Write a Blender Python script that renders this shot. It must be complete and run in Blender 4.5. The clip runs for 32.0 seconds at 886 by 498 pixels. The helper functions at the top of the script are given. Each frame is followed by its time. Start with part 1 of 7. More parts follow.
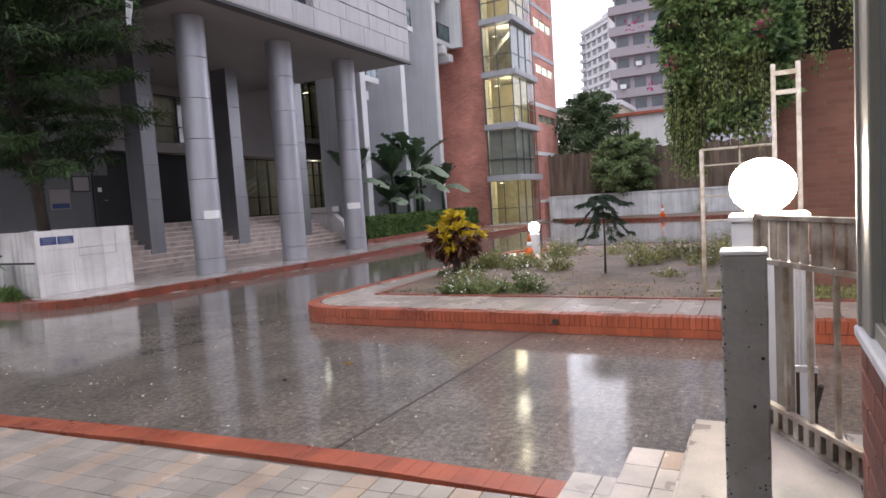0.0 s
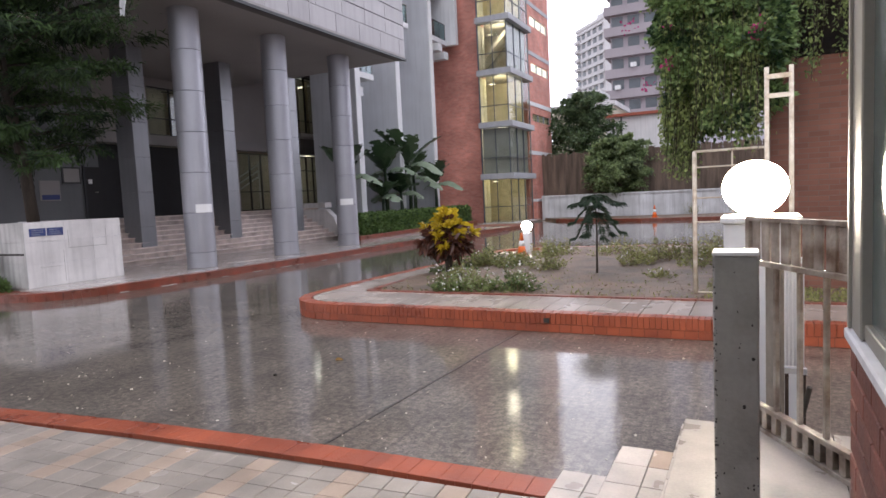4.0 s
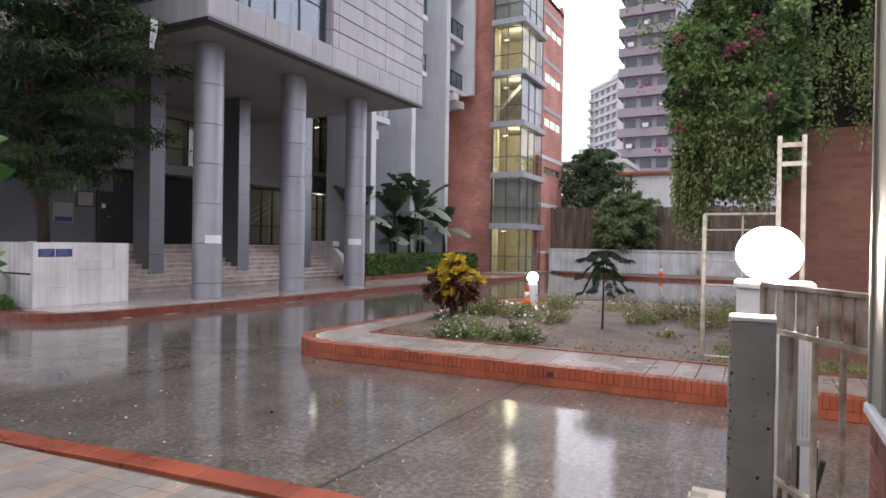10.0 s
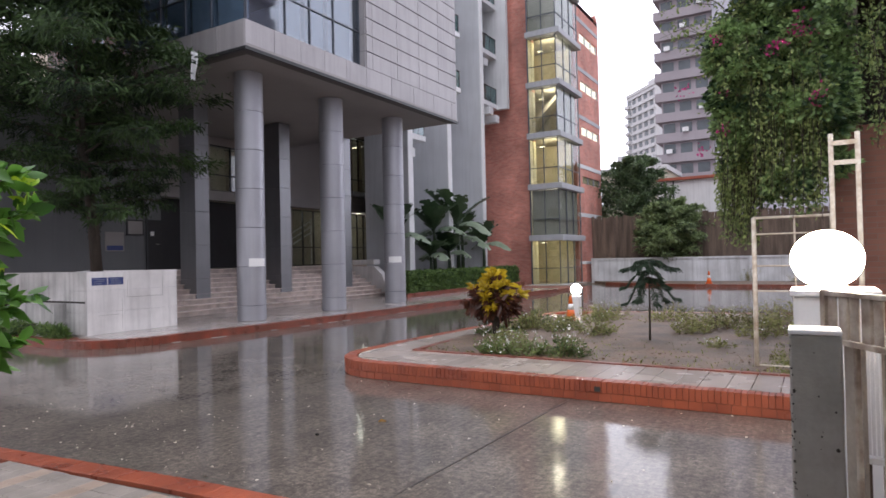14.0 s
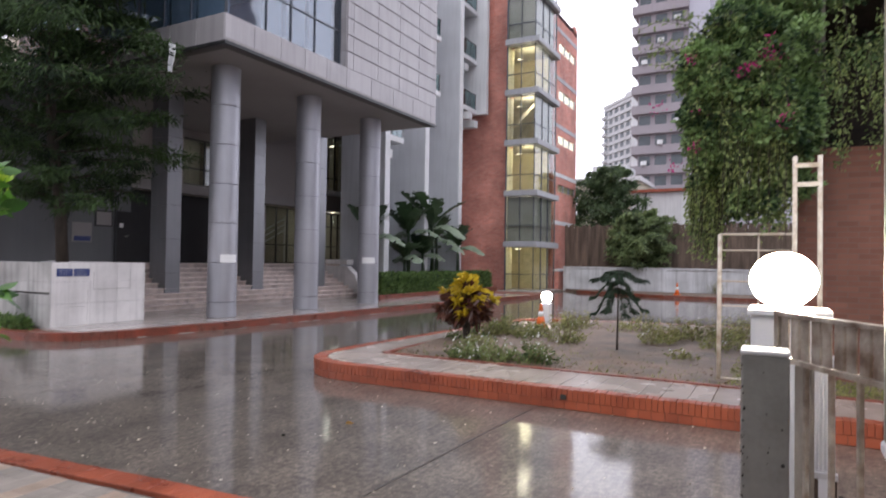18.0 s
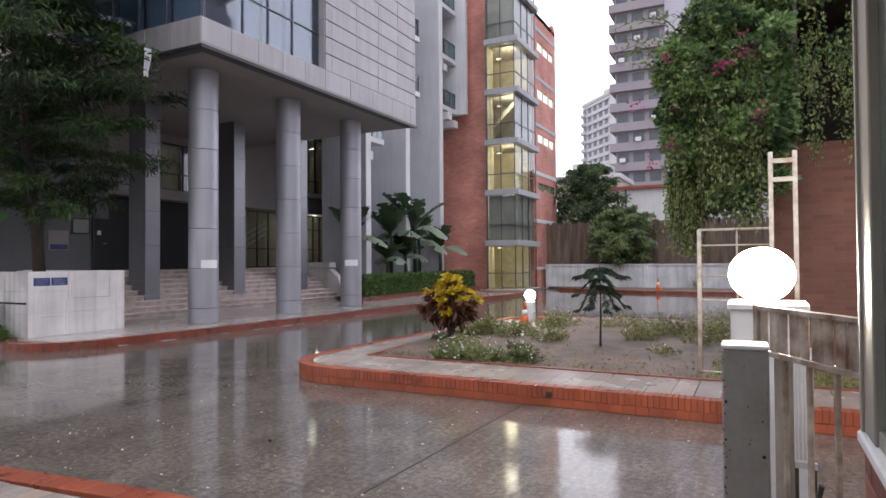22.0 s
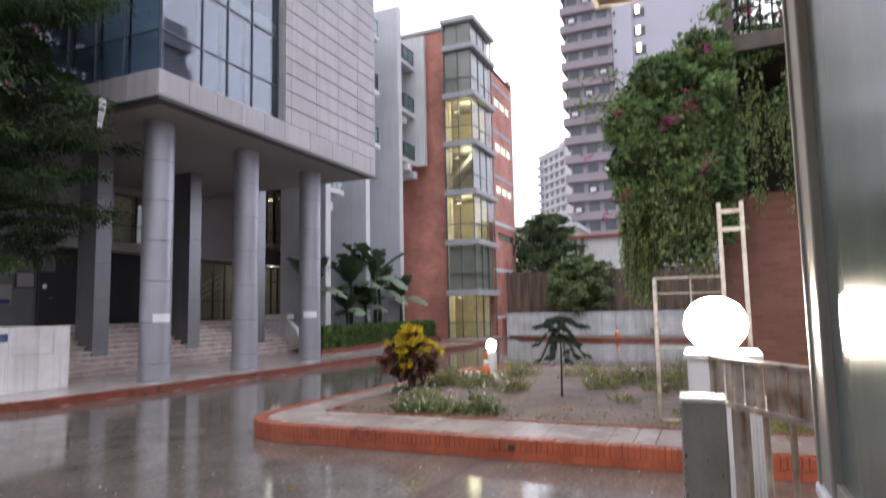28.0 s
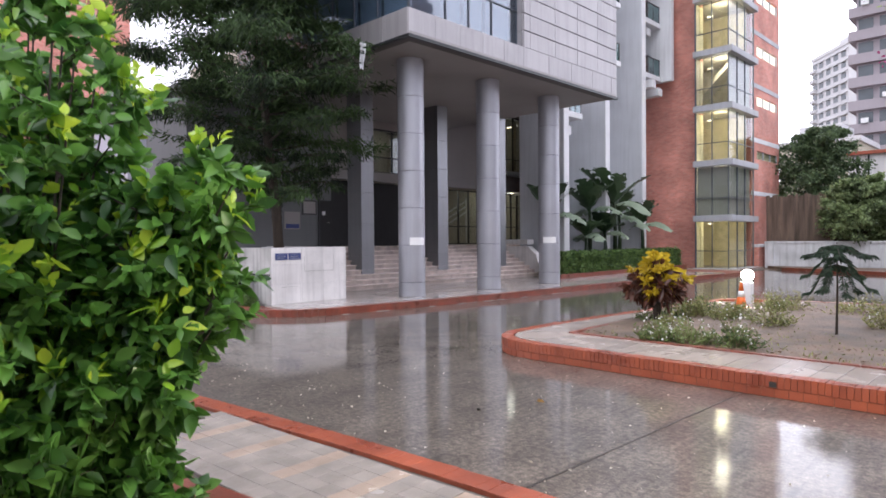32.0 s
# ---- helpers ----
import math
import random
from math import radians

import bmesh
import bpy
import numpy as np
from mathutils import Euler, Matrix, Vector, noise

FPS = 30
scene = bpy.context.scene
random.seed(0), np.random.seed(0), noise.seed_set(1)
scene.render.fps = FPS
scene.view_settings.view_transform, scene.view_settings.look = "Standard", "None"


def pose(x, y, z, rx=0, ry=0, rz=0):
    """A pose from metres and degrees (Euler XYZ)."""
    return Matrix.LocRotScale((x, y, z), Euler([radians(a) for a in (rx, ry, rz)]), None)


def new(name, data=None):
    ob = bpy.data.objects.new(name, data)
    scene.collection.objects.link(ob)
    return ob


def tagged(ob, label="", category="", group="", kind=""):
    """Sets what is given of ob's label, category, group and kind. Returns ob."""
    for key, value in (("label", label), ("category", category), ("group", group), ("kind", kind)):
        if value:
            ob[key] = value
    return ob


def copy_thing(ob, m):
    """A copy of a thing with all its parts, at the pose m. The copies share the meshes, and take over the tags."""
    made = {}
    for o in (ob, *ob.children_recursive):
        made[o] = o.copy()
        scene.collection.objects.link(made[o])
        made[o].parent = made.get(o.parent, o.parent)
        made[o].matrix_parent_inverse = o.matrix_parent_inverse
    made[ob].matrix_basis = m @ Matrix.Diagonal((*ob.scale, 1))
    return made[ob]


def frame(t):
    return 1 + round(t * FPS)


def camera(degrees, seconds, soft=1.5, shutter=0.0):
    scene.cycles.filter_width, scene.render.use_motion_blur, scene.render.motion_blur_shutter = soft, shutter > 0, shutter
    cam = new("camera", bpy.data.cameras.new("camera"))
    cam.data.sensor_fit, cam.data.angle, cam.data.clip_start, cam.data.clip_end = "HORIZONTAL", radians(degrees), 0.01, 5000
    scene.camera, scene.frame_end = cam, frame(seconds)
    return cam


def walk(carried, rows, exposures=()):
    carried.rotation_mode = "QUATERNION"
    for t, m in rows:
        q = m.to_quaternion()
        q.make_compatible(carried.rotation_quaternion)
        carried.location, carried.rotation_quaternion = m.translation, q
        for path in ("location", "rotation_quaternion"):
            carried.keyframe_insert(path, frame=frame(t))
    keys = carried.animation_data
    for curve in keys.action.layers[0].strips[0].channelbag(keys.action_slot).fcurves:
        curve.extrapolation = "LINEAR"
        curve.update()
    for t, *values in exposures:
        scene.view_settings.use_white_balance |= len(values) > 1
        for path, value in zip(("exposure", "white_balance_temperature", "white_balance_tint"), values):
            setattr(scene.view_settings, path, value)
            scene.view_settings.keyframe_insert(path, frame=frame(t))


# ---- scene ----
cam = camera(70.83, 32.0, 1.6, 0.5)
PATH = [
    (0.0, pose(-0.001, -0.002, 1.798, 85.55, 3.63, 27.11)),
    (0.5, pose(0.000, 0.006, 1.797, 85.73, 3.53, 26.93)),
    (1.0, pose(-0.002, -0.001, 1.797, 85.61, 3.46, 26.83)),
    (1.5, pose(-0.002, -0.001, 1.796, 85.55, 3.45, 26.86)),
    (2.0, pose(-0.003, -0.004, 1.799, 85.66, 3.36, 26.80)),
    (2.5, pose(-0.004, -0.003, 1.797, 85.76, 3.12, 26.72)),
    (3.0, pose(-0.004, 0.001, 1.796, 85.50, 2.97, 26.58)),
    (3.5, pose(-0.004, -0.001, 1.796, 85.47, 2.91, 26.47)),
    (5.5, pose(-0.029, -0.001, 1.785, 84.42, 1.92, 26.75)),
    (6.0, pose(-0.033, -0.021, 1.787, 84.51, 2.46, 26.43)),
    (6.5, pose(-0.031, -0.015, 1.782, 84.24, 1.81, 27.32)),
    (7.0, pose(-0.033, -0.029, 1.781, 84.86, 0.72, 25.71)),
    (7.5, pose(-0.045, 0.034, 1.792, 88.63, 0.46, 25.05)),
    (8.0, pose(-0.047, 0.031, 1.786, 90.49, 1.48, 28.13)),
    (8.5, pose(-0.045, -0.038, 1.796, 90.16, -0.34, 27.71)),
    (9.0, pose(-0.046, -0.040, 1.797, 90.07, -0.76, 27.14)),
    (9.5, pose(-0.042, -0.014, 1.797, 89.69, -0.68, 26.89)),
    (10.0, pose(-0.043, -0.015, 1.796, 89.51, -0.91, 27.08)),
    (10.5, pose(-0.046, -0.032, 1.798, 89.63, -1.25, 26.69)),
    (11.0, pose(-0.048, -0.027, 1.799, 89.89, -1.33, 27.05)),
    (11.5, pose(-0.050, -0.042, 1.821, 91.46, -1.21, 26.54)),
    (12.0, pose(-0.059, -0.040, 1.844, 92.77, -0.87, 30.07)),
    (12.5, pose(-0.070, 0.015, 1.841, 92.95, -0.26, 31.63)),
    (13.0, pose(-0.063, 0.010, 1.834, 92.69, 0.26, 31.54)),
    (13.5, pose(-0.062, 0.025, 1.824, 91.56, 0.66, 31.65)),
    (14.0, pose(-0.059, 0.050, 1.814, 90.87, 1.23, 30.81)),
    (14.5, pose(-0.057, 0.015, 1.818, 91.00, 0.46, 29.35)),
    (16.5, pose(-0.042, -0.021, 1.818, 89.49, 0.14, 29.83)),
    (17.0, pose(-0.040, -0.008, 1.808, 88.53, -0.02, 29.70)),
    (17.5, pose(-0.044, -0.030, 1.812, 88.26, -0.45, 29.62)),
    (18.0, pose(-0.024, 0.003, 1.846, 91.08, -0.85, 28.39)),
    (18.5, pose(-0.029, 0.041, 1.877, 93.92, -0.66, 26.02)),
    (19.0, pose(-0.016, -0.027, 1.882, 94.31, -1.04, 26.74)),
    (19.5, pose(-0.014, -0.026, 1.875, 93.57, -1.23, 26.69)),
    (20.0, pose(-0.017, -0.028, 1.868, 92.33, -0.95, 27.14)),
    (20.5, pose(-0.017, -0.028, 1.867, 92.41, -1.23, 26.35)),
    (21.0, pose(-0.031, 0.075, 1.851, 91.38, 0.18, 27.18)),
    (21.5, pose(-0.021, -0.014, 1.854, 91.25, 0.17, 26.80)),
    (22.0, pose(-0.022, -0.017, 1.855, 91.11, 0.40, 26.81)),
    (22.5, pose(-0.023, -0.021, 1.851, 91.18, 0.43, 27.34)),
    (23.0, pose(-0.026, -0.020, 1.850, 90.94, 0.20, 28.11)),
    (23.5, pose(-0.024, -0.024, 1.848, 90.97, 0.31, 28.07)),
    (24.0, pose(-0.025, -0.020, 1.845, 90.38, 0.33, 27.83)),
    (24.5, pose(-0.028, -0.022, 1.839, 89.69, 0.26, 28.32)),
    (25.0, pose(-0.027, -0.015, 1.839, 89.55, 0.44, 27.83)),
    (25.5, pose(-0.028, -0.011, 1.836, 89.63, 0.33, 27.60)),
    (27.5, pose(-0.072, 0.102, 1.820, 88.50, -0.01, 24.52)),
    (28.0, pose(-0.019, 0.011, 1.874, 95.62, 1.12, 23.24)),
    (28.5, pose(-0.022, 0.010, 1.914, 99.99, 0.23, 23.02)),
    (29.0, pose(-0.063, 0.013, 1.903, 101.63, 1.15, 26.61)),
    (29.5, pose(-0.066, 0.047, 1.931, 100.45, 1.02, 30.84)),
    (30.0, pose(-0.067, 0.004, 1.894, 96.62, 1.97, 34.03)),
    (30.5, pose(-0.036, -0.187, 1.842, 91.53, 1.19, 40.18)),
    (31.0, pose(-0.063, -0.102, 1.834, 87.22, -0.35, 43.25)),
    (31.5, pose(-0.065, -0.100, 1.832, 87.51, -0.34, 44.11)),
    (32.0, pose(-0.073, -0.108, 1.861, 89.13, 0.47, 44.66)),
]
EXPOSE = [(0.0, 0.6, 6300, 10), (3.5, 0.59, 6300, 10), (6.0, 0.58, 6300, 10), (9.0, 0.5, 6300, 10), (13.0, 0.48, 6300, 10), (17.0, 0.5, 6300, 10), (18.0, 0.5, 6300, 10), (19.0, 0.42, 6300, 10), (23.0, 0.47, 6300, 10), (25.5, 0.51, 6300, 10), (27.5, 0.58, 6300, 10), (28.5, 0.24, 6200, 10), (29.0, -0.01, 6200, 10), (29.5, -0.01, 6200, 10), (30.2, 0.19, 6200, 10), (31.0, 0.88, 6200, 10), (32.0, 0.94, 6200, 10)]
walk(cam, PATH, EXPOSE)

# ---- light ----
world = bpy.data.worlds.new("overcast_sky")
scene.world = world
world.use_nodes = True
wn, wl = world.node_tree.nodes, world.node_tree.links
wn.clear()
sky = wn.new("ShaderNodeTexSky")
sky.sky_type, sky.sun_disc = "NISHITA", False
sky.sun_elevation, sky.sun_rotation = radians(35), radians(200)
sky.air_density, sky.dust_density = 1.0, 3.0
cloud = wn.new("ShaderNodeMixRGB")
cloud.inputs["Fac"].default_value = 0.93
cloud.inputs["Color2"].default_value = (9.05, 8.75, 9.6, 1)
bg = wn.new("ShaderNodeBackground")
bg.inputs["Strength"].default_value = 0.112
wo = wn.new("ShaderNodeOutputWorld")
wl.new(sky.outputs["Color"], cloud.inputs["Color1"])
# the cloud is thinner, and brighter, low down over the far end of the drive
tcw, dotw = wn.new("ShaderNodeTexCoord"), wn.new("ShaderNodeVectorMath")
dotw.operation = "DOT_PRODUCT"
dotw.inputs[1].default_value = (0.05, 0.94, 0.33)
wl.new(tcw.outputs["Generated"], dotw.inputs[0])
grad = wn.new("ShaderNodeMapRange")
grad.interpolation_type = "SMOOTHSTEP"
grad.inputs["From Min"].default_value, grad.inputs["From Max"].default_value = -0.1, 1.0
grad.inputs["To Min"].default_value, grad.inputs["To Max"].default_value = 0.9, 1.8
wl.new(dotw.outputs["Value"], grad.inputs["Value"])
bright = wn.new("ShaderNodeVectorMath")
bright.operation = "SCALE"
wl.new(cloud.outputs["Color"], bright.inputs[0])
wl.new(grad.outputs["Result"], bright.inputs["Scale"])
wl.new(bright.outputs["Vector"], bg.inputs["Color"])
wl.new(bg.outputs["Background"], wo.inputs["Surface"])

sun = new("sun", bpy.data.lights.new("sun", "SUN"))
sun.data.energy, sun.data.angle, sun.data.color = 0.5, radians(40), (1.0, 0.98, 0.95)
sun.matrix_world = pose(0, 0, 60, 40, 0, 20)


# ---- materials ----
def mat(name, color, rough=0.6, metal=0.0, vary=0.15, scale=3.0, fine=60.0, bump=0.15, tint=None, rvary=0.1,
        spec=0.5, piece=0.0, stretch=(1, 1, 1), coat=0.0, streak=0.0, island=0.0, trans=0.0):
    """A surface with stains (scale, per metre) and grain (fine), relief, and change from piece to piece."""
    m = bpy.data.materials.new(name)
    m.use_nodes = True
    n, l = m.node_tree.nodes, m.node_tree.links
    b = n["Principled BSDF"]
    geo = n.new("ShaderNodeNewGeometry")
    mp = n.new("ShaderNodeMapping")
    mp.inputs["Scale"].default_value = stretch
    l.new(geo.outputs["Position"], mp.inputs["Vector"])
    big, small = n.new("ShaderNodeTexNoise"), n.new("ShaderNodeTexNoise")
    big.inputs["Scale"].default_value, big.inputs["Detail"].default_value = scale, 6
    small.inputs["Scale"].default_value, small.inputs["Detail"].default_value = fine, 4
    for t in (big, small):
        l.new(mp.outputs["Vector"], t.inputs["Vector"])
    ramp = n.new("ShaderNodeMapRange")
    ramp.inputs["From Min"].default_value, ramp.inputs["From Max"].default_value = 0.3, 0.7
    l.new(big.outputs["Fac"], ramp.inputs["Value"])
    dark = tint or tuple(c * (1 - vary * 1.6) for c in color)
    light = tuple(min(1, c * (1 + vary * 0.5)) for c in color)
    mix = n.new("ShaderNodeMixRGB")
    mix.inputs["Color1"].default_value, mix.inputs["Color2"].default_value = (*dark, 1), (*light, 1)
    l.new(ramp.outputs["Result"], mix.inputs["Fac"])
    last = mix.outputs["Color"]
    grain = n.new("ShaderNodeMapRange")
    grain.inputs["To Min"].default_value, grain.inputs["To Max"].default_value = 1 - vary * 0.7, 1 + vary * 0.7
    l.new(small.outputs["Fac"], grain.inputs["Value"])
    value = grain.outputs["Result"]
    if streak:
        sm = n.new("ShaderNodeMapping")
        sm.inputs["Scale"].default_value = (7, 7, 0.35)
        l.new(geo.outputs["Position"], sm.inputs["Vector"])
        st = n.new("ShaderNodeTexNoise")
        st.inputs["Scale"].default_value, st.inputs["Detail"].default_value = 1.0, 5
        l.new(sm.outputs["Vector"], st.inputs["Vector"])
        sr = n.new("ShaderNodeMapRange")
        sr.inputs["From Min"].default_value, sr.inputs["From Max"].default_value = 0.45, 0.75
        sr.inputs["To Min"].default_value, sr.inputs["To Max"].default_value = 1.0, 1.0 - streak
        l.new(st.outputs["Fac"], sr.inputs["Value"])
        mu = n.new("ShaderNodeMath")
        mu.operation = "MULTIPLY"
        l.new(value, mu.inputs[0]), l.new(sr.outputs["Result"], mu.inputs[1])
        value = mu.outputs["Value"]
    if piece or island:
        pr = n.new("ShaderNodeMapRange")
        a = piece or island
        pr.inputs["To Min"].default_value, pr.inputs["To Max"].default_value = 1 - a, 1 + a
        if piece:
            oi = n.new("ShaderNodeObjectInfo")
            l.new(oi.outputs["Random"], pr.inputs["Value"])
        else:
            l.new(geo.outputs["Random Per Island"], pr.inputs["Value"])
        mu = n.new("ShaderNodeMath")
        mu.operation = "MULTIPLY"
        l.new(value, mu.inputs[0]), l.new(pr.outputs["Result"], mu.inputs[1])
        value = mu.outputs["Value"]
    hs = n.new("ShaderNodeHueSaturation")
    l.new(last, hs.inputs["Color"]), l.new(value, hs.inputs["Value"])
    l.new(hs.outputs["Color"], b.inputs["Base Color"])
    rr = n.new("ShaderNodeMapRange")
    rr.inputs["To Min"].default_value, rr.inputs["To Max"].default_value = max(0.02, rough - rvary), min(1, rough + rvary)
    l.new(big.outputs["Fac"], rr.inputs["Value"])
    l.new(rr.outputs["Result"], b.inputs["Roughness"])
    b.inputs["Metallic"].default_value = metal
    b.inputs["Specular IOR Level"].default_value = spec
    b.inputs["Coat Weight"].default_value = coat
    b.inputs["Coat Roughness"].default_value = 0.08
    if trans:
        b.inputs["Subsurface Weight"].default_value = 0.0
    if bump:
        bp = n.new("ShaderNodeBump")
        bp.inputs["Strength"].default_value, bp.inputs["Distance"].default_value = bump, 0.01
        l.new(small.outputs["Fac"], bp.inputs["Height"])
        l.new(bp.outputs["Normal"], b.inputs["Normal"])
    return m


def leaf_mat(name, color, tip, rough=0.45, gloss=0.35, patch=1.0, size=2.4):
    """Leaf green that changes from leaf to leaf and lets some light through."""
    m = bpy.data.materials.new(name)
    m.use_nodes = True
    n, l = m.node_tree.nodes, m.node_tree.links
    b = n["Principled BSDF"]
    geo = n.new("ShaderNodeNewGeometry")
    noise_t = n.new("ShaderNodeTexNoise")
    noise_t.inputs["Scale"].default_value = size
    l.new(geo.outputs["Position"], noise_t.inputs["Vector"])
    add = n.new("ShaderNodeMath")
    add.operation = "MULTIPLY_ADD"
    l.new(geo.outputs["Random Per Island"], add.inputs[0])
    add.inputs[1].default_value = 0.7
    wide = n.new("ShaderNodeMath")
    wide.operation = "MULTIPLY_ADD"
    wide.inputs[1].default_value, wide.inputs[2].default_value = patch, 0.5 - 0.5 * patch
    l.new(noise_t.outputs["Fac"], wide.inputs[0])
    l.new(wide.outputs["Value"], add.inputs[2])
    sub = n.new("ShaderNodeMapRange")
    sub.inputs["From Min"].default_value, sub.inputs["From Max"].default_value = 0.45, 1.15
    l.new(add.outputs["Value"], sub.inputs["Value"])
    mix = n.new("ShaderNodeMixRGB")
    mix.inputs["Color1"].default_value, mix.inputs["Color2"].default_value = (*color, 1), (*tip, 1)
    l.new(sub.outputs["Result"], mix.inputs["Fac"])
    l.new(mix.outputs["Color"], b.inputs["Base Color"])
    b.inputs["Roughness"].default_value, b.inputs["Specular IOR Level"].default_value = rough, gloss
    tr = n.new("ShaderNodeBsdfTranslucent")
    l.new(mix.outputs["Color"], tr.inputs["Color"])
    ms = n.new("ShaderNodeMixShader")
    ms.inputs["Fac"].default_value = 0.3
    out = n["Material Output"]
    l.new(b.outputs["BSDF"], ms.inputs[1]), l.new(tr.outputs["BSDF"], ms.inputs[2])
    l.new(ms.outputs["Shader"], out.inputs["Surface"])
    return m


def glass_mat(name, tint=(0.55, 0.6, 0.62), gloss=0.12, rough=0.02, wave=0.02, edge=0.55):
    """Window glass: tinted and clear, with a mirror coat that grows at grazing view."""
    m = bpy.data.materials.new(name)
    m.use_nodes = True
    n, l = m.node_tree.nodes, m.node_tree.links
    n.clear()
    out = n.new("ShaderNodeOutputMaterial")
    tr, gl, ms, fr = n.new("ShaderNodeBsdfTransparent"), n.new("ShaderNodeBsdfGlossy"), n.new("ShaderNodeMixShader"), n.new("ShaderNodeLayerWeight")
    tr.inputs["Color"].default_value = (*tint, 1)
    gl.inputs["Roughness"].default_value = rough
    gl.inputs["Color"].default_value = (0.92, 0.95, 1.0, 1)
    fr.inputs["Blend"].default_value = 0.5
    pw = n.new("ShaderNodeMath")
    pw.operation = "POWER"
    pw.inputs[1].default_value = 4.0
    l.new(fr.outputs["Facing"], pw.inputs[0])
    ad = n.new("ShaderNodeMath")
    ad.operation = "MULTIPLY_ADD"
    ad.use_clamp = True
    ad.inputs[1].default_value, ad.inputs[2].default_value = edge, gloss * 0.5 + 0.02
    l.new(pw.outputs["Value"], ad.inputs[0])
    no = n.new("ShaderNodeTexNoise")
    no.inputs["Scale"].default_value = 0.8
    tc = n.new("ShaderNodeNewGeometry")
    l.new(tc.outputs["Position"], no.inputs["Vector"])
    bp = n.new("ShaderNodeBump")
    bp.inputs["Strength"].default_value, bp.inputs["Distance"].default_value = wave, 0.2
    l.new(no.outputs["Fac"], bp.inputs["Height"])
    l.new(bp.outputs["Normal"], gl.inputs["Normal"])
    l.new(ad.outputs["Value"], ms.inputs["Fac"])
    l.new(tr.outputs["BSDF"], ms.inputs[1]), l.new(gl.outputs["BSDF"], ms.inputs[2])
    l.new(ms.outputs["Shader"], out.inputs["Surface"])
    return m


def glow(name, color, strength):
    m = bpy.data.materials.new(name)
    m.use_nodes = True
    b = m.node_tree.nodes["Principled BSDF"]
    b.inputs["Base Color"].default_value = (*color, 1)
    b.inputs["Emission Color"].default_value = (*color, 1)
    b.inputs["Emission Strength"].default_value = strength
    return m


def brick_mat(name, c1, c2, mortar, axis="x", bw=0.25, bh=0.075, bump=0.4, rough=0.75):
    """Brickwork too far off to pick apart: courses, mortar, stains."""
    m = bpy.data.materials.new(name)
    m.use_nodes = True
    n, l = m.node_tree.nodes, m.node_tree.links
    b = n["Principled BSDF"]
    geo = n.new("ShaderNodeNewGeometry")
    sp, cb = n.new("ShaderNodeSeparateXYZ"), n.new("ShaderNodeCombineXYZ")
    l.new(geo.outputs["Position"], sp.inputs[0])
    ad = n.new("ShaderNodeMath")
    ad.operation = "ADD"
    l.new(sp.outputs["X"], ad.inputs[0]), l.new(sp.outputs["Y"], ad.inputs[1])
    l.new(ad.outputs[0], cb.inputs["X"])
    l.new(sp.outputs["Z"], cb.inputs["Y"])
    br = n.new("ShaderNodeTexBrick")
    br.inputs["Scale"].default_value = 1.0
    br.inputs["Brick Width"].default_value, br.inputs["Row Height"].default_value = bw, bh
    br.inputs["Mortar Size"].default_value = 0.006
    br.inputs["Color1"].default_value, br.inputs["Color2"].default_value, br.inputs["Mortar"].default_value = (*c1, 1), (*c2, 1), (*mortar, 1)
    l.new(cb.outputs[0], br.inputs["Vector"])
    no = n.new("ShaderNodeTexNoise")
    no.inputs["Scale"].default_value, no.inputs["Detail"].default_value = 0.6, 8
    l.new(geo.outputs["Position"], no.inputs["Vector"])
    mr = n.new("ShaderNodeMapRange")
    mr.inputs["From Min"].default_value, mr.inputs["From Max"].default_value = 0.3, 0.7
    mr.inputs["To Min"].default_value, mr.inputs["To Max"].default_value = 0.68, 1.2
    l.new(no.outputs["Fac"], mr.inputs["Value"])
    hs = n.new("ShaderNodeHueSaturation")
    l.new(br.outputs["Color"], hs.inputs["Color"]), l.new(mr.outputs[0], hs.inputs["Value"])
    l.new(hs.outputs["Color"], b.inputs["Base Color"])
    b.inputs["Roughness"].default_value = rough
    bp = n.new("ShaderNodeBump")
    bp.inputs["Strength"].default_value, bp.inputs["Distance"].default_value, bp.invert = bump, 0.006, True
    l.new(br.outputs["Fac"], bp.inputs["Height"])
    l.new(bp.outputs["Normal"], b.inputs["Normal"])
    return m


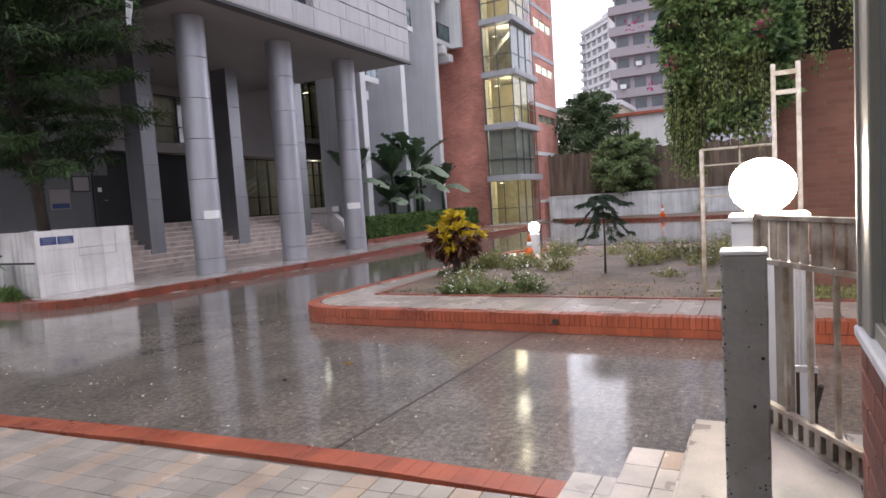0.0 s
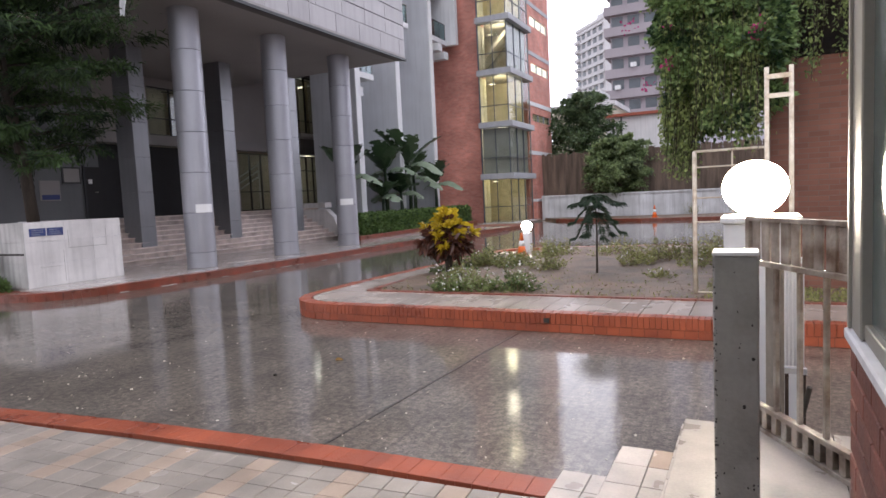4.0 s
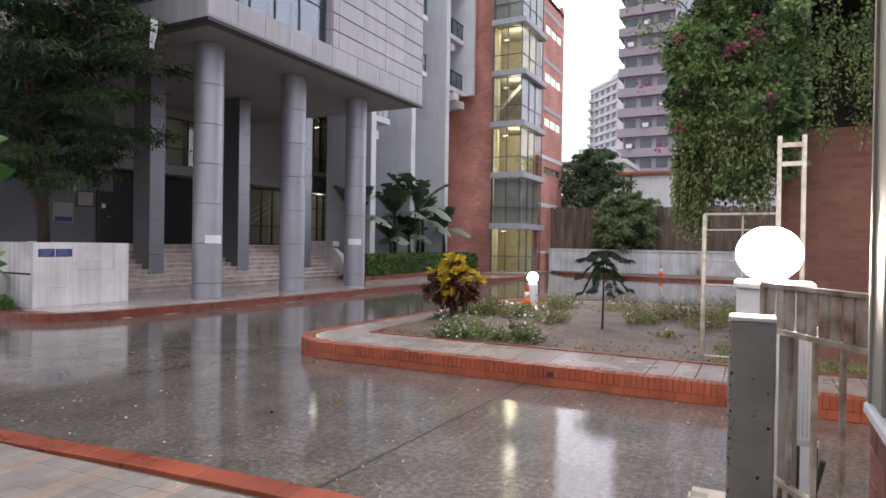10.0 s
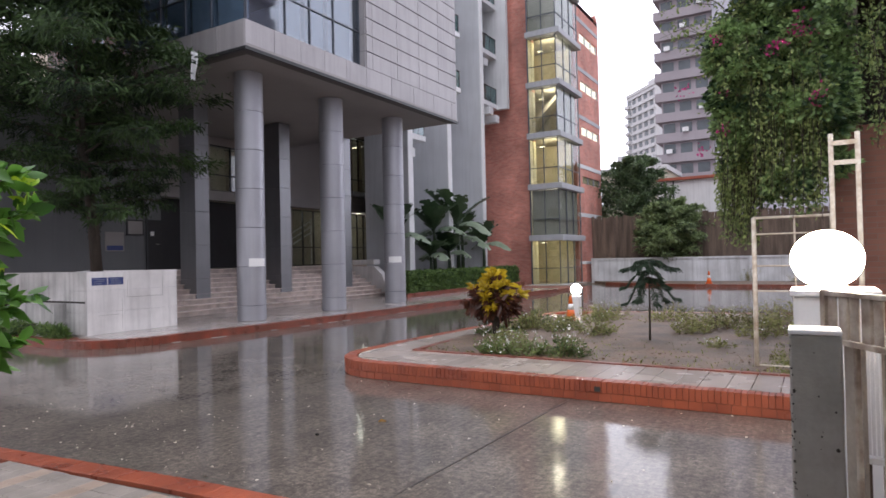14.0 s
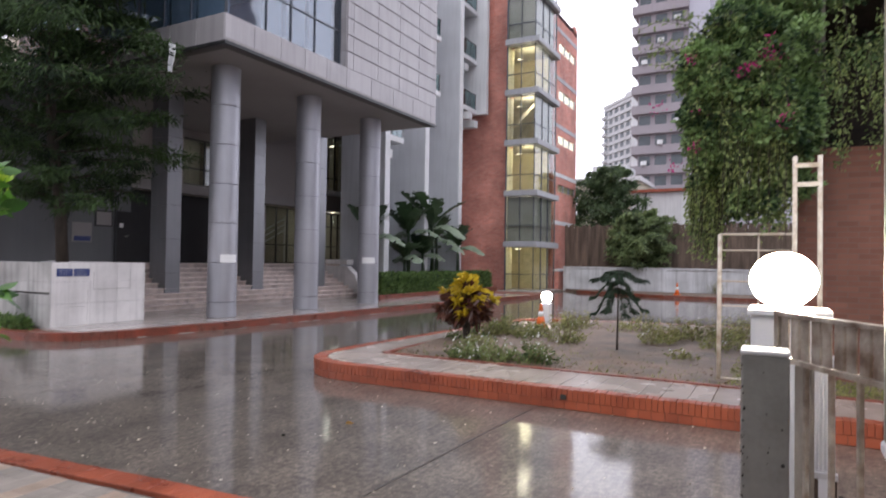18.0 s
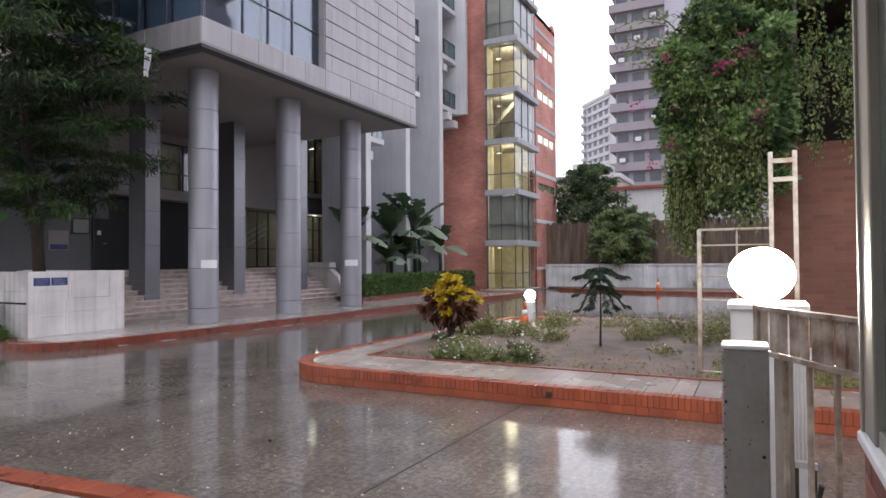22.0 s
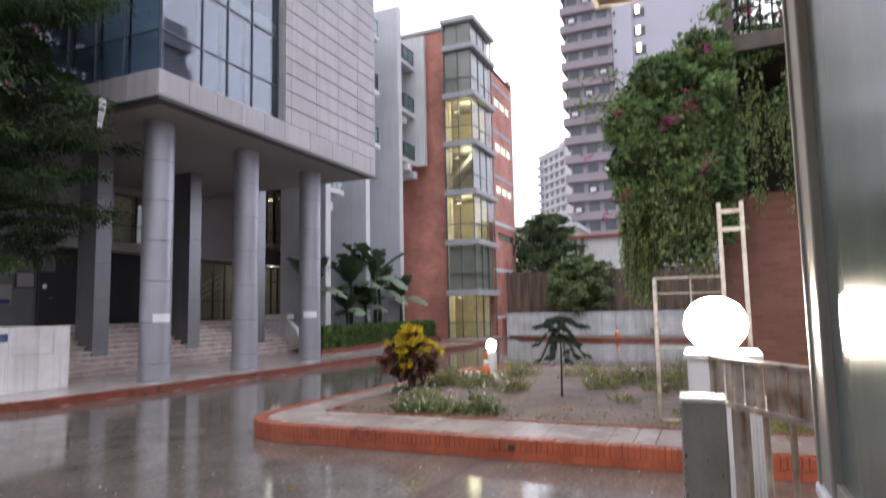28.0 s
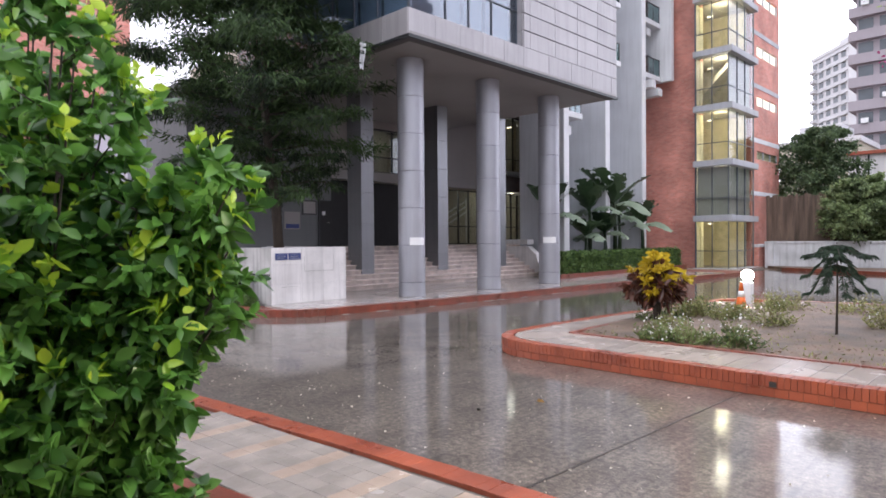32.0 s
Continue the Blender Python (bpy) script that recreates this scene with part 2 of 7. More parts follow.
def wet_road():
    """Dark concrete under a film of rain: patches of water, ripples, drag marks."""
    m = bpy.data.materials.new("wet_road")
    m.use_nodes = True
    n, l = m.node_tree.nodes, m.node_tree.links
    b = n["Principled BSDF"]
    geo = n.new("ShaderNodeNewGeometry")

    def tex(scale, detail, stretch=(1, 1, 1), rot=0):
        mp = n.new("ShaderNodeMapping")
        mp.inputs["Scale"].default_value = stretch
        mp.inputs["Rotation"].default_value = (0, 0, rot)
        l.new(geo.outputs["Position"], mp.inputs["Vector"])
        t = n.new("ShaderNodeTexNoise")
        t.inputs["Scale"].default_value, t.inputs["Detail"].default_value = scale, detail
        l.new(mp.outputs["Vector"], t.inputs["Vector"])
        return t.outputs["Fac"]

    def ranged(src, a, c, lo, hi):
        r = n.new("ShaderNodeMapRange")
        r.inputs["From Min"].default_value, r.inputs["From Max"].default_value = a, c
        r.inputs["To Min"].default_value, r.inputs["To Max"].default_value = lo, hi
        l.new(src, r.inputs["Value"])
        return r.outputs["Result"]

    pools, grit, ripple, brush, blot, swell = tex(0.55, 5), tex(55, 6), tex(27, 4), tex(3.2, 7, (7, 0.5, 1), radians(4)), tex(1.7, 9), tex(7, 4)
    mix = n.new("ShaderNodeMixRGB")
    mix.inputs["Color1"].default_value, mix.inputs["Color2"].default_value = (0.055, 0.047, 0.04, 1), (0.178, 0.15, 0.124, 1)
    half = n.new("ShaderNodeMath")
    half.operation = "MULTIPLY_ADD"
    half.inputs[1].default_value = 0.42
    l.new(brush, half.inputs[0]), l.new(ranged(blot, 0, 1, 0, 0.58), half.inputs[2])
    l.new(ranged(half.outputs[0], 0.3, 0.7, 0, 1), mix.inputs["Fac"])
    hs = n.new("ShaderNodeHueSaturation")
    l.new(mix.outputs["Color"], hs.inputs["Color"])
    speck = tex(17, 7)
    both = n.new("ShaderNodeMath")
    both.operation = "MULTIPLY"
    l.new(ranged(grit, 0.3, 0.7, 0.5, 1.5), both.inputs[0]), l.new(ranged(speck, 0.35, 0.65, 0.62, 1.4), both.inputs[1])
    l.new(both.outputs["Value"], hs.inputs["Value"])
    l.new(hs.outputs["Color"], b.inputs["Base Color"])
    b.inputs["Roughness"].default_value = 0.5
    b.inputs["Specular IOR Level"].default_value = 0.25
    b.inputs["Coat Weight"].default_value = 1.0
    b.inputs["Coat IOR"].default_value = 1.39
    l.new(ranged(pools, 0.35, 0.65, 0.008, 0.06), b.inputs["Coat Roughness"])
    b1, b2, b3 = n.new("ShaderNodeBump"), n.new("ShaderNodeBump"), n.new("ShaderNodeBump")
    b1.inputs["Strength"].default_value, b1.inputs["Distance"].default_value = 0.11, 0.006
    b2.inputs["Strength"].default_value, b2.inputs["Distance"].default_value = 0.1, 0.014
    b3.inputs["Strength"].default_value, b3.inputs["Distance"].default_value = 0.06, 0.012
    l.new(ripple, b1.inputs["Height"]), l.new(blot, b2.inputs["Height"]), l.new(swell, b3.inputs["Height"])
    l.new(b2.outputs["Normal"], b3.inputs["Normal"]), l.new(b3.outputs["Normal"], b1.inputs["Normal"])
    l.new(b1.outputs["Normal"], b.inputs["Coat Normal"])
    l.new(b1.outputs["Normal"], b.inputs["Normal"])
    return m


M = {}
M["road"] = wet_road()
M["clad"] = mat("grey_aluminium_panel", (0.375, 0.36, 0.372), 0.42, 0.15, 0.09, 0.7, 25, 0.03, piece=0.06, streak=0.16)
M["wall_beige"] = mat("beige_grey_render", (0.31, 0.285, 0.275), 0.75, 0, 0.08, 0.5, 30, 0.08)
M["soffit_trim"] = mat("dark_brown_soffit_trim", (0.1, 0.092, 0.09), 0.6, 0, 0.1)
M["joint"] = mat("dark_joint", (0.09, 0.09, 0.095), 0.8)
M["soffit"] = mat("soffit_board", (0.29, 0.275, 0.268), 0.6, 0, 0.1, 0.5, 20, 0.03)
M["column"] = mat("brushed_grey_cladding", (0.43, 0.435, 0.475), 0.5, 0.6, 0.07, 0.9, 40, 0.02, streak=0.1, piece=0.05)
M["pier"] = mat("dark_grey_pier_cladding", (0.25, 0.253, 0.272), 0.4, 0.7, 0.08, 0.9, 40, 0.02, streak=0.1)
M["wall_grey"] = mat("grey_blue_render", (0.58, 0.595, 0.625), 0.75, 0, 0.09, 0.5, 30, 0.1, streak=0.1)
# darker copy of the grey render: recess and tree shade put into the colour
M["wall_shade"] = mat("shaded_grey_render", (0.15, 0.157, 0.165), 0.75, 0, 0.1, 0.5, 30, 0.1, streak=0.08)
# darker than the treads: shade under the nosings put into the colour
M["riser"] = mat("shaded_stained_marble", (0.6, 0.51, 0.465), 0.5, 0, 0.25, 2.5, 30, 0.05, streak=0.25)
M["wall_far"] = mat("stained_pale_render", (0.66, 0.67, 0.7), 0.7, 0, 0.2, 0.9, 20, 0.08, streak=0.3)
M["wall_white"] = mat("white_paint", (0.72, 0.73, 0.75), 0.6, 0, 0.07, 0.8, 30, 0.08, streak=0.15)
M["tile_white"] = mat("white_wall_tile", (0.74, 0.72, 0.71), 0.35, 0, 0.15, 1.1, 40, 0.04, piece=0.04, streak=0.22)
M["marble"] = mat("pale_marble", (0.8, 0.7, 0.65), 0.3, 0, 0.16, 2.0, 25, 0.03, piece=0.1, streak=0.1)
M["pave"] = mat("wet_grey_slab", (0.36, 0.305, 0.265), 0.26, 0, 0.18, 1.6, 70, 0.1, piece=0.1)
M["pave_near"] = mat("wet_grey_tile", (0.315, 0.28, 0.245), 0.24, 0, 0.17, 2.6, 90, 0.15, piece=0.07)
M["pave_tan"] = mat("wet_tan_tile", (0.4, 0.315, 0.25), 0.24, 0, 0.16, 2.6, 90, 0.1, piece=0.07)
M["step_tile"] = mat("pale_step_tile", (0.455, 0.415, 0.38), 0.3, 0, 0.24, 3.5, 80, 0.06, piece=0.05)
M["pave_pale"] = mat("wet_pale_slab", (0.4, 0.36, 0.34), 0.14, 0, 0.12, 1.2, 60, 0.04, piece=0.07)
M["steel_dark"] = mat("stained_gate_board", (0.3, 0.27, 0.23), 0.6, 0.0, 0.25, 5, 60, 0.2)
M["glass_booth"] = mat("green_grey_booth_glass", (0.13, 0.165, 0.15), 0.2, 0, 0.1, 1.5, 30, 0.0, rvary=0.03, streak=0.15, spec=0.12)
M["petal"] = mat("pale_petal", (0.6, 0.55, 0.45), 0.5)
M["blue_plastic"] = mat("blue_plastic", (0.02, 0.06, 0.35), 0.35)
M["red_plastic"] = mat("red_plastic", (0.4, 0.03, 0.02), 0.35, 0, 0.1)
M["kerb"] = mat("red_kerb_brick", (0.3, 0.074, 0.034), 0.3, 0, 0.25, 2.5, 80, 0.25, piece=0.09, tint=(0.2, 0.05, 0.028))
# darker copy of the kerb red: portico shade put into the colour, over wear
M["kerb_shaded_worn"] = mat("shaded_worn_kerb", (0.2, 0.047, 0.027), 0.3, 0, 0.35, 3.5, 60, 0.5, piece=0.1, tint=(0.13, 0.045, 0.03))
M["edge_brick"] = mat("dark_inner_edge_brick", (0.21, 0.058, 0.034), 0.32, 0, 0.25, 3.0, 60, 0.3, piece=0.12)
M["joint_road"] = mat("grimy_road_joint", (0.045, 0.036, 0.03), 0.4, 0, 0.3, 6, 60, 0.3)
M["mortar"] = mat("red_brown_mortar", (0.21, 0.075, 0.046), 0.8, vary=0.2)
M["mortar_grey"] = mat("grey_brown_mortar", (0.15, 0.13, 0.11), 0.8, vary=0.25)
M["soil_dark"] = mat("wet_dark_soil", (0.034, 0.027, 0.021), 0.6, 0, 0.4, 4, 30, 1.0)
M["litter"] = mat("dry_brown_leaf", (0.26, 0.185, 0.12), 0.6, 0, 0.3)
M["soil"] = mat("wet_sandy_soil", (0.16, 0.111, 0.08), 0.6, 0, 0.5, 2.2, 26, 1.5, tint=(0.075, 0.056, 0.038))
M["brick"] = brick_mat("red_brickwork", (0.64, 0.26, 0.2), (0.47, 0.175, 0.135), (0.56, 0.38, 0.33))
M["brick_dark"] = brick_mat("old_brown_brickwork", (0.22, 0.095, 0.066), (0.165, 0.068, 0.048), (0.165, 0.1, 0.078))
M["brick_piece"] = mat("red_brown_booth_brick", (0.25, 0.095, 0.065), 0.6, 0, 0.25, 7, 70, 0.4, piece=0.18, tint=(0.15, 0.055, 0.04))
M["glass"] = glass_mat("window_glass", (0.85, 0.87, 0.85), 0.06)
M["glass_stair"] = glass_mat("clear_stair_glass", (0.85, 0.86, 0.84), 0.04, edge=0.3)
M["glass_rail"] = glass_mat("green_rail_glass", (0.42, 0.56, 0.55), 0.16)
# greyer copy of the white tile: tree shade put into the colour, plus grime
M["tile_shaded_grimy"] = mat("shaded_grimy_tile", (0.47, 0.465, 0.46), 0.45, 0, 0.3, 1.4, 40, 0.1, tint=(0.3, 0.3, 0.29), streak=0.4)
M["glass_box"] = glass_mat("blue_grey_facade_glass", (0.64, 0.71, 0.78), 0.19, 0.03, 0.012, 0.35)
M["blind_film"] = mat("grey_green_blind_film", (0.47, 0.47, 0.43), 0.6, 0, 0.12, 0.8, 30, 0.02, streak=0.12)
M["frame"] = mat("dark_window_frame", (0.05, 0.052, 0.055), 0.4, 0.5)
M["mullion"] = mat("grey_blue_mullion", (0.13, 0.145, 0.17), 0.4, 0.4)
M["trellis"] = mat("weathered_brown_steel", (0.11, 0.09, 0.072), 0.7, 0, 0.25, 4, 50, 0.3)
M["lit_pane"] = glow("lit_far_window", (1.0, 0.8, 0.45), 3.0)
M["ledge"] = mat("grey_ledge_paint", (0.42, 0.43, 0.46), 0.6, 0, 0.1, 1, 30, 0.05, streak=0.15)
M["inside"] = mat("room_paint", (0.55, 0.51, 0.41), 0.8)
M["inside_olive"] = mat("olive_hall_paint", (0.4, 0.37, 0.3), 0.8, 0, 0.12)
M["curtain"] = mat("pale_beige_curtain", (0.7, 0.62, 0.5), 0.8, 0, 0.1, 2, 30, 0.1, streak=0.2)
# brighter yellow copy of the room paint: lamp glow put into the colour
M["inside_lamplit"] = mat("lamplit_stair_paint", (0.85, 0.78, 0.52), 0.7)
M["dark"] = mat("dark_room", (0.03, 0.03, 0.032), 0.8)
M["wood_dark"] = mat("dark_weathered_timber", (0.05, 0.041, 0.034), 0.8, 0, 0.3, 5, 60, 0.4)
M["white_sign"] = mat("white_paper_notice", (0.85, 0.85, 0.85), 0.5, 0, 0.03)
M["blue"] = mat("blue_sign_plate", (0.035, 0.055, 0.18), 0.4, 0, 0.05)
M["concrete"] = mat("mildewed_grey_paint", (0.3, 0.295, 0.275), 0.55, 0, 0.2, 5, 60, 0.3, tint=(0.23, 0.225, 0.205), streak=0.25)
M["mould"] = mat("black_mould", (0.03, 0.028, 0.025), 0.9)
M["steel"] = mat("old_cream_gate_paint", (0.43, 0.395, 0.34), 0.5, 0.1, 0.3, 9, 60, 0.3, tint=(0.13, 0.082, 0.052), streak=0.5)
M["gate_rust"] = mat("dark_gate_rust", (0.06, 0.038, 0.026), 0.7, 0, 0.4, 12, 60, 0.4)
M["globe"] = glow("globe_lamp_white", (1.0, 0.86, 0.66), 185.0)
M["globe_far"] = glow("small_globe_white", (1.0, 0.95, 0.88), 60.0)
M["orange"] = mat("orange_cone_plastic", (0.8, 0.16, 0.02), 0.4)
M["bark"] = mat("grey_brown_bark", (0.06, 0.047, 0.037), 0.85, 0, 0.35, 5, 40, 0.8, stretch=(1, 1, 0.3))
M["tower"] = mat("mauve_grey_render", (0.33, 0.3, 0.33), 0.8, 0, 0.06, 0.15, 4, 0.02, streak=0.1)
M["tower_side"] = mat("pale_lilac_render", (0.5, 0.5, 0.58), 0.8, 0, 0.06, 0.15, 4, 0.02)
M["far_white"] = mat("far_white_render", (0.6, 0.6, 0.62), 0.8, 0, 0.08, 0.1, 4, 0.02)
M["far_glass"] = mat("far_window_glass", (0.1, 0.12, 0.14), 0.15, 0, 0.2, 0.5)
M["bamboo"] = mat("old_bamboo_fence", (0.15, 0.108, 0.082), 0.8, 0, 0.4, 4, 40, 0.5, stretch=(1, 1, 0.1), island=0.3)
M["alu"] = mat("dull_aluminium_frame", (0.31, 0.3, 0.26), 0.5, 0.0, 0.1, 3, 80, 0.05)
M["awning"] = mat("beige_awning_panel", (0.62, 0.5, 0.36), 0.6, 0, 0.08, 1, 30, 0.05)
M["rust"] = mat("rusty_white_pipe", (0.7, 0.66, 0.58), 0.55, 0.0, 0.25, 9, 50, 0.2, tint=(0.5, 0.4, 0.3))
M["ceil_lamp"] = glow("ceiling_lamp_tube", (1.0, 0.9, 0.66), 2.2)
M["ceil_dim"] = glow("dim_ceiling_tube", (1.0, 0.88, 0.62), 1.2)
M["slit_glow"] = glow("white_slit_glow", (1.0, 0.93, 0.76), 1.3)
M["leaf_tree"] = leaf_mat("feathery_dark_foliage", (0.012, 0.024, 0.014), (0.062, 0.108, 0.036), 0.5, 0.25, 2.2, 0.7)
M["leaf_bush"] = leaf_mat("bright_shrub_leaf", (0.028, 0.09, 0.02), (0.17, 0.37, 0.065), 0.35, 0.5)
M["leaf_tip"] = leaf_mat("young_yellow_green_leaf", (0.18, 0.38, 0.03), (0.5, 0.66, 0.05), 0.35, 0.5)
M["leaf_vine"] = leaf_mat("bougainvillea_leaf", (0.022, 0.05, 0.023), (0.25, 0.375, 0.145), 0.4, 0.4, 2.6, 2.2)
M["leaf_strand"] = leaf_mat("pale_trailing_leaf", (0.09, 0.135, 0.05), (0.29, 0.36, 0.13), 0.45, 0.3)
M["flower"] = leaf_mat("magenta_bract", (0.3, 0.025, 0.12), (0.5, 0.07, 0.24), 0.6, 0.2)
M["leaf_croton_y"] = leaf_mat("yellow_croton_leaf", (0.36, 0.26, 0.015), (0.66, 0.5, 0.04), 0.35, 0.4)
M["leaf_croton_r"] = leaf_mat("dark_red_croton_leaf", (0.05, 0.02, 0.015), (0.13, 0.05, 0.03), 0.35, 0.4)
M["leaf_weed"] = leaf_mat("pale_weed_leaf", (0.11, 0.13, 0.045), (0.37, 0.38, 0.15), 0.5, 0.3, 1.6, 1.5)
M["leaf_clump"] = leaf_mat("green_clump_leaf", (0.05, 0.085, 0.03), (0.22, 0.28, 0.1), 0.5, 0.3, 1.6, 1.5)
M["leaf_hedge"] = leaf_mat("clipped_hedge_leaf", (0.042, 0.088, 0.03), (0.19, 0.29, 0.09), 0.4, 0.4)
M["leaf_banana"] = leaf_mat("banana_leaf", (0.012, 0.03, 0.015), (0.05, 0.085, 0.038), 0.3, 0.6)
M["leaf_banana_pale"] = leaf_mat("pale_torn_banana_leaf", (0.13, 0.19, 0.12), (0.27, 0.34, 0.24), 0.4, 0.4)
M["leaf_pine"] = leaf_mat("norfolk_pine_needles", (0.022, 0.042, 0.027), (0.055, 0.09, 0.055), 0.5, 0.3)
M["leaf_back"] = leaf_mat("garden_tree_leaf", (0.035, 0.062, 0.035), (0.13, 0.19, 0.085), 0.45, 0.3)
M["leaf_shrub"] = leaf_mat("pale_garden_shrub_leaf", (0.075, 0.105, 0.055), (0.26, 0.34, 0.15), 0.45, 0.3, 1.5, 1.0)
M["leaf_fallen"] = mat("tan_fallen_leaf", (0.45, 0.27, 0.09), 0.5)
M["white_flower"] = mat("white_petal", (0.8, 0.8, 0.78), 0.6)
M["terracotta"] = mat("red_brown_roof_edge", (0.35, 0.1, 0.06), 0.7)


# ---- shapes ----
def finish(name, bm, material, parent=None, label=""):
    me = bpy.data.meshes.new(name)
    bm.normal_update()
    bm.to_mesh(me)
    bm.free()
    me.materials.append(material)
    ob = new(name, me)
    if parent:
        ob.parent = parent
    if label:
        ob["label"] = label
    return ob


part = finish


def raw(name, verts, faces, material, parent=None, label="", smooth=False):
    me = bpy.data.meshes.new(name)
    me.from_pydata(verts, [], faces)
    me.materials.append(material)
    if smooth:
        me.polygons.foreach_set("use_smooth", [True] * len(me.polygons))
    me.update()
    ob = new(name, me)
    if parent:
        ob.parent = parent
    if label:
        ob["label"] = label
    return ob


def thing(name, label, category, group="", kind="", at=(0, 0, 0)):
    ob = new(name)
    ob.location = at
    ob.empty_display_size = 0.2
    return tagged(ob, label, category, group, kind)


def cube(bm, x0, x1, y0, y1, z0, z1, bevel=0.0):
    r = bmesh.ops.create_cube(bm, size=1.0)
    vs = r["verts"]
    bmesh.ops.scale(bm, vec=(x1 - x0, y1 - y0, z1 - z0), verts=vs)
    bmesh.ops.translate(bm, vec=((x0 + x1) / 2, (y0 + y1) / 2, (z0 + z1) / 2), verts=vs)
    if bevel:
        es = list({e for v in vs for e in v.link_edges})
        bmesh.ops.bevel(bm, geom=es, offset=bevel, segments=1, affect="EDGES", profile=0.5)
    return bm


def box(name, x0, x1, y0, y1, z0, z1, material, parent=None, label="", bevel=0.0):
    return finish(name, cube(bmesh.new(), x0, x1, y0, y1, z0, z1, bevel), material, parent, label)


BLOCKS = {}


def block(sx, sy, sz, bevel, material):
    """A chamfered block, centred, kept for pieces that look alike."""
    key = (round(sx, 3), round(sy, 3), round(sz, 3), bevel, material.name)
    if key not in BLOCKS:
        bm = cube(bmesh.new(), -sx / 2, sx / 2, -sy / 2, sy / 2, -sz / 2, sz / 2, bevel)
        me = bpy.data.meshes.new("block")
        bm.to_mesh(me)
        bm.free()
        me.materials.append(material)
        BLOCKS[key] = me
    return BLOCKS[key]


def piece(name, parent, mesh, x, y, z, rz=0.0, tilt=0.0):
    ob = new(name, mesh)
    ob.parent = parent
    ob.location = (x, y, z)
    ob.rotation_euler = (random.uniform(-tilt, tilt), random.uniform(-tilt, tilt), rz)
    return ob


def tube(bm, points, radii, sides=8, caps=True):
    """A tapered tube along points."""
    rings = []
    for i, p in enumerate(points):
        p = Vector(p)
        a = Vector(points[max(0, i - 1)])
        c = Vector(points[min(len(points) - 1, i + 1)])
        d = (c - a).normalized()
        s = d.cross(Vector((0, 0, 1)) if abs(d.z) < 0.95 else Vector((1, 0, 0))).normalized()
        u = s.cross(d)
        r = radii[i] if isinstance(radii, (list, tuple)) else radii
        rings.append([bm.verts.new(p + r * (math.cos(2 * math.pi * k / sides) * s + math.sin(2 * math.pi * k / sides) * u)) for k in range(sides)])
    for a, c in zip(rings, rings[1:]):
        for k in range(sides):
            f = bm.faces.new((a[k], a[(k + 1) % sides], c[(k + 1) % sides], c[k]))
            f.smooth = sides > 5
    if caps:
        bm.faces.new(rings[0][::-1])
        bm.faces.new(rings[-1])
    return bm


def lathe(bm, profile, centre=(0, 0), sides=24):
    """A turned shape: profile of (radius, z)."""
    rings = []
    for r, z in profile:
        rings.append([bm.verts.new((centre[0] + r * math.cos(2 * math.pi * k / sides), centre[1] + r * math.sin(2 * math.pi * k / sides), z)) for k in range(sides)])
    for a, c in zip(rings, rings[1:]):
        for k in range(sides):
            f = bm.faces.new((a[k], a[(k + 1) % sides], c[(k + 1) % sides], c[k]))
            f.smooth = True
    bm.faces.new(rings[0][::-1])
    bm.faces.new(rings[-1])
    return bm


def slab(name, outline, z0, z1, material, parent=None, label=""):
    """A flat plate with any outline."""
    bm = bmesh.new()
    lo = [bm.verts.new((x, y, z0)) for x, y in outline]
    hi = [bm.verts.new((x, y, z1)) for x, y in outline]
    n = len(outline)
    bm.faces.new(hi)
    bm.faces.new(lo[::-1])
    for k in range(n):
        bm.faces.new((lo[k], lo[(k + 1) % n], hi[(k + 1) % n], hi[k]))
    bmesh.ops.recalc_face_normals(bm, faces=bm.faces[:])
    return finish(name, bm, material, parent, label)


def bulb(x, y, z, watts, color=(1.0, 0.87, 0.6), radius=0.35):
    """The light of a lit room lamp."""
    d = bpy.data.lights.new("room_lamp", "POINT")
    d.energy, d.color, d.shadow_soft_size = watts, color, radius
    ob = new("room_lamp", d)
    ob.location = (x, y, z)
    return ob


RNG = np.random.default_rng(7)


def unit(v):
    return v / np.maximum(np.linalg.norm(v, axis=-1, keepdims=True), 1e-9)


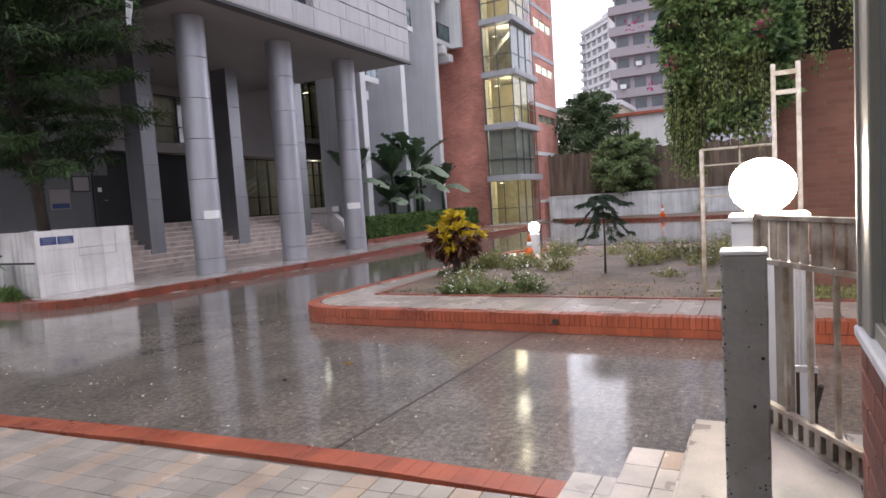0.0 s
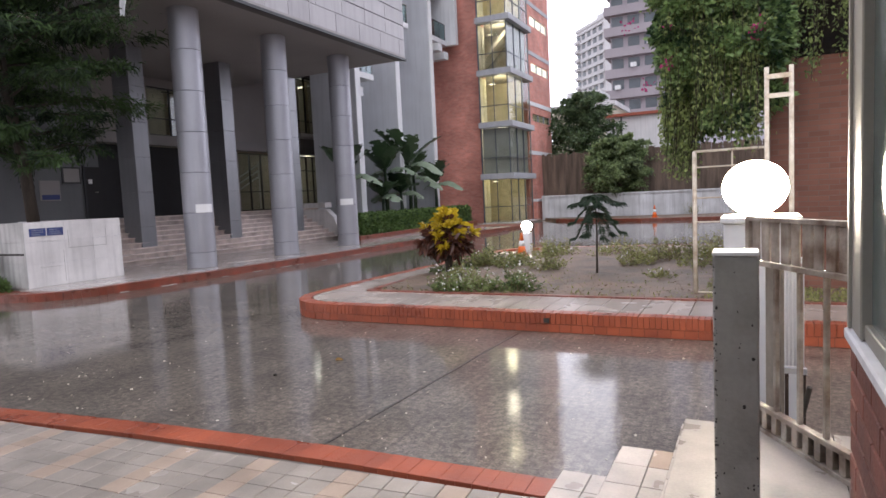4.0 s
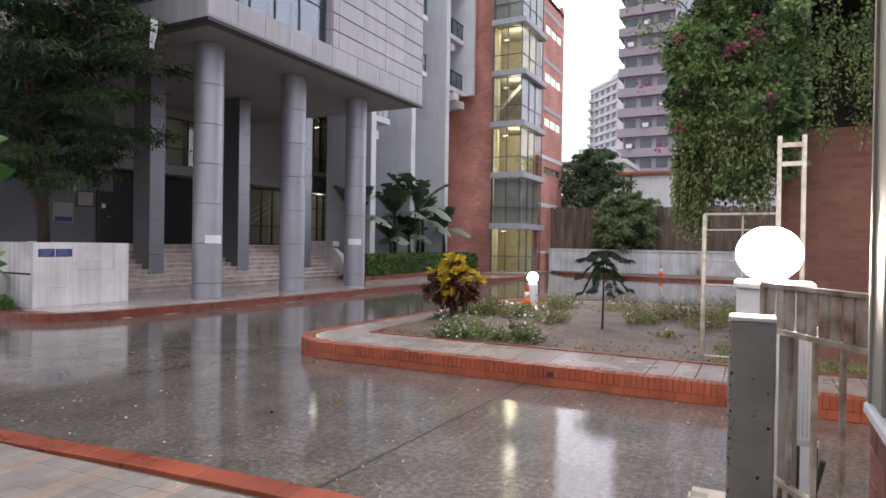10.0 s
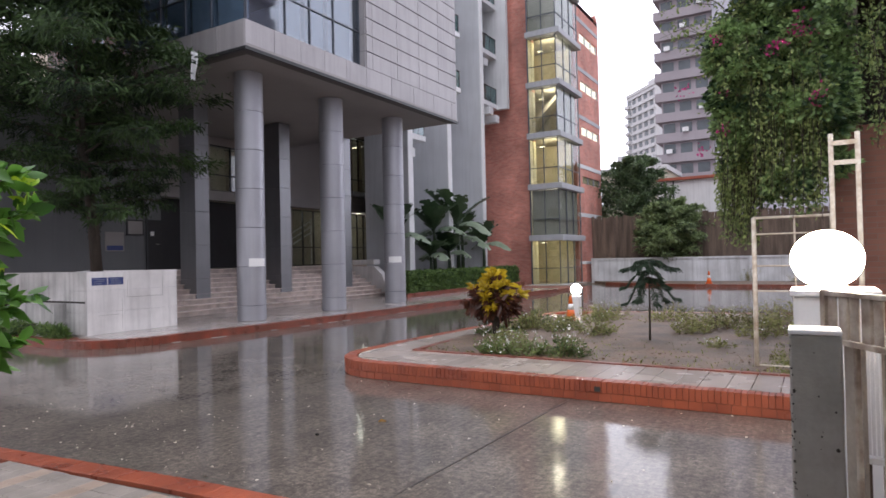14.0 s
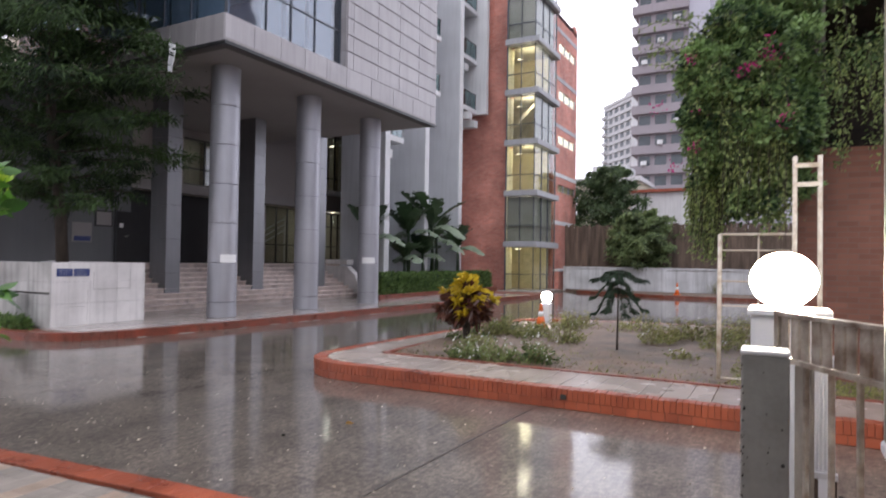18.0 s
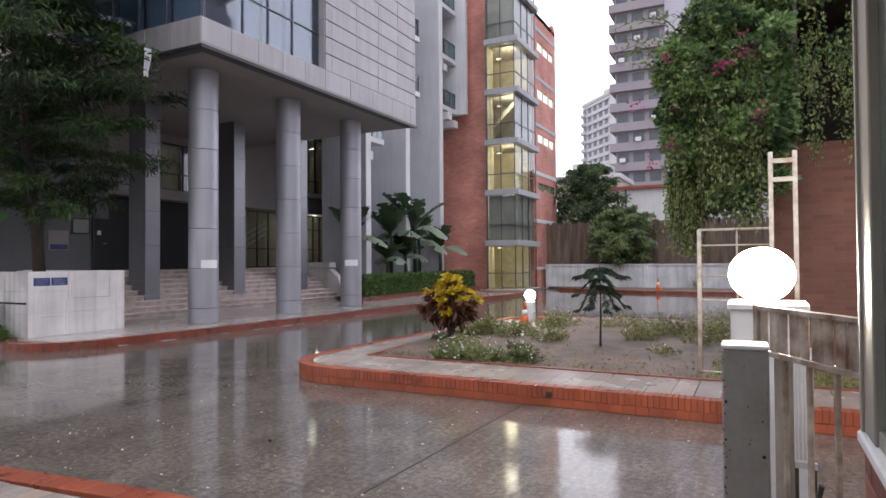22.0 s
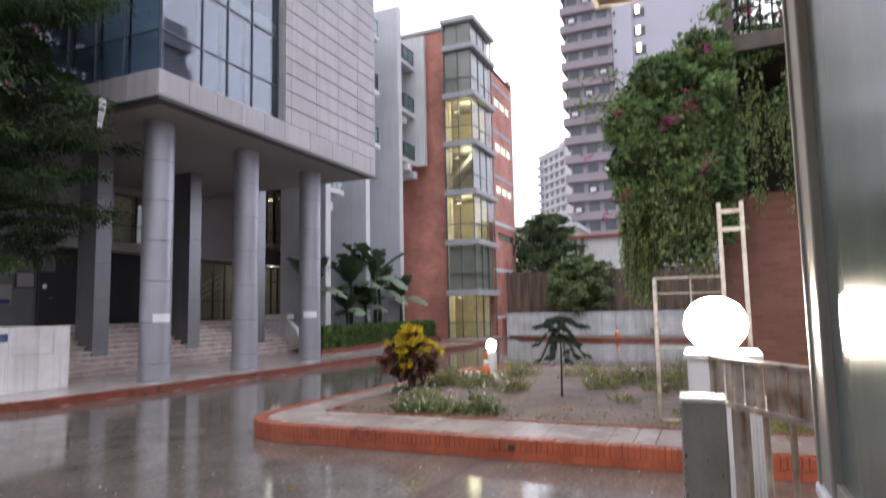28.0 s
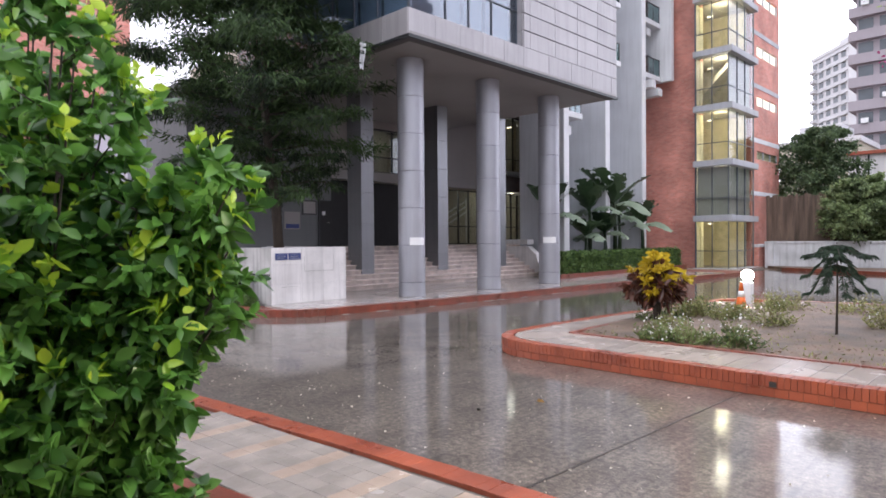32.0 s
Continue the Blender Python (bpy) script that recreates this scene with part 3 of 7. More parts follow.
def leaves(name, centres, along, size, material, parent=None, label="", width=0.45, fold=0.15, droop=0.0, vary=0.3, fine=False):
    """Many leaves in one mesh: each a folded blade of six corners, lying along a direction."""
    c, a = np.asarray(centres, float), unit(np.asarray(along, float))
    n = len(c)
    s = size * (1 + vary * RNG.uniform(-1, 1, n))[:, None]
    side = unit(np.cross(a, RNG.normal(size=(n, 3))))
    up = np.cross(side, a)
    w = s * width * 0.5
    if fine:
        # rounded, pointed blade with a bent midrib
        down = np.array([0, 0, -1.0])
        rib = [c + a * s * u + down * s * droop * u * u for u in (0, 0.14, 0.36, 0.62, 0.84, 1.0)]
        left = [rib[i] + side * w * k + up * w * fold * 2 * k for i, k in ((1, 0.55), (2, 1.0), (3, 0.86), (4, 0.4))]
        right = [rib[i] - side * w * k + up * w * fold * 2 * k for i, k in ((1, 0.55), (2, 1.0), (3, 0.86), (4, 0.4))]
        v = np.stack([rib[0], rib[2], rib[3], rib[5]] + left + right, 1).reshape(-1, 3)
        k = np.arange(n)[:, None] * 12
        f = [r for q in ([0, 1, 5, 4], [1, 2, 6, 5], [2, 3, 7, 6], [0, 8, 9, 1], [1, 9, 10, 2], [2, 10, 11, 3]) for r in (k + q).tolist()]
        return raw(name, v.tolist(), f, material, parent, label, True)
    base, tip = c, c + a * s + np.array([0, 0, -1.0]) * s * droop
    m1, m2 = c + a * s * 0.33, c + a * s * 0.68 + np.array([0, 0, -1.0]) * s * droop * 0.4
    v = np.stack([base, m1 + side * w + up * w * fold * 2, m2 + side * w * 0.8 + up * w * fold * 2, tip, m2 - side * w * 0.8 + up * w * fold * 2, m1 - side * w + up * w * fold * 2], 1).reshape(-1, 3)
    k = np.arange(n)[:, None] * 6
    f = np.concatenate([k + [0, 1, 2, 3], k + [0, 3, 4, 5]], 0)
    return raw(name, v.tolist(), f.tolist(), material, parent, label)


def blob_points(n, centre, radius, shell=0.55):
    """Points through the outer part of a rounded clump."""
    d = unit(RNG.normal(size=(n, 3)))
    r = (shell + (1 - shell) * RNG.uniform(0, 1, n) ** 0.6)[:, None]
    return np.asarray(centre) + d * r * np.asarray(radius), d


# ---- ground and road ----
GROUND = tagged(slab("ground", [(-400, -150), (300, -150), (300, 700), (-400, 700)], -0.6, -0.02, M["soil"]), "bare ground reaching to the horizon", "ground", kind="structure")
ROAD = tagged(slab("road", [(-40, -6), (12, -6), (12, 37.8), (-40, 37.8)], -0.3, 0.0, M["road"]), "dark concrete drive, wet and shining with rain", "road", kind="structure")
# sawn joints across the drive
for x0, y0, x1, y1 in ((-2.9, 3.4, -2.76, 7.62),):
    L, a = math.hypot(x1 - x0, y1 - y0), math.atan2(y1 - y0, x1 - x0)
    ob = part("road_joint", cube(bmesh.new(), -L / 2, L / 2, -0.012, 0.012, -0.004, 0.0025), M["joint_road"], ROAD)
    ob.location, ob.rotation_euler = ((x0 + x1) / 2, (y0 + y1) / 2, 0), (0, 0, a)


def along(points, step):
    """Places and headings at even steps along a polyline."""
    out, left = [], step / 2
    for (x0, y0), (x1, y1) in zip(points, points[1:]):
        L = math.hypot(x1 - x0, y1 - y0)
        d = left
        while d < L:
            out.append((x0 + (x1 - x0) * d / L, y0 + (y1 - y0) * d / L, math.atan2(y1 - y0, x1 - x0)))
            d += step
        left = d - L
    return out


def arc(cx, cy, r, a0, a1, n=8):
    return [(cx + r * math.cos(radians(a0 + (a1 - a0) * k / n)), cy + r * math.sin(radians(a0 + (a1 - a0) * k / n))) for k in range(n + 1)]


def offset(points, d):
    """The polyline moved to its left by d."""
    out = []
    for i, (x, y) in enumerate(points):
        a, c = points[max(0, i - 1)], points[min(len(points) - 1, i + 1)]
        h = math.atan2(c[1] - a[1], c[0] - a[0])
        out.append((x - d * math.sin(h), y + d * math.cos(h)))
    return out


# ---- near pavement ----
NEAR_EDGE = [(-0.95, 3.36), (-2.3, 3.33), (-3.3, 3.27), (-4.4, 3.18), (-5.9, 3.0), (-7.1, 2.86), (-9.0, 2.6), (-12.0, 2.1)]
INNER_EDGE = [(-2.3, 2.12), (-3.1, 2.03), (-4.2, 1.83), (-5.4, 1.62), (-7.2, 1.3), (-12, 0.5)]
NEAR = tagged(slab("pavement_near", [(x, y - 0.02) for x, y in NEAR_EDGE] + [(-12, -6), (3, -6), (3, 3.0), (-0.95, 3.3)], -0.2, 0.115, M["mortar_grey"]), "pavement of small wet grey tiles with tan rows", "pavement", kind="structure")

# ---- island with its planting bed ----
ISL_OUT = [(6.0, 7.72), (-5.9, 7.66)] + arc(-5.95, 8.66, 1.0, -90, -180, 7)[1:] + [(-6.95, 10.0), (-6.75, 12.6), (-6.45, 15.4)] + arc(-5.6, 16.2, 0.85, 175, 95, 5) + [(-3.6, 17.6), (6.0, 18.4)]
ISL_IN = [(6.0, 8.93), (-6.0, 8.93), (-6.05, 9.6), (-6.1, 11.0), (-5.9, 13.5), (-5.6, 15.6), (-4.9, 16.3), (-3.4, 16.6), (6.0, 17.4)]
ISLAND = tagged(slab("pavement_island", ISL_OUT, -0.1, 0.2, M["mortar"]), "raised island with brick kerb and slab border, wet", "island", kind="structure")
SOIL = tagged(new("planting_bed"), "bare wet soil bed inside the island", "soil", kind="structure")
# the bed: a gently uneven sheet
gx, gy = 60, 48
verts, faces = [], []
for j in range(gy + 1):
    for i in range(gx + 1):
        x, y = -6.0 + 12.0 * i / gx, 8.95 + 7.9 * j / gy
        x = max(x, -6.0 + max(0, y - 12) * 0.16)
        h = 0.2 + 0.05 * min(1, (y - 8.95) / 0.5) + 0.03 * min(1, (y - 8.95) / 0.5) * noise.noise((x * 0.9, y * 0.9, 0)) + 0.018 * noise.noise((x * 4, y * 4, 3)) + 0.04 * max(0, 1 - abs(y - 12.5) / 4)
        verts.append((x, y, h))
for j in range(gy):
    for i in range(gx):
        a = j * (gx + 1) + i
        faces.append((a, a + 1, a + gx + 2, a + gx + 1))
raw("soil_surface", verts, faces, M["soil"], SOIL, smooth=True)

# ---- portico pavement ----
POR_EDGE = [(-11.2, 29.5), (-11.6, 26.0), (-11.9, 23.2), (-12.2, 20.0), (-12.35, 16.0), (-12.6, 12.6), (-12.85, 10.2), (-13.0, 9.2)] + arc(-14.6, 9.2, 1.6, -10, -90, 28) + [(-17.0, 7.55), (-24.0, 7.2)]
PORT = tagged(slab("pavement_portico", POR_EDGE + [(-24, 33.5), (-11.2, 33.5)], -0.1, 0.12, M["mortar"]), "pale wet slab pavement before the columns, red kerb", "pavement", kind="structure")

# ---- stairs ----
STAIRS = tagged(new("entrance_stairs"), "wide pale marble steps, wet, up to the entrance", "stairs", kind="structure")
NST, X0S, TREAD = 9, -16.9, 0.3
RISE = (1.6 - 0.17) / NST
for k in range(NST):
    xf = X0S - TREAD * k
    z1 = 0.17 + RISE * (k + 1)
    xb = -25.0 if k == NST - 1 else xf - TREAD - 0.03
    box("step", xb, xf, 10.2, 23.2, z1 - RISE, z1 - 0.03, M["riser"], STAIRS)
    y = 10.2
    while y < 23.1:
        w = min(random.choice((1.2, 1.5, 1.5)), 23.2 - y)
        piece("tread_slab", STAIRS, block(TREAD + 0.04 if k < NST - 1 else 1.2, round(w - 0.008, 2), 0.03, 0.004, M["marble"]), xf - (TREAD / 2 - 0.035 if k < NST - 1 else 0.565), y + w / 2, z1 - 0.0145)
        y += w
SW = tagged(new("stair_side_wall"), "sloping white stone-clad wall beside the steps", "wall", kind="structure")
bm = bmesh.new()
pts = [(-16.85, 0.12), (-16.9, 0.5), (-17.15, 1.15), (-17.6, 1.52), (-21.6, 1.58), (-21.6, 0.12)]
lo = [bm.verts.new((x, 23.2, z)) for x, z in pts]
hi = [bm.verts.new((x, 23.55, z)) for x, z in pts]
bm.faces.new(lo), bm.faces.new(hi[::-1])
for k in range(len(pts)):
    bm.faces.new((lo[k], hi[k], hi[(k + 1) % len(pts)], lo[(k + 1) % len(pts)]))
bmesh.ops.recalc_face_normals(bm, faces=bm.faces[:])
part("wall_body", bm, M["tile_white"], SW)
box("cap", -19.1, -17.55, 23.12, 23.62, 1.6, 1.83, M["tile_white"], SW, "white stone cap", 0.01)

# ---- main building ----
MAIN = thing("office_building", "grey panel-clad office block on tall columns, glazed corner above", "building")
FX, Y0, Y1, ZS, ZT = -12.2, 10.93, 21.72, 7.23, 15.05
box("soffit", -24.0, FX + 0.02, Y0 + 0.02, Y1, ZS, ZS + 0.12, M["soffit"], MAIN, "pale grey soffit")
box("soffit_trim", FX - 0.34, FX - 0.06, Y0 + 0.1, Y1 - 0.02, ZS - 0.02, ZS - 0.002, M["soffit_trim"], MAIN, "dark trim under the edge")
box("soffit_trim", -24.0, FX - 0.35, Y0 + 0.1, Y0 + 0.36, ZS - 0.02, ZS - 0.002, M["soffit_trim"], MAIN, "dark trim under the edge")
box("slab_core", -24.0, FX - 0.03, Y0 + 0.03, Y1 - 0.02, ZS + 0.12, 7.97, M["joint"], MAIN)
box("drip_edge", FX - 0.05, FX + 0.05, Y0 - 0.03, Y1 + 0.03, ZS - 0.05, ZS + 0.035, M["frame"], MAIN)
box("drip_edge", -24.0, FX - 0.05, Y0 - 0.03, Y0 + 0.07, ZS - 0.05, ZS + 0.035, M["frame"], MAIN)
box("upper_wall_core", -24.0, FX - 0.03, 15.95, Y1 - 0.02, 7.97, ZT - 0.05, M["joint"], MAIN)
box("roof_slab", -24.0, FX - 0.03, Y0 + 0.03, 15.95, 14.2, ZT - 0.05, M["joint"], MAIN)
box("roof_parapet", -24.0, FX + 0.01, Y0, Y1, ZT, ZT + 0.06, M["clad"], MAIN)
for y in (17.6, 20.3):
    box("roof_block", FX - 0.3, FX + 0.02, y, y + 0.35, ZT + 0.062, ZT + 0.4, M["clad"], MAIN)
# panel courses of the upper wall
PH, rows_n = 0.545, 13
CLAD_Y = (15.9, 16.22, 17.62, 18.99, 20.35, Y1)
for r in range(rows_n):
    z0 = 7.97 + r * PH
    z1 = min(z0 + PH - 0.03, ZT)
    for ya, yb in zip(CLAD_Y, CLAD_Y[1:]):
        piece("wall_panel", MAIN, block(0.05, round(yb - ya - 0.012, 3), round(z1 - z0, 3), 0.006, M["clad"]), FX - 0.012 + random.uniform(-0.003, 0.003), (ya + yb) / 2, (z0 + z1) / 2)
# band under the glass and over it
y = Y0
while y < Y1 - 0.05:
    w = min(1.36 if y > 15.8 else 0.99, Y1 - y)
    piece("band_panel", MAIN, block(0.05, round(w - 0.012, 3), 0.72, 0.006, M["clad"]), FX - 0.012, y + w / 2, 7.6)
    if y < 15.8:
        piece("band_panel", MAIN, block(0.05, round(w - 0.012, 3), 0.84, 0.006, M["clad"]), FX - 0.012, y + w / 2, 14.62)
    y += w
x = FX
while x > -23.5:
    piece("band_panel", MAIN, block(0.05, 1.0, 0.72, 0.006, M["clad"]), x - 0.52, Y0 + 0.012, 7.6, radians(90))
    piece("band_panel", MAIN, block(0.05, 1.0, 0.84, 0.006, M["clad"]), x - 0.52, Y0 + 0.012, 14.62, radians(90))
    x -= 1.012
# the glazed corner, set back a little
GX, GY = FX - 0.28, Y0 + 0.28
ZG = [7.97, 9.14, 10.75, 12.35, 14.2]
YG = [GY, 12.6, 13.58, 14.62, 15.86]
XG = [GX, -13.75, -14.82, -15.9, -16.98, -18.05, -19.1, -20.2]
GL = part("glazing", cube(bmesh.new(), GX - 0.01, GX + 0.01, GY, 15.9, 7.97, 14.2), M["glass_box"], MAIN, "blue-grey mirror glass")
GLS = part("glazing", cube(bmesh.new(), -22.0, GX, GY - 0.01, GY + 0.01, 7.97, 14.2), M["glass_box"], MAIN, "blue-grey mirror glass")
for z in ZG[:-1]:
    box("transom", GX - 0.03, GX + 0.045, GY, 15.9, z - 0.015, z + 0.015, M["mullion"], GL)
    box("transom", -22.0, GX, GY - 0.045, GY + 0.03, z - 0.015, z + 0.015, M["mullion"], GLS)
for y in YG:
    box("mullion", GX - 0.03, GX + 0.05, y - 0.014, y + 0.014, 7.97, 14.2, M["mullion"], GL)
for x in XG:
    box("mullion", x - 0.014, x + 0.014, GY - 0.05, GY + 0.03, 7.97, 14.2, M["mullion"], GLS)
for r in range(rows_n - 1):
    box("reveal_panel", GX - 0.02, FX - 0.03, 15.86, 15.95, 7.97 + PH * r, min(14.2, 7.955 + PH * (r + 1)), M["clad"], MAIN)
box("inner_floor", -22.0, GX - 0.1, GY + 0.1, 15.9, 10.9, 11.25, M["inside"], MAIN)
box("inner_wall", -18.3, -18.1, GY + 0.1, 15.9, 7.97, 14.2, M["inside"], MAIN)
for ya, yb in ((12.7, 13.5), (13.7, 14.5), (14.7, 15.75)):
    box("blind", GX - 0.3, GX - 0.28, ya, yb, 8.2, 10.8, M["soffit"], MAIN, "drawn grey blind")
# pale sheets added so the dark side glass reads lighter, in place of reflections
for xa, xb in zip(XG, XG[1:]):
    for za, zb in ((8.0, 10.85), (11.3, 14.15)):
        box("blind", xb + 0.05, xa - 0.05, GY + 0.16, GY + 0.17, za + random.uniform(0, 0.25), zb, M["wall_white"], MAIN, "pale sheet added behind the side glass to brighten it")
# rail inside the lower glass
for k in range(16):
    x = GX - 0.35 - 0.28 * k
    part("rail_bar", cube(bmesh.new(), x, x + 0.025, GY + 0.3, GY + 0.325, 7.97, 8.95), M["ledge"], MAIN)
box("rail_top", GX - 4.9, GX - 0.3, GY + 0.29, GY + 0.335, 8.95, 9.0, M["ledge"], MAIN)

# entrance wall behind the stairs
BX = -22.0
WALL = tagged(new("wall_entrance"), "recessed entrance wall of the office block", "wall", kind="structure")
for y0, y1, z0, z1 in ((14.3, 17.7, 4.7, 9.6), (17.7, 20.0, 6.9, 9.6), (20.0, 27.0, 4.7, 9.6), (27.0, 28.7, 8.7, 9.6), (27.0, 28.7, 4.7, 5.55), (28.7, 36.0, 4.7, 9.6),
                       (14.3, 14.9, 1.6, 4.7), (19.9, 22.5, 1.6, 4.7), (24.9, 26.5, 1.6, 4.7), (28.8, 36.0, 1.6, 4.7)):
    box("wall_body", BX - 0.3, BX, y0, y1, z0, z1, M["wall_beige"], WALL)
box("beam", BX, BX + 0.5, 14.3, 30.0, 4.45, 4.85, M["soffit"], WALL)
for y0, y1 in ((14.9, 17.3), (17.3, 19.9)):
    box("dark_screen", BX - 0.2, BX - 0.12, y0 + 0.02, y1 - 0.02, 1.6, 4.45, M["dark"], WALL, "black glazed entrance screen")
box("hall_back", -25.6, -25.4, 12, 36, 1.6, 9.6, M["inside_olive"], WALL)
box("hall_floor", -28.0, -25.0, 12, 36, 1.4, 1.6, M["marble"], WALL)
box("hall_ceiling", -28.0, BX - 0.3, 12, 36, 4.72, 4.9, M["inside"], WALL)
box("hall_end", -28.0, BX - 0.3, 12, 12.2, 1.6, 9.6, M["inside"], WALL)
box("hall_end", -28.0, BX - 0.3, 35.8, 36, 1.6, 9.6, M["inside"], WALL)
box("hall_roof", -28.0, -19.0, 21.74, 36, 9.6, 9.8, M["wall_grey"], WALL)


def window(label, x, y0, y1, z0, z1, ny, zs, sill=False):
    """A dark-framed window in a wall that faces +x."""
    w = thing("entrance_window", label, "window")
    t = 0.06
    for z in (z0, z1 - t):
        box("window_frame", x - 0.04, x + 0.04, y0, y1, z, z + t, M["frame"], w)
    for k in range(ny + 1):
        y = y0 + (y1 - y0 - t) * k / ny
        box("mullion", x - 0.035, x + 0.035, y, y + t, z0 + t, z1 - t, M["frame"], w)
    for z in zs:
        box("transom", x - 0.03, x + 0.03, y0 + t, y1 - t, z, z + 0.05, M["frame"], w)
    box("pane", x - 0.006, x + 0.006, y0 + t, y1 - t, z0 + t, z1 - t, M["glass"], w)
    if sill:
        box("sill", x + 0.05, x + 0.55, y0 - 0.3, y1 + 0.4, z0 - 0.25, z0 - 0.02, M["wall_white"], w, "pale projecting sill")
    return w


window("dark-framed glass door screen, dim hall behind", BX - 0.1, 22.5, 24.9, 1.6, 4.4, 3, (2.5,))
window("dark-framed glass door screen, lamp-lit hall behind", BX - 0.1, 26.5, 28.8, 1.6, 4.4, 4, (2.5, 3.6))
window("tall dark-framed upper window, dim lamps behind", BX - 0.1, 27.0, 28.7, 5.6, 8.7, 2, (6.3,), True)
window("dark-framed upper window with pale light behind", BX - 0.1, 17.7, 20.0, 4.9, 6.9, 2, (5.6,))
for x, y, z, w in ((-23.6, 21.6, 4.66, 22), (-23.6, 29.9, 4.66, 44), (-23.8, 29.6, 8.6, 24), (-23.4, 20.9, 7.6, 26)):
    hl = thing("hall_lamp", "lit fluorescent tube on the hall ceiling", "lamp", "hall lamps")
    box("tube", x - 0.3, x + 0.3, y - 0.02, y + 0.02, z - 0.03, z, M["ceil_dim"], hl)
    box("fitting", x - 0.75, x + 0.75, y - 0.1, y + 0.1, z + 0.002, z + 0.05, M["wall_white"], hl)
    bulb(x, y, z - 0.3, w, (1.0, 0.96, 0.86))
for y0, y1, z0, z1 in ((27.1, 27.75, 5.75, 8.6), (28.2, 28.62, 5.75, 8.6), (18.9, 19.9, 4.95, 6.8)):
    cu = thing("curtain", "pale beige curtain drawn behind the glass", "curtain", "upper curtains")
    bm = bmesh.new()
    g = [[bm.verts.new((-22.45 + 0.05 * math.sin(30 * u * (y1 - y0)), y0 + (y1 - y0) * u, z)) for u in np.linspace(0, 1, 17)] for z in (z0, z1)]
    for k in range(16):
        bm.faces.new((g[0][k], g[0][k + 1], g[1][k + 1], g[1][k])).smooth = True
    bmesh.ops.solidify(bm, geom=bm.faces[:], thickness=0.008)
    part("cloth", bm, M["curtain"], cu)
    box("rail", -22.5, -22.42, y0 - 0.05, y1 + 0.05, z1 + 0.002, z1 + 0.04, M["frame"], cu)
HR = thing("hall_stair", "white stair with slanting rails inside the hall", "stair")
for k in range(3):
    part("handrail", tube(bmesh.new(), [(-23.0, 23.1, 2.5 + 0.3 * k), (-23.0, 24.9, 3.35 + 0.3 * k)], 0.035, 6), M["wall_white"], HR)
for y in (23.1, 24.9):
    part("post", tube(bmesh.new(), [(-23.0, y, 1.6), (-23.0, y, 4.1)], 0.03, 6), M["wall_white"], HR)

# columns of the portico
def drum(r, z0, z1):
    bm = bmesh.new()
    for ra, za, rb, zb in ((r - 0.012, z0, r, z0 + 0.008), (r, z0 + 0.008, r, z1 - 0.008), (r, z1 - 0.008, r - 0.012, z1)):
        lo = [bm.verts.new((ra * math.cos(2 * math.pi * k / 48), ra * math.sin(2 * math.pi * k / 48), za)) for k in range(48)]
        hi = [bm.verts.new((rb * math.cos(2 * math.pi * k / 48), rb * math.sin(2 * math.pi * k / 48), zb)) for k in range(48)]
        for k in range(48):
            bm.faces.new((lo[k], lo[(k + 1) % 48], hi[(k + 1) % 48], hi[k])).smooth = True
    return bm


COL = thing("round_column", "tall round grey metal-clad column with a white notice", "column", "portico columns", at=(-13.9, 12.55, 0.17))
part("core", lathe(bmesh.new(), [(0.375, 0), (0.375, ZS - 0.17)]), M["joint"], COL)
z, k = 0.0, 0
for h in (0.43, 1.1, 1.1, 1.1, 1.1, 1.1, 1.13):
    part("drum", drum(0.4, z + 0.004, z + h - 0.004), M["column"], COL)
    z += h
nb = bmesh.new()
for j in range(7):
    a0, a1 = radians(-51 + 10.3 * j), radians(-51 + 10.3 * (j + 1))
    q = [(0.408 * math.cos(a), 0.408 * math.sin(a)) for a in (a0, a1)]
    vs = [nb.verts.new((*q[0], 1.53)), nb.verts.new((*q[1], 1.53)), nb.verts.new((*q[1], 1.76)), nb.verts.new((*q[0], 1.76))]
    nb.faces.new(vs)
bmesh.ops.remove_doubles(nb, verts=nb.verts[:], dist=0.001)
part("notice", nb, M["white_sign"], COL, "small white paper notice")
C2 = copy_thing(COL, pose(-13.9, 19.65, 0.17, rz=-38))
C3 = copy_thing(COL, pose(-13.9, 16.1, 0.17))
for ch in list(C3.children):
    if ch.name.startswith("notice"):
        bpy.data.objects.remove(ch)
C3["label"] = "tall round grey metal-clad column without a notice"
PIER = thing("square_pier", "dark grey square metal-clad pier standing on the steps", "pier", "portico piers", at=(-18.15, 13.94, 0.6))
box("core", -0.385, 0.385, -0.26, 0.26, -0.4, ZS - 0.6, M["joint"], PIER)
z = -0.4
for h in (1.1, 1.13, 1.13, 1.13, 1.13, 1.41):
    box("casing", -0.405, 0.405, -0.285, 0.285, z + 0.003, z + h - 0.003, M["pier"], PIER, bevel=0.008)
    z += h
copy_thing(PIER, pose(-18.15, 17.79, 0.6))
copy_thing(PIER, pose(-18.15, 21.53, 0.6))

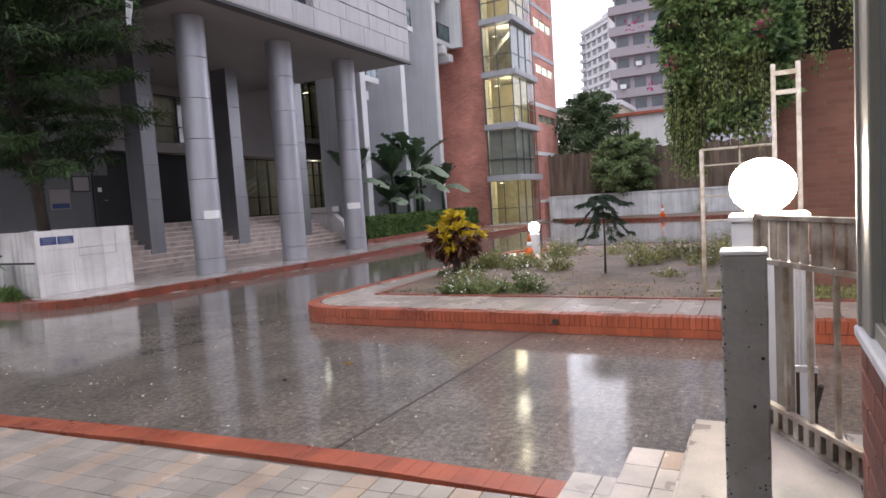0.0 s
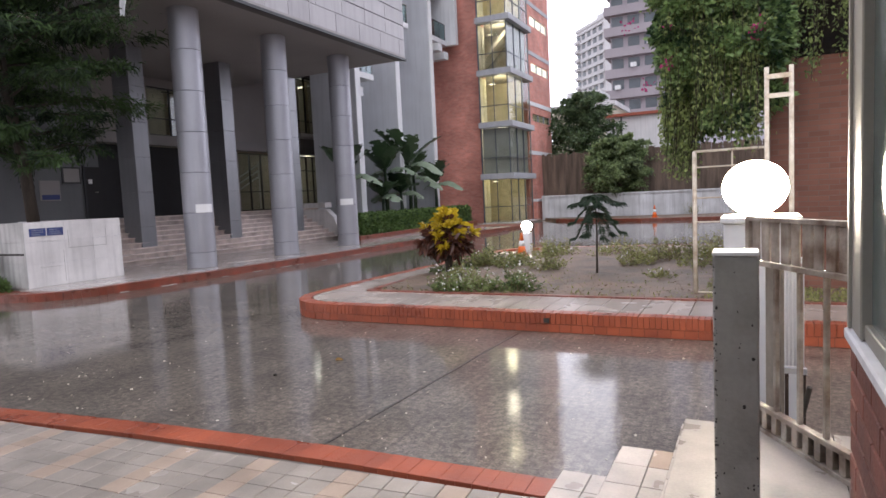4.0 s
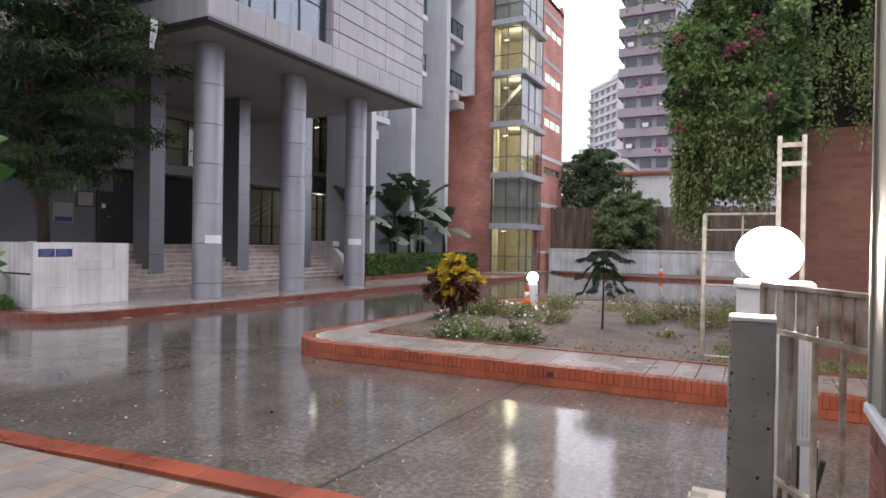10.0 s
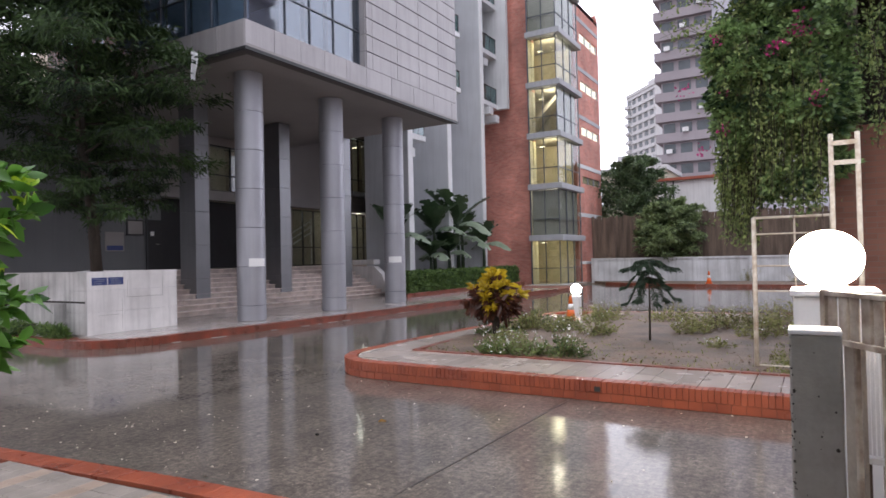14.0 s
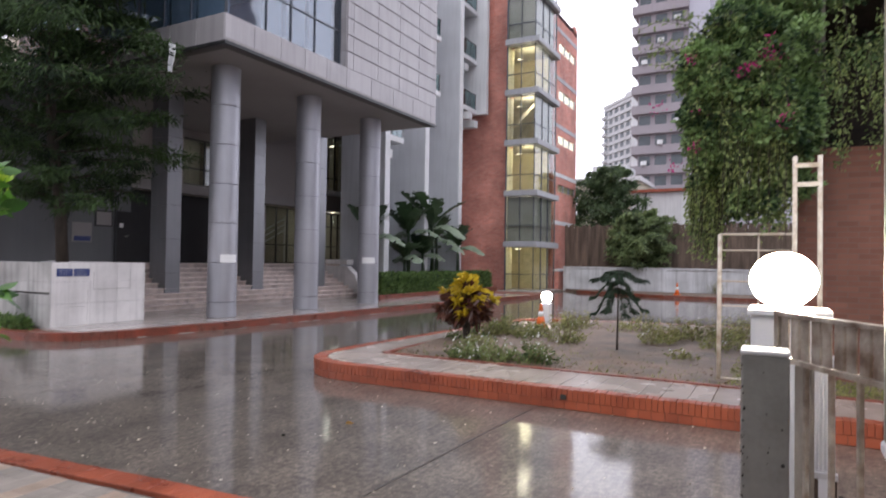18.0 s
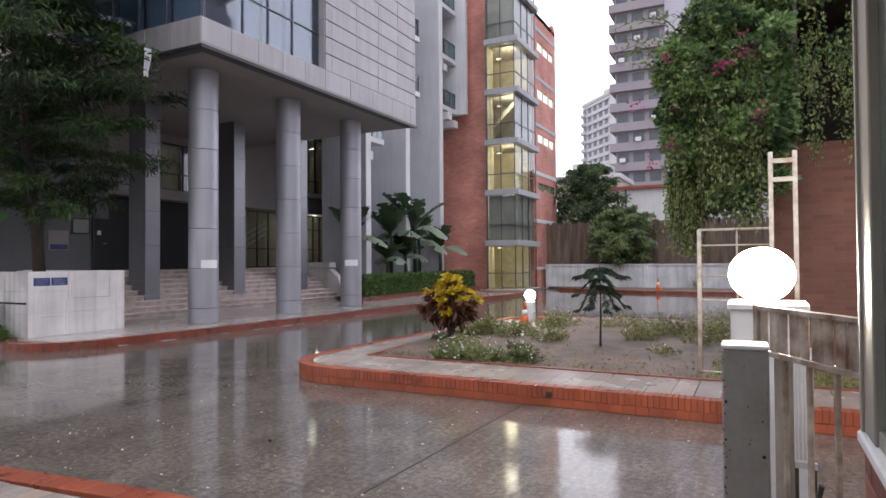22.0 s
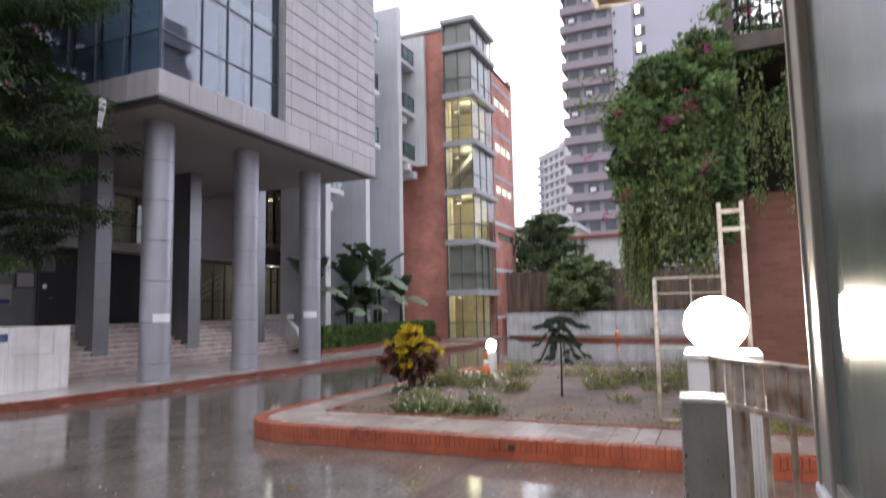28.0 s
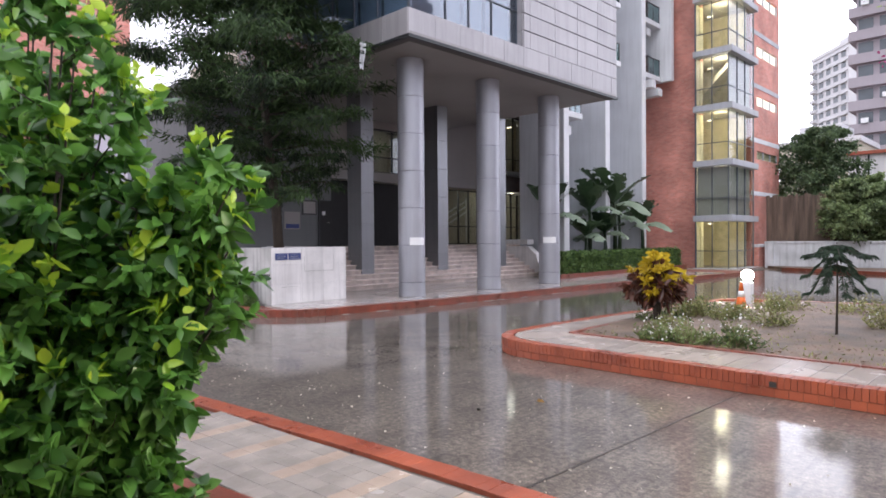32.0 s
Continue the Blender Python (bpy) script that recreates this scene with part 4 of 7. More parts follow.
# grey wall beside the entrance, and the side of the block
SIDE = tagged(new("wall_side"), "plain grey rendered wall under the overhang", "wall", kind="structure")
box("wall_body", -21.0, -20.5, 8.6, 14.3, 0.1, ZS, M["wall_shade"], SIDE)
SD = thing("side_door", "black steel door in the grey wall with a small notice", "door")
box("leaf", -20.495, -20.45, 13.74, 14.28, 1.6, 3.42, M["dark"], SD, bevel=0.004)
box("door_frame", -20.495, -20.43, 13.68, 13.735, 1.6, 3.48, M["frame"], SD)
box("notice", -20.448, -20.44, 13.84, 13.98, 2.85, 3.0, M["white_sign"], SD, "small white notice")
part("handle", tube(bmesh.new(), [(-20.44, 14.15, 2.55), (-20.4, 14.15, 2.55), (-20.4, 14.02, 2.55)], 0.012, 6), M["alu"], SD)
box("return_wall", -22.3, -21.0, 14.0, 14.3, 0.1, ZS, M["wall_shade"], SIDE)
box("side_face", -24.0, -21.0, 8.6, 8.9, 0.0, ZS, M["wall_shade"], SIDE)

# ---- wing with fins ----
WING = thing("balcony_wing", "grey rendered wing with tall fins and small balconies", "building")
WX, FXE = -18.7, -16.5
box("wing_wall", WX - 0.4, WX, 24.6, 35.9, 0.1, 20.0, M["wall_grey"], WING)
box("wing_end", -22.0, WX - 0.4, 24.6, 24.9, 9.8, 20.0, M["wall_grey"], WING)
for y, zt in ((24.8, 20.1), (28.55, 20.1), (32.5, 20.3)):
    fin = box("fin", WX, FXE - 0.06, y - 0.2, y + 0.2, 0.1, zt, M["wall_grey"], WING, "grey fin wall")
    box("fin_edge", FXE - 0.06, FXE, y - 0.21, y + 0.21, 0.1, zt + 0.02, M["wall_white"], fin, "white front edge")
box("hung_fin", -18.0, -16.1, 35.1, 35.4, 11.0, 19.5, M["wall_white"], WING, "white fin ending high above the ground")
for y0, y1, zz in ((25.01, 26.6, (7.7, 10.9)), (28.76, 30.4, (11.0, 14.1, 17.3)), (32.71, 35.08, (11.0, 14.1, 17.2))):
    for z in zz:
        sl = box("balcony", WX, -16.75, y0, y1, z, z + 0.28, M["wall_white"], WING, "", 0.01)
        box("balcony_glass", -16.83, -16.81, y0 + 0.05, y1 - 0.05, z + 0.281, z + 1.2, M["glass_rail"], sl)
        box("balcony_rail", -16.85, -16.79, y0, y1, z + 1.2, z + 1.25, M["frame"], sl)
        for k in range(4):
            yy = y0 + 0.05 + (y1 - y0 - 0.13) * k / 3
            box("rail_post", -16.84, -16.8, yy, yy + 0.03, z + 0.281, z + 1.2, M["frame"], sl)
        dr = box("balcony_door", WX, WX + 0.04, y0 + 0.3, y1 - 0.3, z + 0.29, z + 2.4, M["far_glass"], sl)
    for z in zz[::2]:
        ac = thing("air_conditioner", "small white air conditioner box on a balcony", "air conditioner", "balcony units")
        box("case", -17.4, -17.05, y1 - 1.0, y1 - 0.2, z + 0.282, z + 0.85, M["wall_white"], ac, bevel=0.02)
        part("fan_grille", tube(bmesh.new(), [(-17.05, y1 - 0.65, z + 0.57), (-17.03, y1 - 0.65, z + 0.57)], 0.2, 16), M["frame"], ac)
for z, y, xe in ((10.55, 33.4, -16.35), (10.2, 34.2, -16.35), (7.15, 25.9, -17.1), (13.7, 33.9, -16.9), (13.75, 29.6, -16.9)):
    box("duct", -18.0, xe, y - 0.25, y + 0.25, z - 0.22, z + 0.22, M["wall_white"], WING, "white duct box", 0.02)

# ---- brick block with the glazed stair ----
BRK = thing("brick_building", "red brick block with a glazed corner stair, some floors lit", "building")
BY = 35.95
box("brick_front", -24.0, -14.8, BY, BY + 0.4, 0.0, 20.0, M["brick"], BRK, "red brick wall")
SXF = -13.15
YS0, YS1 = 39.3, 44.5
ZR = 18.6
SLITS = ((16.1, 16.75), (12.85, 13.5), (9.85, 10.45), (6.6, 7.1))
zz = [0.0]
for a, c in reversed(SLITS):
    zz += [a, c]
zz.append(ZR)
for k in range(0, len(zz), 2):
    box("brick_side", SXF - 0.4, SXF, YS0, YS1, zz[k], zz[k + 1], M["brick"], BRK, "red brick wall")
for a, c in SLITS:
    box("brick_side", SXF - 0.4, SXF, YS0, YS0 + 1.0, a, c, M["brick"], BRK)
    box("brick_side", SXF - 0.4, SXF, YS1 - 0.35, YS1, a, c, M["brick"], BRK)
    for k in range(4):
        y = YS0 + 1.0 + (YS1 - YS0 - 1.35) * k / 3 - 0.04
        box("slit_mullion", SXF - 0.09, SXF - 0.02, y, y + 0.08, a, c, M["ledge"], BRK)
    box("slit_pane", SXF - 0.07, SXF - 0.06, YS0 + 1.0, YS1 - 0.35, a, c, M["glass"], BRK)
    # glowing sheet added in place of a lit room; lowest slit gets plain yellow
    box("slit_backing", SXF - 0.3, SXF - 0.14, YS0 + 1.0, YS1 - 0.35, a, c, M["slit_glow"] if a > 9 else M["inside_lamplit"], BRK, "panel added behind the slit window, standing in for the lit room")
box("brick_back", -24.0, SXF - 0.4, YS1 - 0.4, YS1, 0.0, ZR, M["brick"], BRK)
box("roof", -24.0, SXF, BY + 0.4, YS1, 18.3, 18.58, M["ledge"], BRK)
box("roof_edge", -24.0, -14.85, BY - 0.15, BY + 0.5, 20.0, 20.22, M["ledge"], BRK)
bm = tube(bmesh.new(), [(SXF - 0.5, YS1 - 0.7, ZR - 0.05), (SXF + 0.1, YS1 - 0.7, ZR + 0.05)], 0.28, 14)
part("vent_pipe", bm, M["brick"], BRK)
for z in (4.5, 7.72, 11.0, 14.2, 17.5):
    box("white_band", SXF - 0.02, SXF + 0.03, YS0, YS1, z - 0.13, z + 0.13, M["wall_white" if z < 8 else "ledge"], BRK, "pale band")
box("base_block", SXF - 0.3, SXF + 0.35, YS0 + 0.2, YS1 + 0.9, 0.0, 1.25, M["brick"], BRK, "brick base")
box("base_coping", SXF - 0.3, SXF + 0.4, YS0 + 0.15, YS1 + 0.95, 1.25, 1.42, M["wall_white"], BRK, "white coping on the brick base", 0.01)
# glazed corner
BX0, BX1, BYF = -14.85, -13.0, 35.43
LED = [0.12, 3.09, 6.18, 9.27, 12.36, 15.45, 18.55]
# lit floors take the wall colour that has the lamp glow in it
LIT = {0: "inside_lamplit", 2: "inside_lamplit", 4: "inside_lamplit"}
for i, z in enumerate(LED):
    h = 0.34 if i else 0.2
    box("stair_ledge", BX0 - 0.05, BX1 + 0.28, BYF - 0.28, BYF + 0.3, z - h, z, M["ledge"], BRK, "grey ledge", 0.015)
    box("stair_ledge", BX1 - 0.3, BX1 + 0.28, BYF + 0.3, YS0 + 0.0, z - h, z, M["ledge"], BRK, "grey ledge", 0.015)
    box("stair_floor", -17.2, BX1 - 0.3, BY + 0.42, YS0, z - 0.2, z - 0.01, M["inside"], BRK)
    ztop = LED[i + 1] - 0.34 if i < 6 else 20.0
    fa = box("stair_pane", BX0, BX1, BYF, BYF + 0.012, z, ztop, M["glass_stair"], BRK)
    fb = box("stair_pane", BX1 - 0.012, BX1, BYF + 0.012, YS0, z, ztop, M["glass_stair"], BRK)
    for x in (BX0, BX0 + 0.9, BX1 - 0.06):
        box("stair_mullion", x, x + 0.042, BYF - 0.03, BYF + 0.04, z, ztop, M["mullion"], fa)
    for y in (BYF + 1.2, BYF + 2.4, YS0 - 0.06):
        box("stair_mullion", BX1 - 0.04, BX1 + 0.03, y, y + 0.042, z, ztop, M["mullion"], fb)
    box("stair_return", BX0 - 0.045, BX0 - 0.002, BYF - 0.02, BY - 0.003, z, ztop, M["mullion"], BRK)
    box("stair_lining", BX0 + 0.002, BX0 + 0.03, BYF + 0.05, BY - 0.003, z, ztop, M[LIT.get(i, "inside")], BRK)
    box("stair_lining", BX0 + 0.031, BX0 + 0.06, BY - 0.004, BY + 0.42, z, ztop, M[LIT.get(i, "inside")], BRK)
    zt = z + 0.95
    if i < 6:
        box("stair_transom", BX0, BX1, BYF - 0.03, BYF + 0.04, zt, zt + 0.042, M["mullion"], fa)
        box("stair_transom", BX1 - 0.04, BX1 + 0.03, BYF, YS0, zt, zt + 0.042, M["mullion"], fb)
    box("stair_back", -17.0, -16.8, BY + 0.42, YS0, z, ztop + 0.1, M[LIT.get(i, "inside")], BRK)
    box("stair_cheek", -17.0, BX1 - 0.35, YS0 - 0.4, YS0 - 0.2, z, ztop + 0.1, M[LIT.get(i, "inside")], BRK)
    if i not in LIT:
        xa = BX0 + 0.07
        if i != 3:
            box("roller_blind", xa, BX1 - 0.1, BYF + 0.09, BYF + 0.1, z + 0.02, ztop - 0.02, M["blind_film"], BRK, "dull grey-green blind film")
        box("roller_blind", BX1 - 0.1, BX1 - 0.09, BYF + 0.11, YS0 - 0.42, z + 0.02, ztop - 0.02, M["blind_film"], BRK, "dull grey-green blind film")
    if i == 3:
        bm = bmesh.new()
        lo = [(-16.6, BYF + 1.9, z), (-13.6, BYF + 1.9, z + 2.9), (-13.6, BYF + 1.9, z + 2.6), (-16.3, BYF + 1.9, z)]
        a = [bm.verts.new(p) for p in lo]
        c = [bm.verts.new((p[0], p[1] + 1.2, p[2])) for p in lo]
        bm.faces.new(a), bm.faces.new(c[::-1])
        for k in range(4):
            bm.faces.new((a[k], c[k], c[(k + 1) % 4], a[(k + 1) % 4]))
        bmesh.ops.recalc_face_normals(bm, faces=bm.faces[:])
        part("stair_flight", bm, M["inside"], BRK)
    if i < 5:
        box("stair_lamp", -15.1, -14.8, BYF + 2.3, BYF + 2.42, ztop - 0.1, ztop - 0.05, M["ceil_lamp" if i in LIT else "ceil_dim"], BRK, "ceiling lamp tube")
        bulb(-13.9, BYF + 1.3, ztop - 0.35, (30 if i == 0 else 50) if i in LIT else 62, (1.0, 0.88, 0.6) if i in LIT else (1.0, 0.9, 0.7))
box("stair_roof", BX0 - 0.1, BX1 + 0.3, BYF - 0.3, YS0, 20.0, 20.3, M["ledge"], BRK, "grey roof edge", 0.02)
box("stair_base", BX0 - 0.3, BX1 + 0.6, BYF - 0.7, YS0, 0.0, 0.1, M["pave"], BRK)

# ---- far end: kerb, low wall, fence ----
BACK = tagged(new("wall_boundary"), "low white rendered boundary wall, stained", "wall", kind="structure")
box("wall_body", -12.6, 12.0, 40.0, 40.25, 0.0, 1.5, M["wall_far"], BACK)
box("coping", -12.6, 12.0, 39.93, 40.32, 1.5, 1.6, M["wall_far"], BACK)
for k in range(9):
    x = -12.4 + 3.0 * k
    box("pilaster", x, x + 0.3, 39.9, 40.0, 0.0, 1.5, M["wall_far"], BACK)
FARK = tagged(slab("pavement_far", [(-12.4, 39.9), (-11.0, 37.9), (-7.2, 36.3), (-5.6, 35.5), (12, 35.2), (12, 39.9)], -0.1, 0.14, M["soil"]), "earth verge behind a red kerb", "verge", kind="structure")
for x, y, h in along([(12, 35.15), (-5.7, 35.4), (-7.4, 36.2), (-11.1, 37.8)], 0.5):
    piece("kerb_stone", FARK, block(0.495, 0.16, 0.2, 0.01, M["edge_brick"]), x, y, 0.06, h)
FEN = thing("bamboo_fence", "tall weathered bamboo and plank fence behind the wall", "fence")
box("backing_board", -13.0, 11.0, 41.66, 41.7, 0.0, 4.0, M["wood_dark"], FEN)
x = -13.0
while x < 11:
    w = random.uniform(0.1, 0.2)
    piece("board", FEN, block(round(w, 2), 0.04, 4.4, 0.005, M["bamboo"]), x + w / 2, 41.6 + random.uniform(-0.03, 0.03), 2.2 + random.uniform(-0.12, 0.06), 0, 0.01)
    x += w + random.uniform(-0.008, 0.006)


# ---- near steps and platform ----
PLAT = tagged(new("entrance_steps_near"), "pale tiled steps up to a platform, wet", "steps", kind="structure")
for k, (x0, x1, z) in enumerate(((-0.92, -0.6, 0.33), (-0.61, -0.3, 0.505), (-0.31, 3.0, 0.68))):
    box("step", x0, x1, -3.0, 3.09, 0.0, z - 0.012, M["mortar_grey"], PLAT)
    y = 3.1
    while y > -1.2:
        x = x0
        while x < min(x1, 1.2) - 0.02:
            w = 0.155 if k < 2 else 0.6
            d = 0.21 if k < 2 else 0.9
            m = M["pave_tan"] if (k == 1 and random.random() < 0.5) else M["step_tile"]
            piece("tile", PLAT, block(w - 0.004, d - 0.004, 0.02, 0.002, m), x + w / 2, y - d / 2, z - 0.004)
            x += w
        y -= d
    y = 3.1
    while y > 0.5:
        piece("riser_tile", PLAT, block(0.015, 0.206, 0.15, 0.002, M["step_tile"]), x0 - 0.006, y - 0.105, z - 0.095)
        y -= 0.21

# ---- gate post, gate, pillar and globe lamp ----
POST = thing("gate_post", "square grey painted gate post, speckled with black mildew", "post", at=(-0.066, 2.33, 0.68))
POST.rotation_euler = (0, 0, radians(1))
bm = cube(bmesh.new(), -0.07, 0.07, -0.07, 0.07, 0, 0.875, 0.006)
bmesh.ops.subdivide_edges(bm, edges=[e for e in bm.edges if e.calc_length() > 0.3], cuts=12)
for v in bm.verts:
    v.co.x += 0.0025 * noise.noise((v.co.x * 9, v.co.y * 9, v.co.z * 7))
part("shaft", bm, M["concrete"], POST)
part("cap", cube(bmesh.new(), -0.0715, 0.0715, -0.0715, 0.0715, 0.8765, 0.89, 0.003), M["wall_white"], POST, "wet pale cap")
bm = bmesh.new()
for k in range(70):
    z = random.uniform(0.02, 0.85)
    x = random.choice((-0.067, -0.062, random.uniform(-0.066, 0.066))) + random.uniform(-0.006, 0.006)
    r = random.uniform(0.001, 0.0038) * (1.6 if random.random() < 0.12 else 1)
    vs = [bm.verts.new((max(-0.069, min(0.069, x + r * math.cos(a) * random.uniform(0.6, 1.3))), -0.0712, z + r * 1.3 * math.sin(a))) for a in (0, 1, 2, 3, 4, 5)]
    bm.faces.new(vs)
tagged(part("mildew", bm, M["mould"], POST), kind="stuff")

PILLAR = thing("lamp_pillar", "short white painted pillar carrying a globe lamp", "pillar")
box("shaft", -0.16, 0.2, 3.72, 4.06, 0.0, 1.58, M["wall_white"], PILLAR, bevel=0.006)
box("cap", -0.175, 0.215, 3.7, 4.08, 1.581, 1.615, M["wall_white"], PILLAR, bevel=0.005)
GLOBE = thing("globe_lamp", "brightly lit white globe lamp on the pillar", "lamp", at=(-0.005, 3.86, 1.617))
part("base_ring", lathe(bmesh.new(), [(0.1, 0.0), (0.1, 0.008), (0.07, 0.015), (0.06, 0.019)]), M["alu"], GLOBE)
prof = [(0.06, 0.02)] + [(0.166 * math.cos(radians(a)), 0.152 + 0.15 * math.sin(radians(a))) for a in range(-60, 86, 10)]
part("globe", lathe(bmesh.new(), prof, sides=32), M["globe"], GLOBE, "glowing white globe")

GATE = thing("steel_gate", "old cream steel gate of upright bars, rust at the rails", "gate", at=(-0.03, 3.14, 0.68))
GATE.rotation_euler = (0, 0, math.atan2(-0.43, 0.26))
GL_ = 1.15
for z, h in ((0.955, 0.02), (0.762, 0.022), (0.115, 0.022), (0.015, 0.02)):
    part("rail", cube(bmesh.new(), 0, GL_, -0.018, 0.018, z - h / 2, z + h / 2, 0.002), M["steel"], GATE)
part("stile", cube(bmesh.new(), 0, 0.03, -0.02, 0.02, 0.0, 0.97, 0.003), M["steel"], GATE)
for k in range(6):
    x = 0.19 + 0.155 * k
    part("bar", cube(bmesh.new(), x, x + 0.019, -0.01, 0.01, 0.127, 0.75, 0.003), M["steel"], GATE)
for k in range(16):
    x = 0.035 + 0.068 * k
    part("slat", cube(bmesh.new(), x, x + 0.052, -0.006, 0.002 + 0.006 * (k % 2), 0.774, 0.944, 0.002), M["steel"], GATE)
for k in range(16):
    x = 0.04 + 0.069 * k
    part("picket", cube(bmesh.new(), x, x + 0.036, -0.012, 0.012, 0.026, 0.103, 0.002), M["steel"], GATE)
# thin dark strip added so the gaps between the pickets read dark
part("picket_backing", cube(bmesh.new(), 0.03, GL_, 0.013, 0.018, 0.027, 0.103), M["gate_rust"], GATE, "dark strip added behind the pickets")
part("foot_rail", cube(bmesh.new(), 0, GL_, -0.026, 0.026, -0.012, 0.0045, 0.003), M["gate_rust"], GATE, "dark rusty foot rail")
for x, w in ((0.075, 0.11),):
    part("plank", cube(bmesh.new(), x, x + w, 0.03, 0.045, 0.02, 0.74), M["steel_dark"], GATE)
part("stay", tube(bmesh.new(), [(0.27, 0.06, 0.1), (0.33, 0.06, 0.27)], 0.011, 6), M["mould"], GATE)

# second leaf of the gate, folded back behind
LEAF = thing("gate_leaf", "narrow pale louvred gate leaf standing open", "gate", at=(0.125, 3.4, 0.0))
for k in range(5):
    part("slat", cube(bmesh.new(), 0.017 * k, 0.017 * k + 0.011, 0, 0.02, 0.9, 1.4, 0.002), M["wall_far"], LEAF)
for z in (0.86, 1.4005):
    part("leaf_rail", cube(bmesh.new(), -0.01, 0.09, -0.004, 0.024, z, z + 0.03, 0.002), M["wall_far"], LEAF)
for x in (-0.004, 0.07):
    part("leg", cube(bmesh.new(), x, x + 0.016, 0, 0.02, 0.001, 0.8595), M["gate_rust"], LEAF)

# ---- guard booth at the right with window and canopy ----
BOOTH = thing("guard_booth", "small brick guard booth with a glazed side window", "booth")
BWALL = box("brick_wall", 0.25, 0.45, -2.5, 2.1, 0.68, 1.33, M["mortar_grey"], BOOTH, "low red-brown brick wall")
box("back_panel", 1.9, 2.0, -2.5, 2.1, 0.68, 2.9, M["pier"], BOOTH)
box("end_panel", 0.45, 1.9, 2.0, 2.1, 0.68, 1.33, M["brick_dark"], BOOTH)
box("sill", 0.225, 0.46, -2.5, 2.125, 1.331, 1.365, M["wall_white"], BOOTH, "pale window sill", 0.006)
box("window_frame", 0.24, 0.3, 1.93, 2.12, 1.366, 2.9, M["alu"], BOOTH, "dull aluminium frame", 0.004)
box("frame_bead", 0.232, 0.2395, 2.09, 2.118, 1.366, 2.9, M["alu"], BOOTH)
box("window_frame", 0.25, 0.29, 0.2, 1.93, 1.366, 1.41, M["alu"], BOOTH, "dull aluminium frame", 0.003)
box("window_frame", 0.25, 0.29, 0.1, 0.2, 1.366, 2.9, M["alu"], BOOTH, "dull aluminium frame", 0.003)
box("pane", 0.266, 0.272, 0.2, 1.93, 1.411, 2.9, M["glass_booth"], BOOTH, "green-grey reflecting glass")
box("corner_bar", 0.3, 1.9, 2.07, 2.12, 1.366, 1.42, M["alu"], BOOTH)
box("end_pane", 0.3, 1.9, 2.09, 2.096, 1.421, 2.9, M["glass_booth"], BOOTH)
CAN = thing("canopy", "beige sheet canopy over the booth, seen from below", "canopy")
box("panel", -0.31, 2.2, -3.0, 2.08, 2.9, 2.93, M["awning"], CAN)
box("edge_trim", -0.325, -0.311, -3.0, 2.095, 2.885, 2.95, M["rust"], CAN)
box("edge_trim", -0.311, 2.2, 2.081, 2.095, 2.885, 2.95, M["rust"], CAN)
for k in range(9):
    part("rivet", lathe(bmesh.new(), [(0.008, 2.893), (0.008, 2.899)], (-0.29, 2.0 - 0.3 * k), 8), M["mould"], CAN)

# ---- brick wall, ladder, pipe frame ----
BW = tagged(new("wall_brick_right"), "old brown brick wall under the vines", "wall", kind="structure")
box("wall_body", 0.2, 7.0, 10.2, 10.6, 0.1, 3.5, M["brick_dark"], BW)
# near-black roofed box added to give the deep shade behind the vines
RECESS = tagged(new("wall_shed"), "dark box added behind the vines, standing in for deep shade", "wall", kind="structure")
box("wall_body", 0.2, 7.0, 13.4, 13.6, 0.1, 5.75, M["wood_dark"], RECESS)
box("side_wall", 0.2, 0.3, 10.62, 13.4, 0.1, 5.75, M["wood_dark"], RECESS)
box("recess_roof", 0.2, 7.0, 10.47, 13.6, 5.752, 5.81, M["wood_dark"], RECESS)
LAD = thing("ladder", "pale wooden ladder standing against the wall, lamp-lit", "ladder")
for x in (0.12, 0.36):
    part("rail", tube(bmesh.new(), [(x, 7.88, 0.24), (x, 7.92, 3.06)], 0.028, 6), M["rust"], LAD)
for z in (2.95, 2.74, 1.2):
    part("rung", cube(bmesh.new(), 0.12, 0.36, 7.89, 7.92, z - 0.02, z + 0.03), M["rust"], LAD)
PF = thing("pipe_frame", "white painted pipe frame with flaking rust, on the soil", "frame")
part("post", tube(bmesh.new(), [(-0.77, 9.5, 0.2), (-0.76, 9.5, 2.27)], 0.03, 8), M["rust"], PF)
part("post", tube(bmesh.new(), [(-0.28, 9.52, 0.2), (-0.28, 9.52, 2.26)], 0.014, 6), M["rust"], PF)
part("post", tube(bmesh.new(), [(0.14, 9.5, 0.2), (0.14, 9.5, 2.27)], 0.022, 8), M["rust"], PF)
for z in (2.27, 2.05, 1.62, 1.28, 0.28):
    part("rail", tube(bmesh.new(), [(-0.77, 9.5, z), (0.14, 9.5, z)], 0.012 if z < 2.2 else 0.02, 6), M["rust"], PF)

# ---- white planter box with the tree ----
PB = thing("planter_box", "white tile-clad planter with a blue sign, grimy joints", "planter")
X1, X0b, Ya, Yb, ZB = -14.75, -19.2, 8.33, 10.73, 1.68
box("core", X0b, X1 - 0.02, Ya + 0.02, Yb - 0.02, 0.1, ZB - 0.25, M["ledge"], PB)
for x0, x1, y0, y1 in ((X1 - 0.22, X1 - 0.02, Ya + 0.02, Yb - 0.02), (X0b, X1 - 0.22, Ya + 0.02, Ya + 0.2), (X0b, X1 - 0.22, Yb - 0.2, Yb - 0.02)):
    box("wall_core", x0, x1, y0, y1, ZB - 0.25, ZB - 0.02, M["ledge"], PB)
